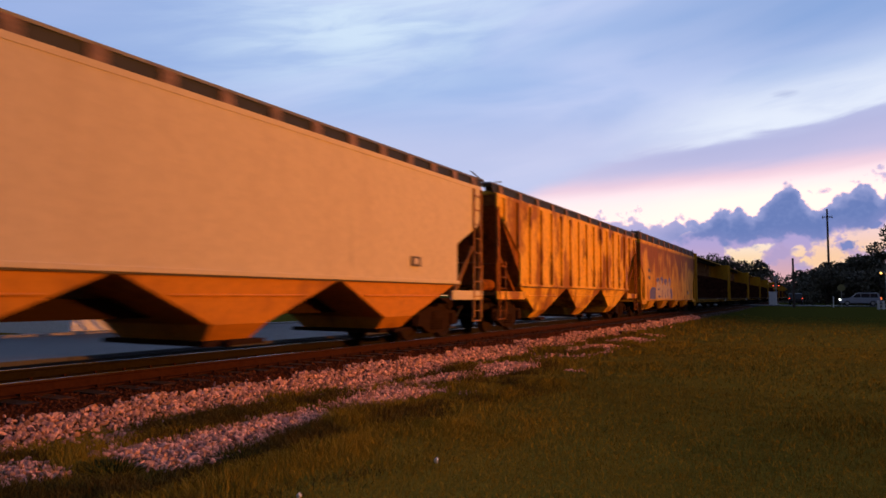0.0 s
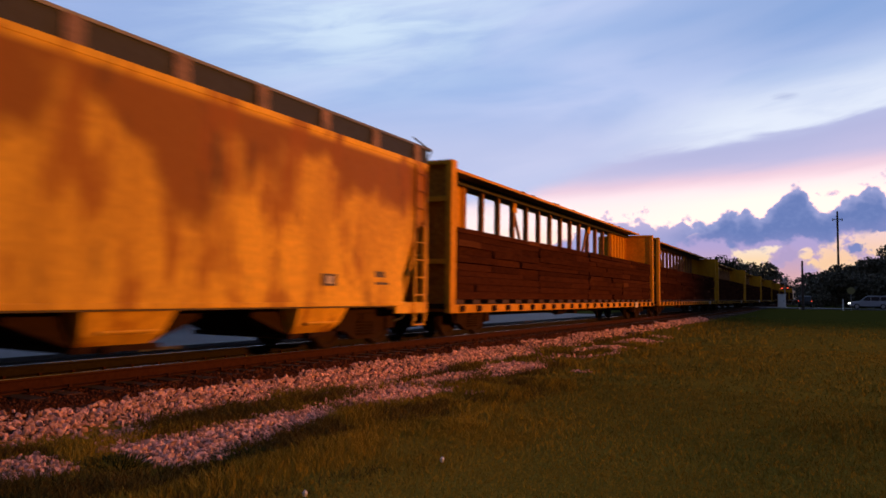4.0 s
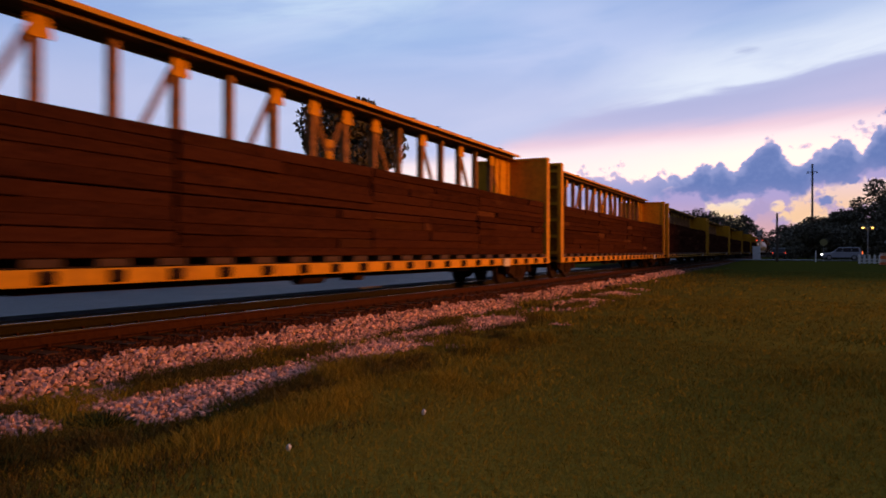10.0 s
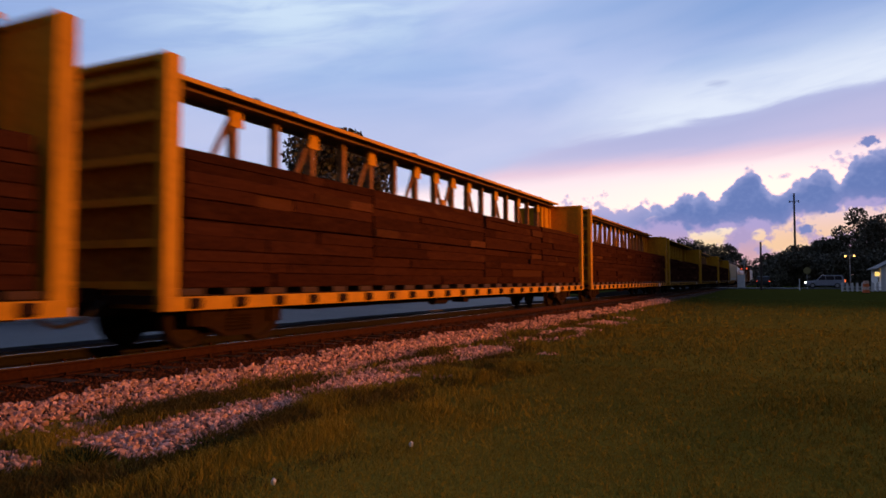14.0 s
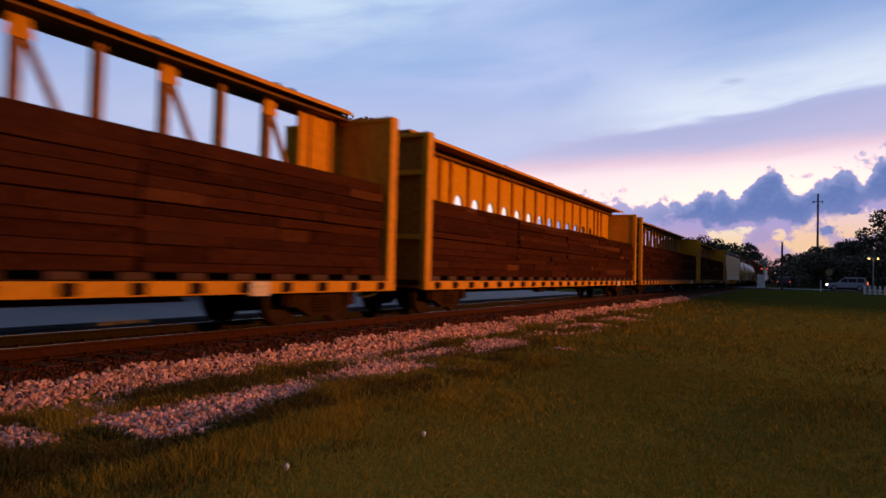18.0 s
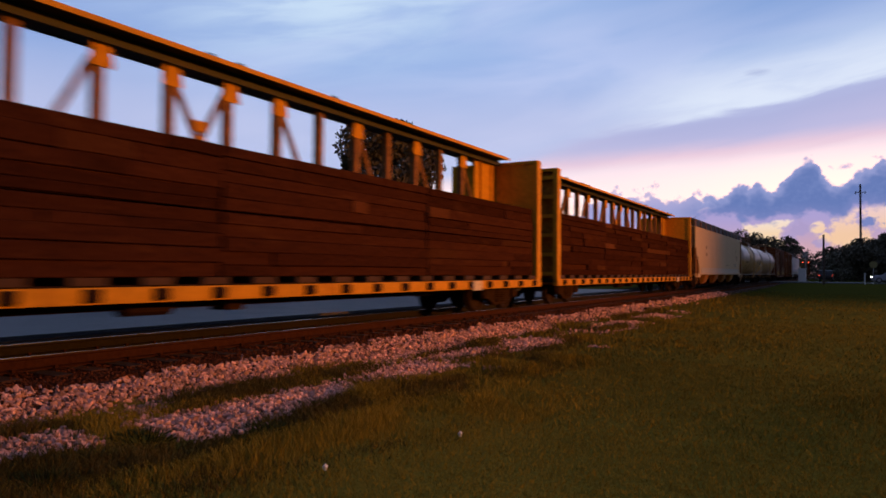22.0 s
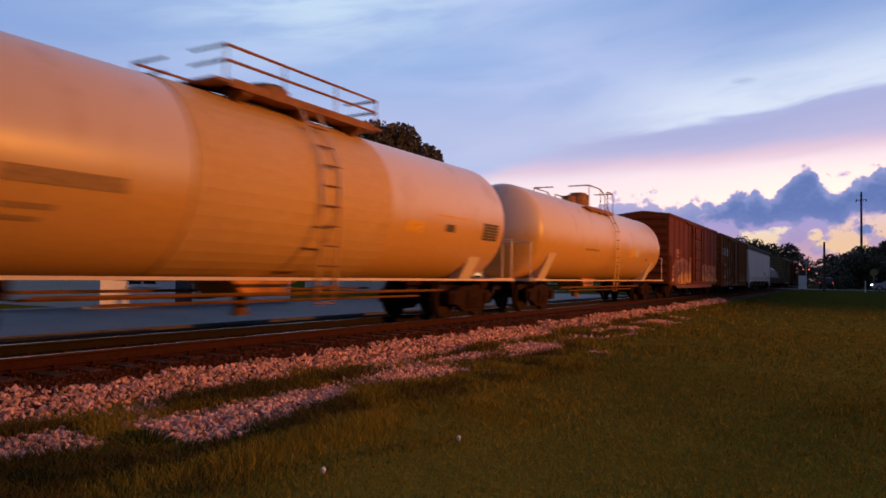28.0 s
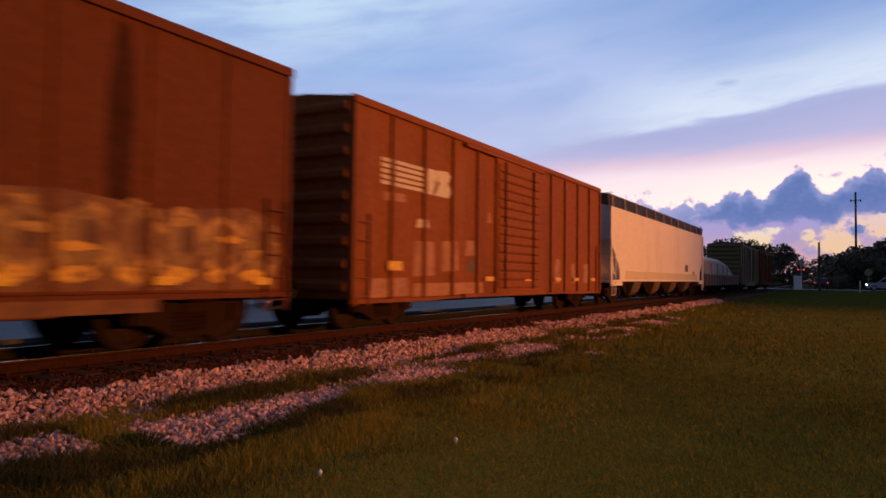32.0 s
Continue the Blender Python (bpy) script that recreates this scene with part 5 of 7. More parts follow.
# the long thin yellow stripe is the lamp's glint painted on the shell
for y0, y1, z0, z1, m in ((-5.5, -3.95, 2.05, 2.24, faint_mark), (-5.45, -4.8, 1.76, 1.83, faint_mark), (-5.45, -4.95, 1.62, 1.68, faint_mark), (2.6, 3.3, 2.0, 2.22, spray_yellow), (3.8, 5.5, 2.41, 2.45, spray_yellow),
                         (4.27, 4.68, 2.08, 2.25, mark_dark), (-1.5, -1.0, 1.48, 1.58, mark_dark), (1.2, 1.8, 1.5, 1.54, mark_dark)):
    shell_patch(t1, y0, y1, z0, z1, m)
for k in range(6):
    shell_patch(t1, 6.15, 7.0, 1.98 + 0.072 * k, 2.042 + 0.072 * k, mark_dark)
for y0, y1, z0, z1, m in ((2.25, 3.0, 1.98, 2.3, spray_yellow), (3.1, 3.8, 2.02, 2.34, mark_light), (-3.6, -2.0, 2.05, 2.12, faint_mark), (0.9, 1.6, 1.7, 1.74, faint_mark), (5.0, 5.6, 1.9, 1.96, faint_mark)):
    shell_patch(t2, y0, y1, z0, z1, m)
h1, h3, h4, h5 = h1[0], h3[0], h4[0], h5[0]
W = 1.502
# the tag on the rusted hopper: violet shapes behind pale letter-like strokes
for cy, cz, ry, rz, k in ((-6.2, 1.22, 1.05, 0.42, 1), (-4.9, 1.98, 0.5, 0.2, 2), (-3.7, 2.06, 0.45, 0.2, 3), (-2.5, 1.98, 0.55, 0.2, 4), (-1.2, 2.0, 0.42, 0.26, 5), (-0.75, 1.2, 0.5, 0.38, 6), (-7.0, 1.05, 0.28, 0.14, 7)):
    tag_blob(h3, W, oval(cy, cz, ry, rz, 0.08, k), spray_blue)
tag_blob(h3, W + 0.003, [(-5.6, 0.93), (-0.9, 0.93), (-0.95, 1.25), (-1.15, 1.72), (-1.9, 1.62), (-2.6, 1.78), (-3.3, 1.66), (-4.1, 1.8), (-4.9, 1.62), (-5.6, 1.5)], spray_faded)
for cy, cz, ry, rz, k in ((-4.9, 1.45, 0.55, 0.5, 11), (-3.95, 1.5, 0.4, 0.52, 12), (-3.1, 1.42, 0.42, 0.5, 13), (-2.25, 1.45, 0.36, 0.5, 14), (-1.45, 1.5, 0.36, 0.5, 15)):
    tag_blob(h3, W + 0.004, oval(cy, cz, ry, rz, 0.12, k), spray_white)
for cy, cz, ry, rz, k in ((-4.75, 1.5, 0.3, 0.07, 21), (-3.7, 1.25, 0.1, 0.22, 22), (-2.7, 1.15, 0.09, 0.2, 23), (-1.9, 1.3, 0.07, 0.25, 24), (-4.6, 1.08, 0.35, 0.08, 25)):
    tag_blob(h3, W + 0.008, oval(cy, cz, ry, rz, 0.1, k), spray_blue)
for z in (2.42, 2.02):
    bars(h3, W, -7.6, z + 0.2, [(0.6, 0.2, 0)], mark_dark)
bars(h3, W, 7.4, 1.55, [(0.35, 0.12, 0.1), (0.5, 0.05, 0.1)], mark_dark)
for car in (h4, h5):
    part("lower_band", Geo().box(1.5, 1.515, -9.0 if car is h4 else -8.6, 9.0 if car is h4 else 8.6, 1.06, 1.42), cream, car, "paler strip along the sill")
bars(h4, W, 7.6, 3.0, [(0.5, 0.05, 0.05), (0.35, 0.05, 0.32), (0.6, 0.05, 0.06), (1.2, 0.05, 0.06), (0.6, 0.05, 0.06), (1.1, 0.05, 0.0)], faint_mark)
bars(h4, W, 1.85, 1.72, [(2.0, 0.03, 0.04), (1.4, 0.03, 0.0)], faint_mark)
bars(h4, W, -7.2, 2.9, [(0.5, 0.22, 0.25), (0.45, 0.22, 0.0)], faint_mark)
bars(h5, W, 4.6, 1.95, [(0.9, 0.4, 0.0)], mark_dark)
# faded tags along the first box car
B = 1.444


def tag_ring(parent, x, cy, cz, ry, rz, thick, seed, material, n=22):
    """A sprayed loop: an uneven oval outline of the given thickness."""
    out, inn = oval(cy, cz, ry, rz, 0.05, seed, n), oval(cy, cz, ry - thick, rz - thick, 0.05, seed, n)
    vs = [(q, y, z) for q in (x, x + 0.004) for ring in (out, inn) for y, z in ring]
    fs = []
    for k in range(n):
        j = (k + 1) % n
        fs += [(2 * n + k, 2 * n + j, 3 * n + j, 3 * n + k), (k, n + k, n + j, j), (k, j, 2 * n + j, 2 * n + k), (n + k, 3 * n + k, 3 * n + j, n + j)]
    return part("paint_loop", Geo().add(vs, fs), material, parent)


spray_haze = surface("brown_spray_haze", (0.21, 0.078, 0.018), 0.65, spots=[((0.125, 0.034, 0.015, 1), 1.8, 0.46, 0.62, 0.9)])
spray_glow = surface("yellow_ochre_spray_paint", (0.62, 0.30, 0.025), 0.65, spots=[((0.20, 0.075, 0.02, 1), 1.4, 0.48, 0.62, 0.8), ((0.125, 0.034, 0.015, 1), 4.0, 0.55, 0.7, 0.7)])
spray_dark = surface("maroon_spray_paint", (0.10, 0.030, 0.014), 0.65, spots=[((0.2, 0.08, 0.03, 1), 2.2, 0.5, 0.7, 0.6)])
spray_khaki = surface("khaki_spray_paint", (0.26, 0.130, 0.034), 0.65, spots=[((0.20, 0.075, 0.02, 1), 1.6, 0.48, 0.62, 0.8), ((0.46, 0.26, 0.09, 1), 2.2, 0.58, 0.72, 0.6)])
# large tag: a hazy ground, dark letter shapes with tan loops over them, ochre fill low down
for cy, cz, ry, rz, k in ((-6.0, 1.35, 0.85, 0.70, 31), (-4.9, 1.40, 0.80, 0.78, 32), (-3.7, 1.42, 0.85, 0.80, 33), (-2.6, 1.15, 0.75, 0.58, 34)):
    tag_blob(b1, B, oval(cy, cz, ry, rz, 0.07, k), spray_haze)
tag_blob(b1, B + 0.001, [(-7.5, 0.84), (-1.85, 0.84), (-1.8, 1.5), (-2.1, 2.0), (-2.7, 2.08), (-3.3, 1.98), (-3.9, 2.16), (-4.6, 2.02), (-5.2, 2.2), (-5.9, 2.1), (-6.5, 2.18), (-6.9, 1.7), (-7.4, 1.3)], spray_haze)
tag_blob(b1, B + 0.003, [(-5.2, 0.85), (-1.95, 0.85), (-1.9, 1.35), (-2.4, 1.6), (-3.0, 1.42), (-3.6, 1.66), (-4.2, 1.45), (-4.8, 1.5), (-5.3, 1.2)], spray_glow)
for cy, cz, ry, rz, k in ((-6.05, 1.55, 0.40, 0.50, 35), (-4.95, 1.68, 0.42, 0.42, 36), (-3.85, 1.72, 0.40, 0.40, 37), (-3.1, 1.7, 0.3, 0.4, 38)):
    tag_blob(b1, B + 0.004, oval(cy, cz, ry, rz, 0.08, k), spray_dark)
    tag_ring(b1, B + 0.006, cy, cz, ry + 0.06, rz + 0.06, 0.10, k + 100, spray_ochre)
for cy, cz, ry, rz, k in ((-5.3, 1.0, 0.30, 0.36, 41), (-4.55, 1.05, 0.36, 0.42, 42), (-3.7, 1.0, 0.45, 0.38, 43), (-2.9, 0.95, 0.36, 0.34, 44), (-2.25, 1.05, 0.32, 0.36, 45), (-4.1, 0.75, 0.7, 0.14, 46), (-2.6, 0.74, 0.6, 0.12, 47)):
    tag_blob(b1, B + 0.008, oval(cy, cz, ry, rz, 0.16, k), spray_tan)
for cy, cz, ry, rz, k in ((-6.9, 1.72, 0.34, 0.07, 51), (-6.95, 1.50, 0.42, 0.07, 52), (-7.0, 1.30, 0.40, 0.07, 53), (-5.5, 1.55, 0.3, 0.06, 54), (-5.5, 1.32, 0.32, 0.06, 55), (-5.55, 2.05, 0.42, 0.10, 56), (-4.4, 2.18, 0.5, 0.09, 57), (-2.2, 1.85, 0.28, 0.22, 58), (-2.0, 2.25, 0.14, 0.18, 59)):
    tag_blob(b1, B + 0.010, oval(cy, cz, ry, rz, 0.14, k), boxcar_pale if k > 55 else spray_ochre)
for cy, cz, ry, rz, k in ((-4.3, 1.35, 0.26, 0.07, 61), (-3.4, 1.05, 0.08, 0.24, 62), (-5.0, 0.9, 0.07, 0.22, 63), (-2.7, 1.15, 0.3, 0.05, 64)):
    tag_blob(b1, B + 0.012, oval(cy, cz, ry, rz, 0.2, k), spray_dark)
# smaller row of looped letters past the door
tag_blob(b1, B, [(1.78, 0.85), (7.75, 0.85), (7.8, 1.85), (7.1, 2.12), (5.6, 1.95), (4.1, 2.08), (2.7, 1.98), (1.85, 2.05)], spray_haze)
for k in range(8):
    cy = 2.2 + 0.74 * k
    tall = 0.50 + 0.06 * math.sin(k * 1.9)
    tag_blob(b1, B + 0.003, oval(cy, 1.48, 0.45, tall, 0.10, 70 + k), spray_khaki)
    tag_blob(b1, B + 0.004, oval(cy + 0.08, 1.55, 0.12, tall * 0.45, 0.16, 80 + k), spray_dark)
    tag_ring(b1, B + 0.006, cy, 1.5 + 0.03 * (k % 2), 0.42, tall, 0.11, 90 + k, spray_ochre)
    tag_blob(b1, B + 0.010, oval(cy + 0.1 * (-1) ** k, 1.5 + 0.2 * ((k * 3) % 4 - 1.5), 0.26, 0.06, 0.25, 190 + k), spray_ochre if k % 3 else spray_tan)
    tag_blob(b1, B + 0.012, oval(cy - 0.1, 1.06, 0.2 + 0.08 * (k % 2), 0.10, 0.25, 290 + k), spray_tan)
# dark upright bands at the door edge and two places past it
dark_band = surface("dark_banded_paint", (0.060, 0.020, 0.010), 0.75, spec=0.05, spots=[((0.110, 0.031, 0.014, 1), 1.6, 0.50, 0.66, 0.8)], streak=6, grain=8)
for cy, wide, k in ((-1.72, 0.26, 5), (2.48, 0.28, 6), (4.88, 0.2, 7)):
    tag_blob(b1, B - 0.003, oval(cy, 2.9, wide, 1.55, 0.12, k), dark_band, "soot_streak")
part("stained_sill", Geo().box(1.473, 1.477, -6.0, 5.5, 0.56, 0.74), spray_haze, b1, "ochre-stained sill")
tag_blob(b1, B, [(-6.1, 2.45), (-5.1, 2.45), (-5.1, 2.72), (-6.1, 2.72)], boxcar_pale)
tag_blob(b1, B, [(-6.05, 2.26), (-5.15, 2.26), (-5.15, 2.38), (-6.05, 2.38)], boxcar_pale)
tag_blob(b1, B + 0.006, [(-7.4, 0.93), (-6.6, 0.93), (-6.6, 1.1), (-7.4, 1.1)], spray_yellow, "reflector")
for y in (3.2, 5.4, 7.2):
    tag_blob(b1, B + 0.068, [(y, 0.92), (y + 0.35, 0.92), (y + 0.35, 1.04), (y, 1.04)], spray_yellow, "reflector")
# pale emblem and patches on the second box car
for k in range(5):
    z = 2.95 + 0.118 * k
    tag_blob(b2, B, [(-6.87, z), (-4.95, z), (-4.95, z + 0.075), (-6.87, z + 0.075)], mark_light, "emblem_stripe")
for k, pts in enumerate(([(-5.3, 2.93), (-4.85, 2.93), (-4.55, 3.5), (-5.0, 3.52)], [(-4.75, 2.93), (-4.1, 2.93), (-3.96, 3.08), (-4.1, 3.25), (-4.5, 3.25)], [(-4.6, 3.25), (-4.15, 3.25), (-3.98, 3.45), (-4.15, 3.55), (-4.6, 3.52)])):
    tag_blob(b2, B + 0.002, pts, mark_light, "emblem_shape")
for y0, y1, z0, z1, m in ((-6.8, -5.95, 2.62, 2.82, boxcar_pale), (-5.5, -4.97, 2.15, 2.36, mark_light), (-5.6, -4.7, 1.08, 1.87, boxcar_pale), (-4.4, -3.55, 1.2, 1.93, boxcar_pale), (-3.2, -2.7, 1.6, 2.0, boxcar_pale), (-7.2, -5.8, 0.64, 1.05, boxcar_pale),
                         (-5.6, -2.2, 0.64, 0.95, boxcar_pale), (-2.0, -1.75, 2.5, 2.8, boxcar_pale), (3.0, 3.5, 0.9, 1.7, boxcar_pale), (4.6, 5.0, 0.9, 1.6, boxcar_pale), (5.9, 6.5, 0.9, 1.6, boxcar_pale)):
    tag_blob(b2, B, [(y0, z0), (y1, z0 + 0.03), (y1 - 0.05, z1), (y0 + 0.04, z1 - 0.02)], m)
tag_blob(b2, B + 0.005, [(-3.05, 1.2), (-2.75, 1.2), (-2.75, 1.5), (-3.05, 1.5)], mark_dark)
for y in (-6.67, -2.2, 0.4, 2.9, 4.7, 6.6):
    tag_blob(b2, B + 0.072, [(y, 1.2 if y < -6 else 0.98), (y + 0.5, 1.2 if y < -6 else 0.98), (y + 0.5, 1.39 if y < -6 else 1.1), (y, 1.39 if y < -6 else 1.1)], spray_yellow, "reflector")

# ---- beyond the track: lot, road, houses ----
asphalt = surface("asphalt", (0.06, 0.062, 0.07), 0.75, spots=[((0.09, 0.09, 0.10, 1), 0.35, 0.45, 0.7, 0.7), ((0.03, 0.03, 0.032, 1), 2.0, 0.6, 0.75, 0.7)], grain=60, bump=0.25)
concrete = surface("pale_concrete", (0.30, 0.29, 0.28), 0.7, spots=[((0.18, 0.17, 0.16, 1), 0.8, 0.5, 0.75, 0.6)], grain=25)
white_boards = surface("white_painted_boards", (0.72, 0.72, 0.73), 0.6, spots=[((0.5, 0.5, 0.5, 1), 1.2, 0.55, 0.8, 0.4)], grain=12, vary=0.06)
roof_grey = surface("grey_shingles", (0.13, 0.13, 0.14), 0.85, spots=[((0.07, 0.07, 0.075, 1), 1.5, 0.5, 0.75, 0.6)], grain=20)
glass_dark = surface("dark_window_glass", (0.02, 0.025, 0.035), 0.08, vary=0.0, bump=0.0)
pole_wood = surface("weathered_pole", (0.07, 0.05, 0.04), 0.9, spots=[((0.03, 0.022, 0.018, 1), 2, 0.5, 0.7, 0.6)], streak=8)
bark = surface("tree_bark", (0.06, 0.045, 0.035), 0.95, grain=12, bump=0.5, streak=4)
galvanised = surface("galvanised_steel", (0.35, 0.35, 0.36), 0.45, 0.8)

lot = tagged(new("pavement", Geo().box(-15.4, -6.7, -30, 88, -0.1, 0.10).mesh("pavement", asphalt)), "worn grey asphalt lot beyond the track", "pavement", kind="structure")
tagged(new("road", Geo().prism_y([(-80, 0.44), (-4, 0.44), (-1.4, 0.515), (1.4, 0.515), (4, 0.49), (80, 0.49), (80, 0.2), (-80, 0.2)], 103.5, 111.5).mesh("road", asphalt)), "asphalt road over the level crossing", "road", kind="structure")
tagged(new("kerb", Geo().box(-15.75, -15.4, -30, 88, -0.1, 0.19).mesh("kerb", concrete)), "concrete kerb along the asphalt lot", "kerb", kind="structure")


def house(x0, x1, y0, y1, eave, ridge, label, windows, door, face=1, z=0.0, walls=white_boards, along="y"):
    """A gabled wooden house. windows: (from, to, low, high) along its front; door the same. face: the side of x that its front is on."""
    h = thing("house", label, "house")
    t = 0.18
    front = x1 if face > 0 else x0
    holes = sorted(windows + ([door] if door else []))
    # front wall in strips round its openings
    at = y0
    fx = sorted((front, front - face * t))
    for a, b, lo, hi in holes:
        part("front_wall", Geo().box(*fx, at, a, z, z + eave), walls, h)
        part("lintel", Geo().box(*fx, a, b, z + hi, z + eave), walls, h)
        if lo > 0.01:
            part("window_apron", Geo().box(*fx, a, b, z, z + lo), walls, h)
        at = b
    part("front_wall", Geo().box(*fx, at, y1, z, z + eave), walls, h)
    back = x0 if face > 0 else x1
    part("back_wall", Geo().box(*sorted((back, back + face * t)), y0, y1, z, z + eave), walls, h)
    mid = (x0 + x1) / 2
    for y in (y0, y1 - t):
        part("gable_wall", Geo().prism_y([(x0 + t, z), (x1 - t, z), (x1 - t, z + eave), (mid, z + ridge - 0.1), (x0 + t, z + eave)], y, y + t), walls, h)
    for sx in (-1, 1):
        edge = x1 + 0.45 if sx > 0 else x0 - 0.45
        drop = z + eave - (ridge - eave) * 0.45 / (mid - x0)
        part("roof", Geo().prism_y([(mid, z + ridge), (edge, drop), (edge, drop + 0.12), (mid, z + ridge + 0.13)], y0 - 0.4, y1 + 0.4), roof_grey, h)
    for k in range(int(eave / 0.2)):
        part("clapboard", Geo().prism_y([(front, z + 0.2 * k), (front + face * 0.02, z + 0.2 * k), (front, z + 0.2 * k + 0.19)], y0, min([y1] + [a for a, b, lo, hi in holes if lo < 0.2 * k + 0.2 and hi > 0.2 * k])), walls, h)
    for a, b, lo, hi in windows:
        wnd = part("window", Geo().box(front - face * 0.12 - 0.01, front - face * 0.12 + 0.01, a, b, z + lo, z + hi), glass_dark, h)
        fr = Geo()
        for q in (a, b - 0.07, (a + b) / 2 - 0.02):
            fr.box(*sorted((front - face * 0.10, front + face * 0.02)), q, q + (0.04 if a < q < b - 0.08 else 0.07), z + lo, z + hi)
        for q in (lo, hi - 0.07):
            fr.box(*sorted((front - face * 0.10, front + face * 0.018)), a + 0.07, b - 0.07, z + q, z + q + 0.07)
        part("frame", fr, walls, wnd)
        part("sill", Geo().box(*sorted((front, front + face * 0.09)), a - 0.08, b + 0.08, z + lo - 0.06, z + lo), walls, wnd)
    if door:
        a, b, lo, hi = door
        d = part("door", Geo().box(*sorted((front - face * 0.10, front - face * 0.05)), a, b, z, z + hi), surface("dark_door", (0.05, 0.05, 0.07), 0.5), h)
        part("handle", Geo().tube((front - face * 0.05, b - 0.1, z + 1.0), (front + face * 0.01, b - 0.1, z + 1.0), 0.03, 8), galvanised, d)
    return h


house(-23.5, -16.2, 17.2, 28.2, 2.7, 4.6, "white clapboard house with grey roof beyond the asphalt lot", [(18.4, 19.9, 0.95, 2.1), (23.6, 25.1, 0.95, 2.1), (26.2, 27.2, 0.95, 2.1)], (20.8, 21.75, 0.0, 2.05))
house(-36.0, -28.0, 52.0, 66.0, 3.0, 5.0, "white low building far beyond the asphalt lot", [(54.0, 56.0, 0.9, 2.2), (60.5, 62.5, 0.9, 2.2)], (57.5, 58.6, 0.0, 2.1))
gatehouse = house(19.3, 27.0, 88.0, 97.0, 2.6, 4.6, "white house behind a picket fence with a lit porch", [(89.5, 90.7, 0.9, 2.0)], None, face=-1, z=0.35)
part("porch_lamp", Geo().tube((19.0, 88.6, 2.0), (19.0, 88.6, 2.45), 0.22, 12).box(19.0, 19.3, 88.5, 88.7, 2.2, 2.3), glow("porch_glow", srgb(255, 205, 110), 1.3), gatehouse, "lit porch lantern")

# ---- trees ----
leaf = surface("dark_foliage", (0.090, 0.082, 0.060), 0.75, spots=[((0.085, 0.085, 0.05, 1), 0.5, 0.45, 0.7, 0.6)], grain=2.0, island=0.45, bump=0.0, spec=0.2)


def tree(label, tall, wide, seed, leaves=3000, size=0.36, low=0.28):
    """A tree with a tapered trunk, limbs and an uneven crown of separate leaf sprays."""
    rnd = random.Random(seed)
    nr = np.random.RandomState(seed)
    t = thing("tree", label, "tree")
    trunk = Geo()
    bend = [(rnd.uniform(-0.2, 0.2) * k, rnd.uniform(-0.2, 0.2) * k, tall * max(0.18, low) * 1.35 * k / 3) for k in range(4)]
    for k in range(3):
        trunk.tube(bend[k], bend[k + 1], 0.035 * tall * (1 - 0.2 * k), 9, 0.035 * tall * (0.8 - 0.2 * k), caps=False)
    part("trunk", trunk, bark, t)
    top = Vector(bend[-1])
    blobs = []
    for k in range(15):
        a, h = rnd.uniform(0, math.tau), rnd.uniform(low + 0.1, 0.90)
        reach = wide / 2 * math.sin(math.pi * min(0.97, (h - low) / (1 - low) * 0.8 + 0.16)) * rnd.uniform(0.35, 0.95)
        c = Vector((reach * math.cos(a), reach * math.sin(a), tall * h))
        blobs.append((c, wide * rnd.uniform(0.13, 0.24)))
        part("limb", Geo().tube(top * rnd.uniform(0.7, 1.0), c, 0.011 * tall, 6, 0.003 * tall, caps=False), bark, t)
    blobs.append((Vector((rnd.uniform(-0.4, 0.4), rnd.uniform(-0.4, 0.4), tall * 0.87)), wide * 0.17))
    c0 = np.array([[*c] for c, r in blobs])
    r0 = np.array([r for c, r in blobs])
    pick = nr.randint(0, len(blobs), leaves)
    d = nr.normal(size=(leaves, 3))
    d /= np.linalg.norm(d, axis=1)[:, None]
    place = c0[pick] + d * (r0[pick] * (0.45 + 0.62 * nr.rand(leaves) ** 0.6))[:, None] * np.array([1, 1, 0.8])
    u = nr.normal(size=(leaves, 3))
    u /= np.linalg.norm(u, axis=1)[:, None]
    v = np.cross(u, nr.normal(size=(leaves, 3)))
    v /= np.linalg.norm(v, axis=1)[:, None]
    s = size * (0.5 + nr.rand(leaves))[:, None]
    vs = np.stack([place - u * s * 0.5, place + v * s * 0.28, place + u * s * 0.5, place - v * s * 0.28], 1).reshape(-1, 3)
    g = Geo()
    g.v = vs.tolist()
    g.f = [(4 * k, 4 * k + 1, 4 * k + 2, 4 * k + 3) for k in range(leaves)]
    me = bpy.data.meshes.new("crown")
    me.from_pydata(g.v, [], g.f)
    me.materials.append(leaf)
    tagged(part("crown", me, None, t), kind="stuff")
    return t


def from_eye(az, far, z=0.0):
    return (EYE[0] + far * math.tan(radians(az)), far, z)


near_tree = tree("dense dark green tree beyond the asphalt lot", 14.1, 10.5, 3, 22000, 0.36, 0.16)
near_tree.location = (-22.0, 46.5, 0)
side_tree = tree("dark green tree behind the white house", 7.6, 7.0, 8, 5000, 0.30)
side_tree.location = (-29.5, 25.5, 0)
oak = tree("broad dark tree beyond the level crossing", 10.5, 10.0, 11, 5200, 0.5, 0.0)
oak.location = from_eye(1.4, 150, -2.2)
for az, far, turn, z in ((-0.4, 152, 40, -3.6), (2.9, 149, 200, -1.2), (0.6, 163, 90, -3.0), (2.2, 160, 310, -2.0), (9.2, 150, 20, 0.9), (12.4, 152, 120, 0.9), (15.5, 150, 77, 0.9)):
    copy_thing(oak, pose(*from_eye(az, far, z), 0, 0, turn))
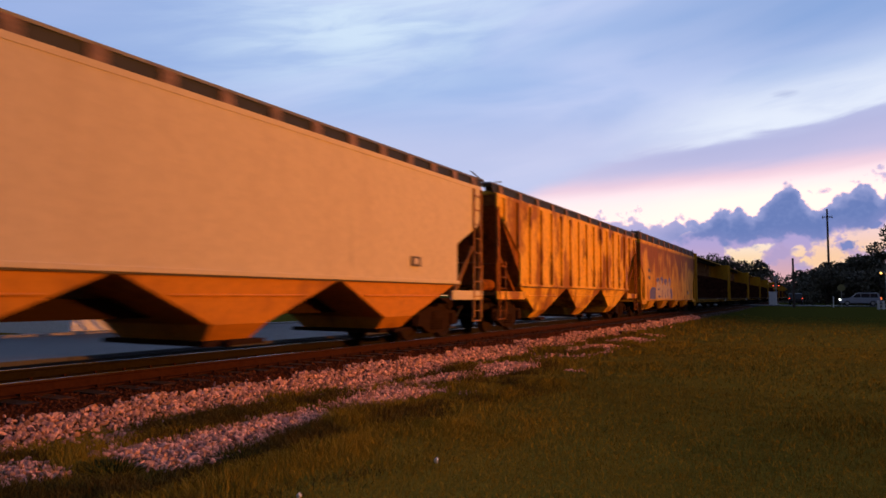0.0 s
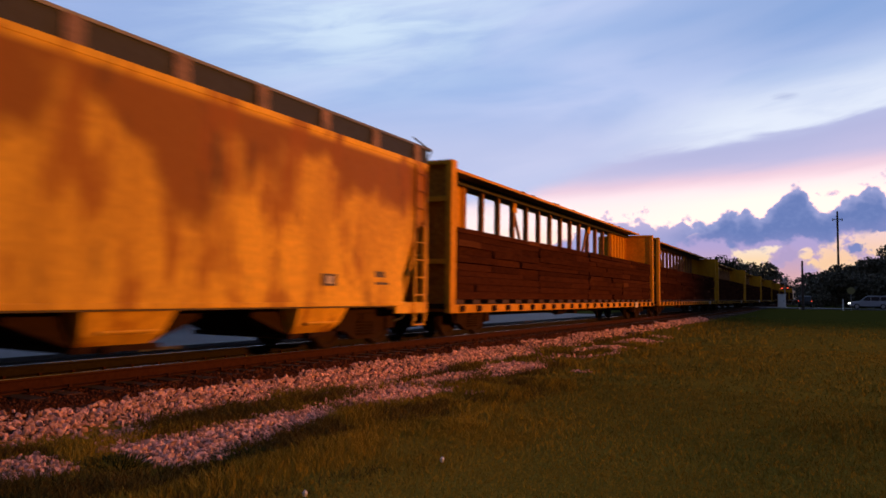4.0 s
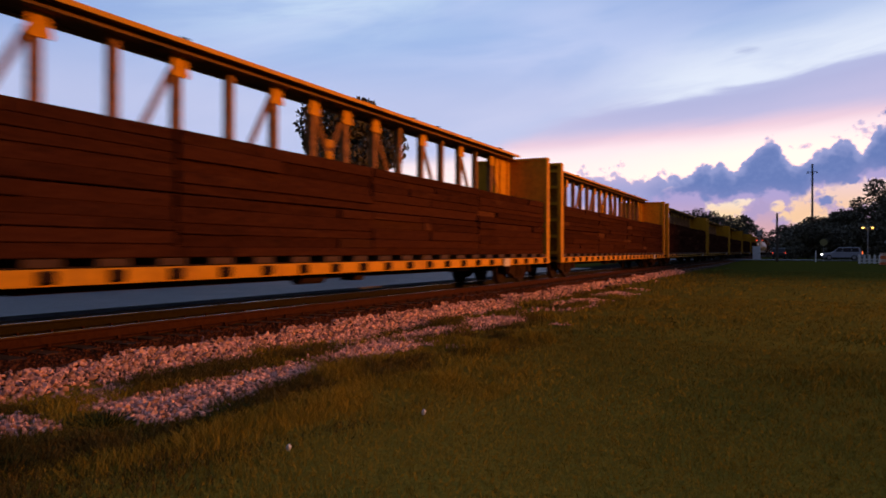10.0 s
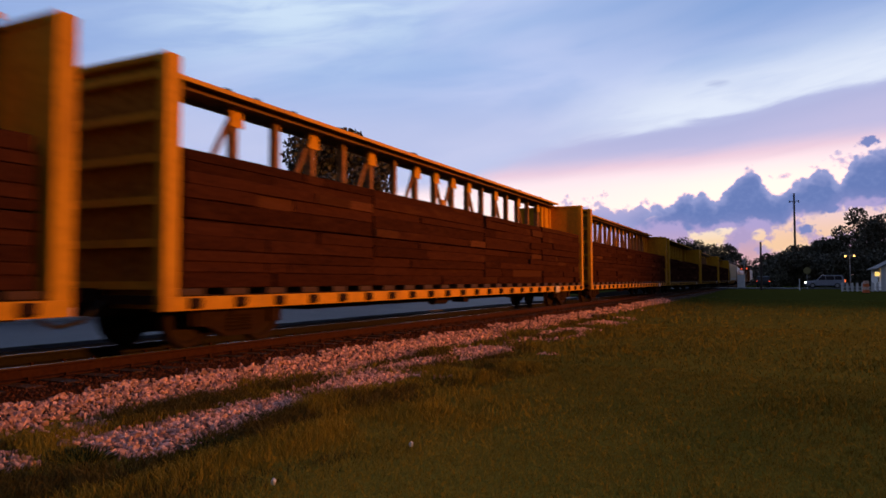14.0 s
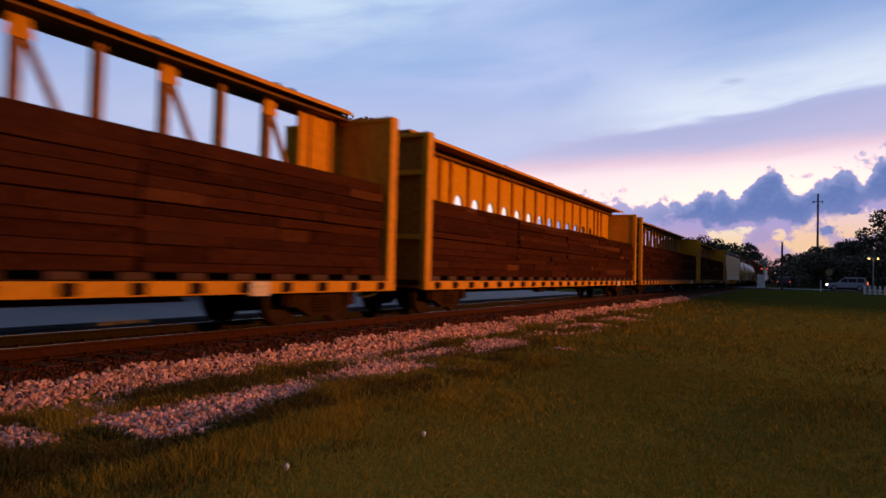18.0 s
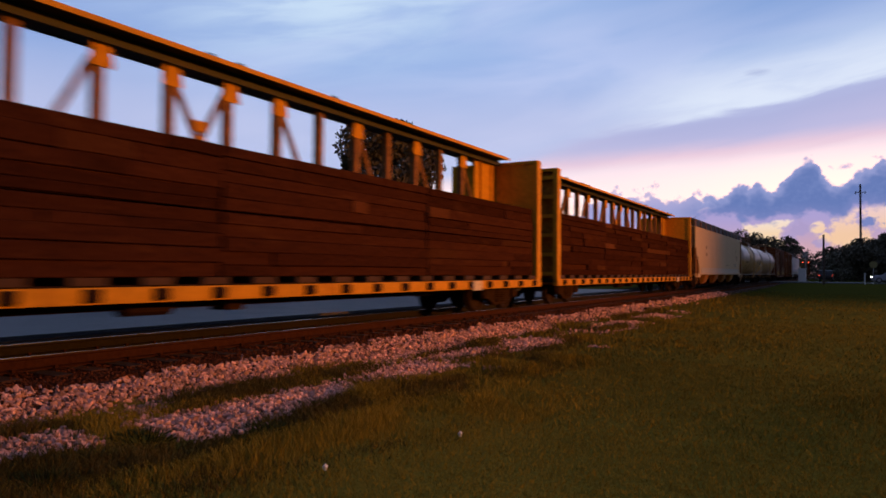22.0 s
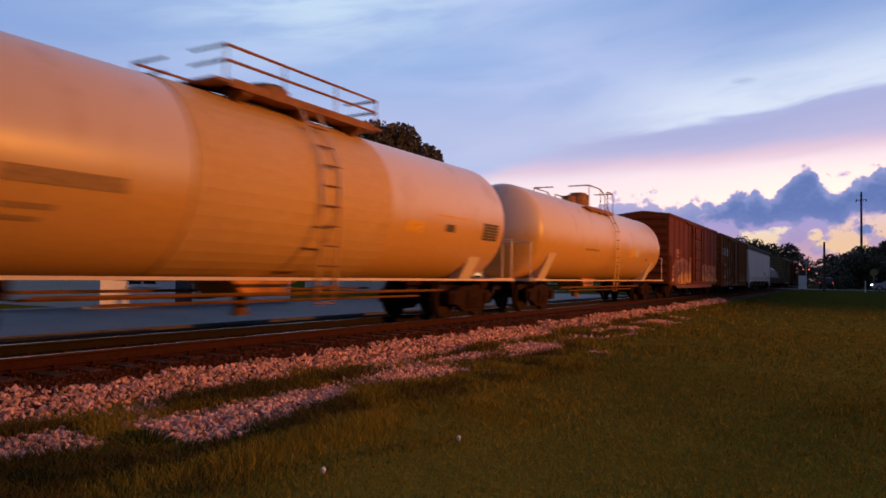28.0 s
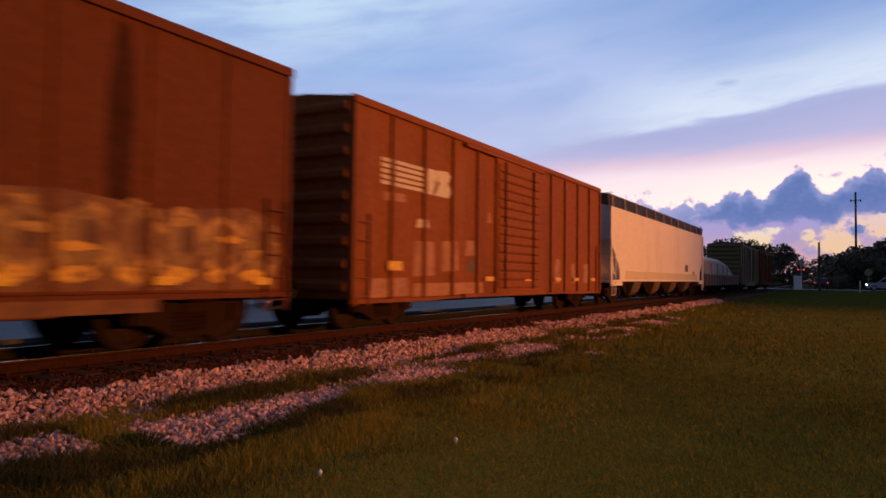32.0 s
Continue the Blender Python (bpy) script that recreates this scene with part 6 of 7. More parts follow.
tall_tree = tree("tall dark tree with an open crown beyond the level crossing", 15.2, 11.0, 21, 5600, 0.5, 0.0)
tall_tree.location = from_eye(5.0, 150, 0.3)
for az, far, turn, z in ((6.6, 148, 130, -1.2), (4.0, 156, 250, -2.6), (7.8, 153, 20, -0.5)):
    copy_thing(tall_tree, pose(*from_eye(az, far, z), 0, 0, turn))
shrub = tree("low dark shrubs at the foot of the trees", 5.2, 9.5, 51, 4200, 0.5, 0.0)
shrub.location = from_eye(0.9, 131, 0.0)
for az, far, turn, z in ((2.6, 134, 80, -0.3), (4.4, 130, 150, 0.0), (6.2, 133, 30, 0.2), (8.0, 131, 250, 0.3), (9.8, 134, 100, 0.2), (11.8, 131, 10, 0.3), (13.8, 133, 190, 0.3), (-0.6, 160, 60, -1.6)):
    copy_thing(shrub, pose(*from_eye(az, far, z), 0, 0, turn))
far_tree = tree("dark tree beside the line in the distance", 13.0, 11.0, 31, 4200, 0.55, 0.0)
far_tree.location = from_eye(-6.7, 190, 0)
for az, far, turn, z in ((-8.0, 185, 70, -1.0), (-9.6, 175, 160, -2.0), (-5.7, 205, 220, 0)):
    copy_thing(far_tree, pose(*from_eye(az, far, z), 0, 0, turn))
distant = tree("dark tree beside the line far off", 18.0, 15.0, 41, 3600, 0.9, 0.0)
distant.location = from_eye(-3.6, 330, 0)
for az, far, turn, z in ((-4.7, 320, 70, -0.5), (-2.9, 345, 160, -3.5), (-1.7, 420, 160, -8.0), (-0.6, 420, 60, -7.0), (0.8, 420, 10, -6.0)):
    copy_thing(distant, pose(*from_eye(az, far, z), 0, 0, turn))

# ---- poles, lamps and the level crossing ----


def utility_pole(label, x, y, z, tall, arm=1.7, arm_at=1.5, r=0.16):
    p = thing("utility_pole", label, "pole")
    part("shaft", Geo().tube((x, y, z - 0.3), (x, y, z + tall), r, 12, r * 0.65), pole_wood, p)
    if arm:
        za = z + tall - arm_at
        part("crossarm", Geo().box(x - arm / 2, x + arm / 2, y - 0.06, y + 0.06, za - 0.06, za + 0.06), pole_wood, p, bevel=0.01)
        for k in (-1, 1):
            part("insulator", Geo().tube((x + k * arm * 0.46, y, za + 0.05), (x + k * arm * 0.46, y, za + 0.2), 0.07, 8, 0.04).tube((x + k * arm * 0.46, y, za - 0.28), (x + k * arm * 0.46, y, za - 0.06), 0.16, 10, 0.08), pole_wood, p)
            part("brace", Geo().tube((x, y - 0.08, za - 0.6), (x + k * arm * 0.3, y - 0.08, za - 0.05), 0.02, 6), galvanised, p)
    return p


utility_pole("tall dark utility pole with a short crossarm", 12.27, 150, 0.3, 18.0, r=0.24)
utility_pole("short bare wooden pole on the lawn", 7.47, 92, 0.38, 5.8, arm=0)
for az, far, tall in ((-2.25, 300, 11.3), (-2.0, 345, 11.0)):
    utility_pole("distant wooden utility pole beside the line", *from_eye(az, far)[:2], 0, tall, arm=2.0, arm_at=0.8)


def street_lamp(x, y, z, tall, label, heads, glass, pole=galvanised):
    s = thing("street_lamp", label, "street lamp")
    part("mast", Geo().tube((x, y, z - 0.2), (x, y, z + tall), 0.09, 12, 0.055), pole, s)
    part("base", Geo().tube((x, y, z - 0.2), (x, y, z + 0.35), 0.17, 12, 0.13), pole, s)
    for dx in heads:
        part("arm", Geo().path([(x, y, z + tall - 0.1), (x + dx * 0.5, y, z + tall + 0.12), (x + dx, y, z + tall + 0.1)], 0.035, 8), pole, s)
        hd = part("head", Geo().loft([[(x + dx - 0.14, y - 0.14, z + tall + 0.02), (x + dx + 0.14, y - 0.14, z + tall + 0.02), (x + dx + 0.14, y + 0.14, z + tall + 0.02), (x + dx - 0.14, y + 0.14, z + tall + 0.02)],
                                      [(x + dx - 0.08, y - 0.1, z + tall + 0.2), (x + dx + 0.08, y - 0.1, z + tall + 0.2), (x + dx + 0.08, y + 0.1, z + tall + 0.2), (x + dx - 0.08, y + 0.1, z + tall + 0.2)]]), pole, s)
        part("lens", Geo().loft([[(x + dx + rr * math.cos(k * math.tau / 12), y + rr * math.sin(k * math.tau / 12), z + tall + zz) for k in range(12)] for rr, zz in ((0.13, 0.015), (0.12, -0.10), (0.06, -0.16))]), glass, hd, "glowing orange lens")
    return s


sodium_glow = glow("sodium_lens", srgb(255, 190, 90), 3.5)
street_lamp(18.4, 113, 0.4, 4.6, "twin-headed street lamp glowing orange near the crossing", (-0.55, 0.55), glow("twin_lens", srgb(255, 186, 84), 6.0))
street_lamp(SODIUM_AT[0] + 0.9, SODIUM_AT[1], 0.0, SODIUM_AT[2] + 0.55, "tall sodium street lamp lighting the passing train", (-0.9,), sodium_glow)

crossing = thing("crossing_signal", "level crossing signal with two glowing red lamps", "signal")
cx, cy, cz = from_eye(-2.40, 115, 0.4)
part("mast", Geo().tube((cx, cy, cz), (cx, cy, cz + 4.6), 0.06, 10), galvanised, crossing)
part("mast_base", Geo().box(cx - 0.25, cx + 0.25, cy - 0.25, cy + 0.25, cz - 0.3, cz + 0.25), concrete, crossing, bevel=0.02)
part("lamp_bar", Geo().box(cx - 0.42, cx + 0.42, cy - 0.03, cy + 0.03, cz + 2.85, cz + 2.93), galvanised, crossing)
for k in (-1, 1):
    bg = part("lamp_hood", Geo().tube((cx + 0.38 * k, cy, cz + 2.89), (cx + 0.38 * k, cy + 0.08, cz + 2.89), 0.27, 18), rubber, crossing)
    part("red_lens", Geo().tube((cx + 0.38 * k, cy - 0.05, cz + 2.89), (cx + 0.38 * k, cy, cz + 2.89), 0.10, 14), glow("red_lens", srgb(255, 96, 58), 1.5), bg, "glowing red lens")
    m = Matrix.Translation((cx, cy - 0.09, cz + 4.0)) @ Matrix.Rotation(radians(45 * k), 4, "Y")
    part("crossbuck_board", Geo().box(-0.55, 0.55, -0.012 + 0.02 * k, 0.012 + 0.02 * k, -0.11, 0.11, m), surface("grey_sign_back", (0.28, 0.28, 0.28), 0.6), crossing)

cab = thing("signal_cabinet", "pale metal signal cabinet beside the line", "cabinet")
bx, by, bz = 4.27, 113.0, 0.42
part("body", Geo().box(bx - 0.5, bx + 0.5, by - 0.5, by + 0.5, bz, bz + 1.85), white_boards, cab, bevel=0.02)
part("roof", Geo().box(bx - 0.57, bx + 0.57, by - 0.57, by + 0.57, bz + 1.85, bz + 1.95), white_boards, cab, bevel=0.02)
dr = part("door", Geo().box(bx - 0.38, bx + 0.38, by - 0.525, by - 0.5, bz + 0.12, bz + 1.72), white_boards, cab, bevel=0.008)
part("handle", Geo().box(bx + 0.24, bx + 0.3, by - 0.56, by - 0.525, bz + 0.85, bz + 1.05), galvanised, dr)
part("plinth", Geo().box(bx - 0.62, bx + 0.62, by - 0.62, by + 0.62, bz - 0.3, bz), concrete, cab)

post = thing("marker_post", "white wooden marker post on the lawn edge", "post")
part("post_shaft", Geo().box(11.55, 11.67, 94.94, 95.06, 0.2, 1.75), white_boards, post, bevel=0.01)
sign = thing("road_sign", "round yellow-grey warning sign on a thin post", "sign")
part("sign_post", Geo().tube((12.5, 96.5, 0.2), (12.5, 96.5, 2.9), 0.03, 8), galvanised, sign)
part("sign_disc", Geo().tube((12.5, 96.44, 2.75), (12.5, 96.46, 2.75), 0.42, 24), surface("dull_yellow_sign", (0.20, 0.18, 0.07), 0.5), sign)

barrel = thing("traffic_drum", "orange plastic traffic drum with pale bands", "traffic drum")
ox, oy = 17.1, 80.0
orange = surface("orange_plastic", (0.75, 0.15, 0.03), 0.5)
for k in range(4):
    z = 0.32 + 0.3 * k
    part("drum_body" if k % 2 == 0 else "reflective_band", Geo().tube((ox, oy, z), (ox, oy, z + 0.3), 0.32 - 0.02 * k, 18, 0.30 - 0.02 * k), orange if k % 2 == 0 else surface("pale_band", (0.7, 0.45, 0.35), 0.4), barrel)
part("drum_base", Geo().tube((ox, oy, 0.24), (ox, oy, 0.34), 0.42, 18, 0.38), rubber, barrel)

fence = thing("picket_fence", "white wooden picket fence in front of the house", "fence")
for k in range(3):
    part("rail", Geo().box(15.4, 30.0, 85.96, 86.04, 0.45 + 0.35 * k, 0.53 + 0.35 * k), white_boards, fence) if k < 2 else None
picket_me = Geo().prism_y([(-0.11, 0.3), (0.11, 0.3), (0.11, 1.22), (0, 1.34), (-0.11, 1.22)], -0.012, 0.012).mesh("picket", white_boards)
for k in range(32):
    part("picket", picket_me, None, fence, at=pose(15.5 + 0.46 * k, 85.94, 0))
for k in range(6):
    part("fence_post", Geo().box(15.4 + 2.9 * k, 15.52 + 2.9 * k, 86.04, 86.16, 0.1, 1.3), white_boards, fence)

# ---- vehicles waiting at the crossing ----


def vehicle(name, label, paint, front_glow, rear_glow, tail=(0.16, 0.8, 1.15)):
    """A boxy estate car, 4.8 m long, nose at +y, standing on z = 0."""
    v = thing(name, label, "car")
    L, W = 2.4, 0.93
    low = [(-L, 0.45), (-L, 0.98), (-L + 0.1, 1.06), (0.95, 1.06), (1.2, 1.03), (L - 0.15, 0.92), (L, 0.75), (L, 0.42), (L - 0.1, 0.33), (-L + 0.1, 0.35)]
    part("body", Geo().prism_x(low, -W, W), paint, v, bevel=0.06)
    cab_ = [(-L + 0.12, 1.05), (-L + 0.34, 1.68), (-L + 0.5, 1.74), (0.15, 1.74), (0.4, 1.68), (1.12, 1.05)]
    part("roof", Geo().loft([[(x, y, z) for y, z in cab_] for x in (-W + 0.06, W - 0.06)]), paint, v, bevel=0.05)
    for sx in (-1, 1):
        for a, b, ta, tb in ((-L + 0.38, -1.15, -L + 0.52, -1.15), (-1.07, -0.12, -1.07, -0.12), (-0.04, 0.92, -0.04, 0.38)):
            part("side_window", Geo().loft([[(sx * (W - 0.05) + d, y, z) for y, z in ((a, 1.10), (b, 1.10), (tb, 1.62), (ta, 1.62))] for d in (-0.006, 0.006)]), glass_dark, v)
        for y in (-1.42, 1.5):
            tyre = part("wheel", Geo().tube((sx * (W - 0.2), y, 0.35), (sx * (W + 0.01), y, 0.35), 0.35, 22), rubber, v, bevel=0.03)
            part("rim", Geo().tube((sx * (W + 0.012), y, 0.35), (sx * (W + 0.022), y, 0.35), 0.22, 16), galvanised, tyre)
        part("headlight", Geo().box(*sorted((sx * (W - 0.45), sx * (W + 0.004))), L - 0.16, L + 0.012, 0.68, 0.86), front_glow, v)
        part("tail_light", Geo().box(*sorted((sx * (W - tail[0]), sx * (W + 0.006))), -L - 0.012, -L + 0.12, tail[1], tail[2]), rear_glow, v)
        part("mirror", Geo().box(*sorted((sx * W, sx * (W + 0.18))), 0.75, 0.87, 1.06, 1.2), paint, v)
    part("windscreen", Geo().loft([[(x, y, z) for y, z in ((0.44, 1.66), (1.14, 1.07), (1.15, 1.08), (0.45, 1.67))] for x in (-W + 0.14, W - 0.14)]), glass_dark, v)
    part("rear_bumper", Geo().box(-W, W, -L - 0.1, -L, 0.42, 0.62), rubber, v, bevel=0.02)
    part("front_bumper", Geo().box(-W, W, L, L + 0.1, 0.36, 0.58), rubber, v, bevel=0.02)
    return v


silver = surface("silver_car_paint", (0.30, 0.32, 0.38), 0.35, 0.0, vary=0.03, bump=0.0)
black_paint = surface("dark_car_paint", (0.02, 0.02, 0.024), 0.35, vary=0.03, bump=0.0)
suv = vehicle("estate_car", "silver estate car waiting with its headlights on", silver, glow("headlight_glow", srgb(255, 250, 240), 6.0), glow("tail_glow", srgb(255, 120, 60), 1.3))
suv.matrix_basis = pose(14.95, 107.5, 0.49, 0, 0, 90)
dark_car = vehicle("dark_car", "dark car with red tail lights beyond the crossing", black_paint, glass_dark, glow("red_tail_glow", srgb(255, 84, 60), 1.6), (0.12, 0.92, 1.05))
dark_car.matrix_basis = pose(7.15, 121, 0.42, 0, 0, 0)

# ---- litter and the dark lump on the shoulder ----
for x, y in ((6.18, 6.04), (5.85, 4.39)):
    bit = thing("paper_scrap", "small crumpled white scrap of paper on grass", "litter")
    part("scrap", Geo().loft([[(x + r * math.cos(k * 1.05) * (1 + 0.3 * (k % 2)), y + r * math.sin(k * 1.05), ground_z(x, y) + h + 0.008 * (k % 3)) for k in range(6)] for r, h in ((0.012, 0.02), (0.022, 0.05), (0.010, 0.065))]), white_boards, bit)
lump = thing("dead_sleeper_end", "dark broken sleeper end lying on the stone shoulder", "debris")
part("block", Geo().box(2.45, 2.72, 28.4, 29.0, 0.02, 0.22, Matrix.Rotation(0.0, 4, "Z")), tie_wood, lump, bevel=0.02)

# ---- sleepers, spikes ----
tie_me = [Geo().box(-1.32, 1.32, -0.115, 0.115, RAIL_Z - 0.178 - 0.17, RAIL_Z - 0.178).mesh("sleeper", tie_wood), Geo().box(-1.25, 1.38, -0.11, 0.12, RAIL_Z - 0.178 - 0.17, RAIL_Z - 0.183).mesh("sleeper", tie_wood)]
plate_me = Geo().box(-0.17, 0.17, -0.09, 0.09, 0, 0.012).mesh("tie_plate", rail_rust)
rnd = random.Random(5)
for k in range(300):
    y = -20 + 0.52 * k
    tie = part("sleeper", tie_me[rnd.random() < 0.4], None, track, at=pose(rnd.uniform(-0.07, 0.07), y + rnd.uniform(-0.03, 0.03), rnd.uniform(-0.008, 0.0), 0, 0, rnd.uniform(-1, 1)))
rest = Geo()
for k in range(450):
    y = 136 + 0.52 * k
    rest.box(-1.3, 1.3, y - 0.11, y + 0.11, RAIL_Z - 0.3, RAIL_Z - 0.18)
tagged(part("distant_sleeper", rest, tie_wood, track), kind="stuff")
spikes = Geo()
for k in range(130):
    y = 0 + 0.52 * k
    for x in (-0.753, 0.753):
        for d in (-0.085, 0.085):
            spikes.box(x + d - 0.014, x + d + 0.014, y - 0.02, y + 0.02, RAIL_Z - 0.178, RAIL_Z - 0.13)
        spikes.box(x - 0.17, x + 0.17, y - 0.09, y + 0.09, RAIL_Z - 0.178, RAIL_Z - 0.170)
tagged(part("track_spike", spikes, rail_rust, track), kind="stuff")

# ---- crushed stone ----
stone_pale = surface("crushed_stone", (0.57, 0.32, 0.26), 0.85, spots=[((0.34, 0.20, 0.16, 1), 9, 0.5, 0.75, 0.6)], grain=30, island=0.6)
stone_brown = surface("rust_stained_stone", (0.092, 0.032, 0.014), 0.9, grain=30, island=0.35, spec=0.1)


def scatter_stones(name, label, material, areas, keep, seed):
    """Angular stones strewn over areas (x0, x1, y0, y1, number, size)."""
    nr = np.random.RandomState(seed)
    gr = (1 + 5**0.5) / 2
    base = np.array([(-1, gr, 0), (1, gr, 0), (-1, -gr, 0), (1, -gr, 0), (0, -1, gr), (0, 1, gr), (0, -1, -gr), (0, 1, -gr), (gr, 0, -1), (gr, 0, 1), (-gr, 0, -1), (-gr, 0, 1)]) / 1.9
    faces = np.array([(0, 11, 5), (0, 5, 1), (0, 1, 7), (0, 7, 10), (0, 10, 11), (1, 5, 9), (5, 11, 4), (11, 10, 2), (10, 7, 6), (7, 1, 8),
                      (3, 9, 4), (3, 4, 2), (3, 2, 6), (3, 6, 8), (3, 8, 9), (4, 9, 5), (2, 4, 11), (6, 2, 10), (8, 6, 7), (9, 8, 1)])
    vs, fs = [], []
    count = 0
    for x0, x1, y0, y1, number, size in areas:
        for x, y in zip(nr.uniform(x0, x1, number), nr.uniform(y0, y1, number)):
            if nr.rand() > keep(x, y):
                continue
            q = np.linalg.qr(nr.normal(size=(3, 3)))[0]
            s = size * nr.choice((0.45, 0.7, 0.9, 1.1, 1.6)) * nr.uniform(0.5, 1.2, 3)
            b = (base * nr.uniform(0.55, 1.3, (12, 1)) * s * (1.25, 1.0, 0.6)) @ q
            vs.append(b + (x, y, ground_z(x, y) + size * nr.uniform(0.05, 0.4)))
            fs.append(faces + 12 * count)
            count += 1
    me = bpy.data.meshes.new(name)
    me.from_pydata(np.concatenate(vs).tolist(), [], np.concatenate(fs).tolist())
    me.materials.append(material)
    return tagged(new(name, me), label, "gravel", kind="stuff")


def pale_keep(x, y):
    return gravel_share(x, y) * smooth(x + 0.22 * noise.noise((x, y * 0.7, 3)) + 0.16 * noise.noise((0.4 * x, y * 2.1, 9)), 1.85, 2.08)


scatter_stones("crushed_stone", "pale pinkish crushed stone along the track shoulder", stone_pale,
               [(1.8, 5.2, 2.8, 9.0, 19000, 0.030), (1.8, 5.0, 9.0, 16.0, 15000, 0.031), (1.8, 4.4, 16.0, 30.0, 11000, 0.032), (1.8, 3.6, 30.0, 52.0, 3400, 0.052)], pale_keep, 2)
scatter_stones("stained_stone", "rust-brown stained stone between the sleepers", stone_brown,
               [(0.85, 2.2, 2.5, 12.0, 5200, 0.019), (0.85, 2.2, 12.0, 30.0, 4200, 0.025)], lambda x, y: 1.0 if x < 1.9 else 0.4, 4)

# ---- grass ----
# the near tone is lamp light put into the blades' colour
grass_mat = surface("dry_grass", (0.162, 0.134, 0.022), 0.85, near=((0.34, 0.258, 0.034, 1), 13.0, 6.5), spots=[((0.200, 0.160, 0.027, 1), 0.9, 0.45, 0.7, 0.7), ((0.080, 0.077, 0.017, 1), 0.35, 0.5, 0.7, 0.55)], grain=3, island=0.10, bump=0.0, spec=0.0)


def tussock(x, y):
    """How long the grass stands: low on the lawn, in soft mounds beside the stones."""
    near = smooth(6.6 - x + 0.8 * noise.noise((x * 0.4, y * 0.3, 12.0)), 0.0, 1.6)
    return 1.0 + 2.6 * near * smooth(noise.noise((x * 1.1, y * 0.8, 31.0)), -0.15, 0.45) + 0.7 * smooth(noise.noise((x * 0.35, y * 0.3, 51.0)), 0.0, 0.5)


def grass(areas, seed):
    nr = np.random.RandomState(seed)
    vs, fs = [], []
    n = 0
    for x0, x1, y0, y1, number, tall, wide in areas:
        for x, y in zip(nr.uniform(x0, x1, number), nr.uniform(y0, y1, number)):
            bare = gravel_share(x, y)
            if nr.rand() < bare * 0.985:
                continue
            h = tall * nr.uniform(0.4, 1.25) * tussock(x, y) * (1 - 0.5 * bare)
            a = nr.uniform(0, math.tau)
            z = ground_z(x, y) - 0.01
            lean = nr.uniform(-0.75, 0.75, 2) * h
            dx, dy = wide * math.cos(a), wide * math.sin(a)
            mx, my = x + lean[0] * 0.35, y + lean[1] * 0.35
            vs += [(x - dx, y - dy, z), (x + dx, y + dy, z), (mx + dx * 0.7, my + dy * 0.7, z + h * 0.6), (mx - dx * 0.7, my - dy * 0.7, z + h * 0.6), (x + lean[0], y + lean[1], z + h * 0.95)]
            fs += [(n, n + 1, n + 2, n + 3), (n + 3, n + 2, n + 4)]
            n += 5
    me = bpy.data.meshes.new("grass")
    me.from_pydata(vs, [], fs)
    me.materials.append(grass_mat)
    return tagged(new("grass", me), "short dry olive-brown mown grass", "grass", kind="stuff")


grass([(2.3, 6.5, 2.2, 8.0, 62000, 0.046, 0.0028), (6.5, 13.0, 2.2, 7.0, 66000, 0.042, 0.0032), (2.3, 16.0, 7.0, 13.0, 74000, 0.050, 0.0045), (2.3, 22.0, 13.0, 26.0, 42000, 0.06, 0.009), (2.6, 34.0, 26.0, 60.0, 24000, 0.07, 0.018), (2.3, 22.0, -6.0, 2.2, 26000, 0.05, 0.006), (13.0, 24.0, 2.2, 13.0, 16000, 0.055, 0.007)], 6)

# ---- dark weeds standing in the grass beside the stones ----
weed_leaf = surface("weed_leaf", (0.030, 0.045, 0.016), 0.8, island=0.35, grain=6, spec=0.0)


def weed_clump(x, y, wide, tall, number, seed):
    nr = np.random.RandomState(seed)
    g = Geo()
    for k in range(number):
        r, a = wide * math.sqrt(nr.rand()), nr.uniform(0, math.tau)
        px, py = r * math.cos(a), r * math.sin(a)
        h = tall * nr.uniform(0.5, 1.0) * (1 - 0.6 * (r / wide) ** 2)
        lx, ly = px * 0.5 + nr.uniform(-0.4, 0.4) * h, py * 0.5 + nr.uniform(-0.4, 0.4) * h
        t = nr.uniform(0, math.tau)
        dx, dy = 0.005 * math.cos(t), 0.005 * math.sin(t)
        n = len(g.v)
        z = ground_z(x + px, y + py) - ground_z(x, y)
        g.v += [(px - dx, py - dy, z), (px + dx, py + dy, z), (px + lx * 0.4 + dx, py + ly * 0.4 + dy, z + h * 0.6), (px + lx * 0.4 - dx, py + ly * 0.4 - dy, z + h * 0.6), (px + lx, py + ly, z + h)]
        g.f += [(n, n + 1, n + 2, n + 3), (n + 3, n + 2, n + 4)]
    ob = tagged(new("weed_clump", g.mesh("weed_clump", weed_leaf)), "dark green clump of tall weeds in the grass", "weed", "weeds beside the stones")
    ob.location = (x, y, ground_z(x, y) - 0.01)
    return ob




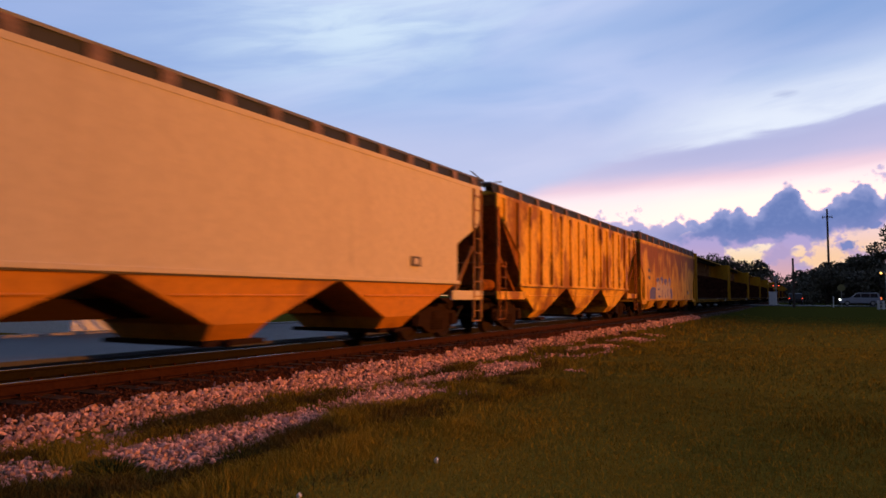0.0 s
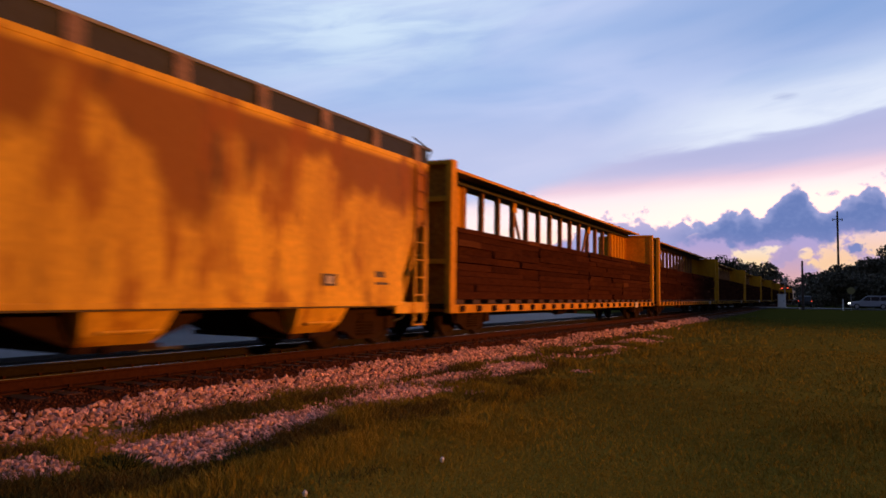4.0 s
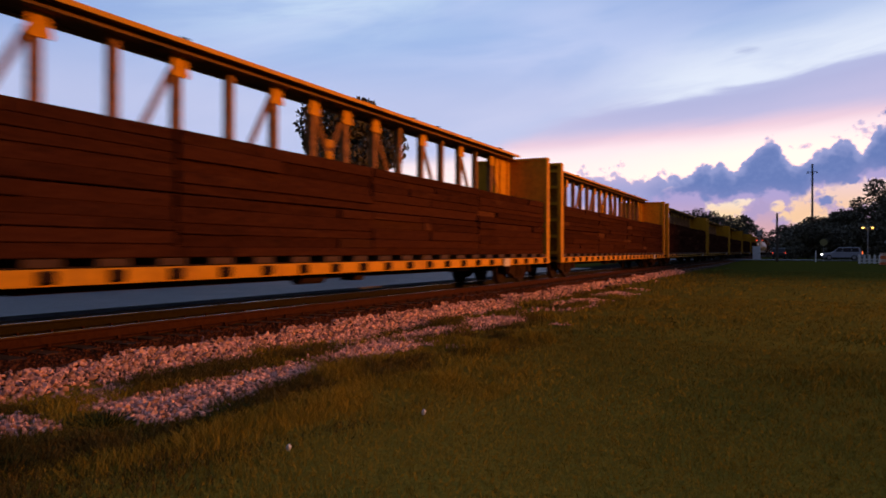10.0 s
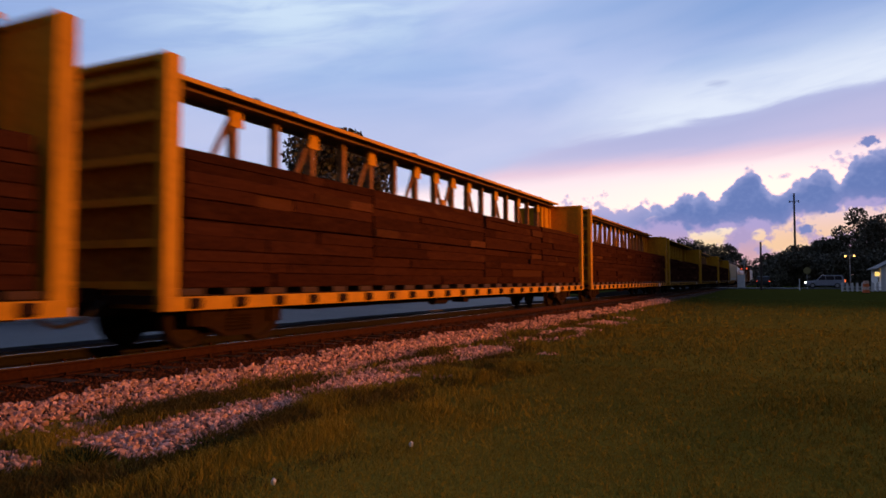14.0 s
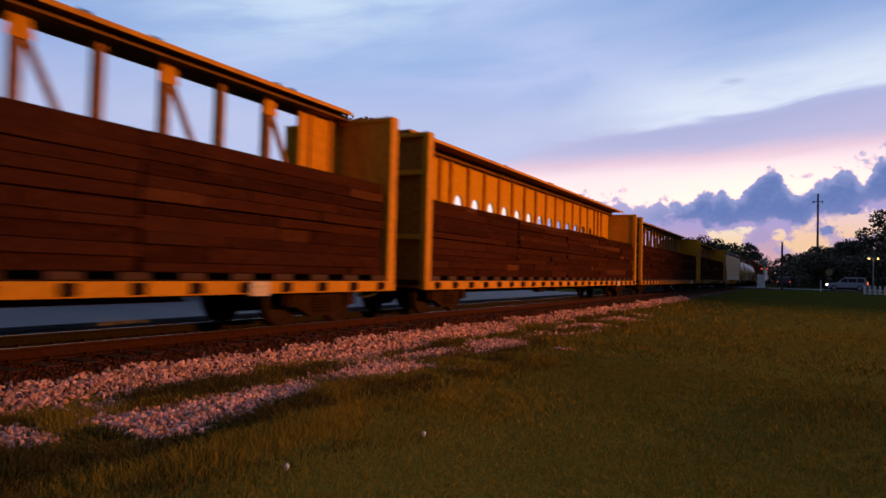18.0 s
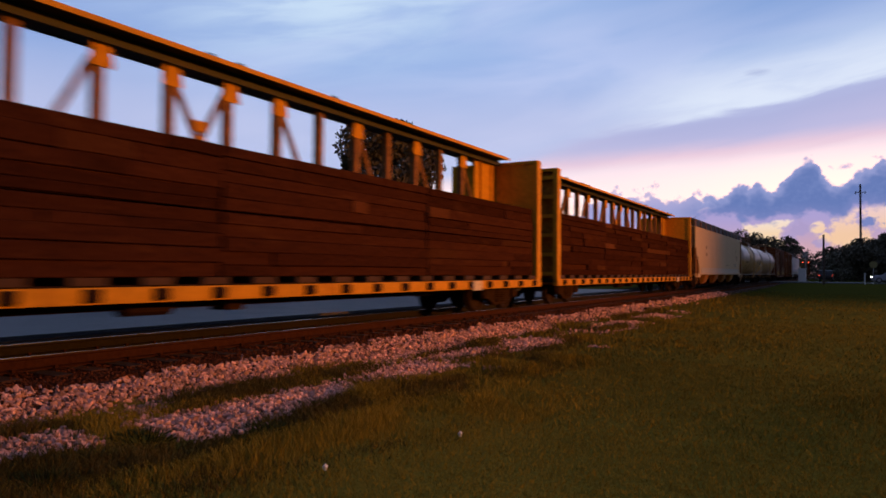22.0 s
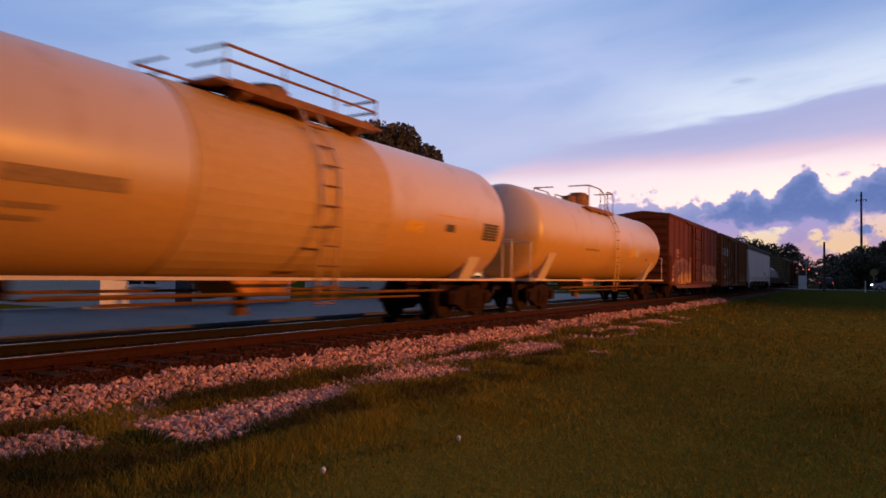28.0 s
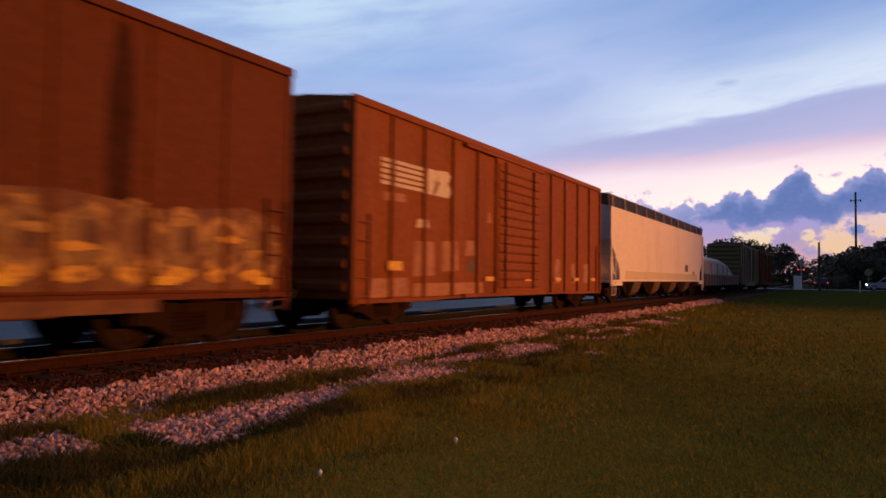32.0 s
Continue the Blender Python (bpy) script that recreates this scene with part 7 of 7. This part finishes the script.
def tall_grass(seed):
    """Dark rank grass in soft mounds along the edges of the stones."""
    nr = np.random.RandomState(seed)
    vs, fs, n = [], [], 0
    for x0, x1, y0, y1, number in ((2.3, 6.8, 2.5, 7.0, 80000), (2.3, 6.4, 7.0, 14.0, 56000), (2.4, 5.5, 14.0, 30.0, 24000)):
        for x, y in zip(nr.uniform(x0, x1, number), nr.uniform(y0, y1, number)):
            mound = smooth(noise.noise((x * 0.85, y * 0.55, 31.0)) + 0.35 * noise.noise((x * 2.2, y * 1.6, 8.0)), -0.42, 0.30)
            mound *= smooth(6.7 - 0.10 * y - x + 0.8 * noise.noise((x * 0.5, y * 0.4, 61.0)), 0.0, 1.6)
            if nr.rand() > mound * (1 - gravel_share(x, y)) ** 2:
                continue
            h = nr.uniform(0.45, 1.0) * (0.05 + 0.11 * mound)
            a = nr.uniform(0, math.tau)
            q = 0.003 + 0.0003 * y
            dx, dy = q * math.cos(a), q * math.sin(a)
            lx, ly = nr.uniform(-0.8, 0.8, 2) * h
            z = ground_z(x, y) - 0.01
            vs += [(x - dx, y - dy, z), (x + dx, y + dy, z), (x + lx * 0.35 + dx * 0.7, y + ly * 0.35 + dy * 0.7, z + h * 0.6), (x + lx * 0.35 - dx * 0.7, y + ly * 0.35 - dy * 0.7, z + h * 0.6), (x + lx, y + ly, z + h)]
            fs += [(n, n + 1, n + 2, n + 3), (n + 3, n + 2, n + 4)]
            n += 5
    me = bpy.data.meshes.new("tall_grass")
    me.from_pydata(vs, [], fs)
    me.materials.append(rank_leaf)
    return tagged(new("tall_grass", me), "dark rank grass in soft mounds beside the stones", "grass", kind="stuff")


rank_leaf = surface("rank_grass", (0.105, 0.082, 0.024), 0.85, spots=[((0.045, 0.050, 0.015, 1), 0.9, 0.45, 0.7, 0.7)], island=0.2, grain=4, bump=0.0, spec=0.0)
tall_grass(17)
for n, (x, y, wide, tall, number) in enumerate([(4.30, 3.05, 0.20, 0.20, 420), (3.75, 4.32, 0.28, 0.12, 420), (4.45, 5.25, 0.34, 0.12, 480), (4.1, 6.5, 0.35, 0.12, 460)]):
    weed_clump(x, y, wide, tall, number, 60 + n)


def motions():
    """The train rolls past, its wheels turn, and the clouds drift."""
    steps = [k * 1.0 for k in range(33)]
    for car, mid in MOVING:
        walk(car, [(t, pose(0, mid - gone(t), RAIL_Z)) for t in steps])
    spins = [2 * k / FPS for k in range(16 * FPS + 1)]
    angles = [math.degrees(gone(t) / WHEEL_R) for t in spins]
    for ws, y in WHEELS:
        walk(ws, [(t, pose(0, y, WHEEL_R, a)) for t, a in zip(spins, angles)])
    walk(cloud_sheet, [(0.0, pose(*EYE, 0, 0, -3.0)), (32.0, pose(*EYE, 0, 0, 3.0))])
    walk(cloud_bank, [(0.0, pose(*EYE, 0, 0, 0.0)), (32.0, pose(*EYE, 0, 0, 1.1))])


motions()
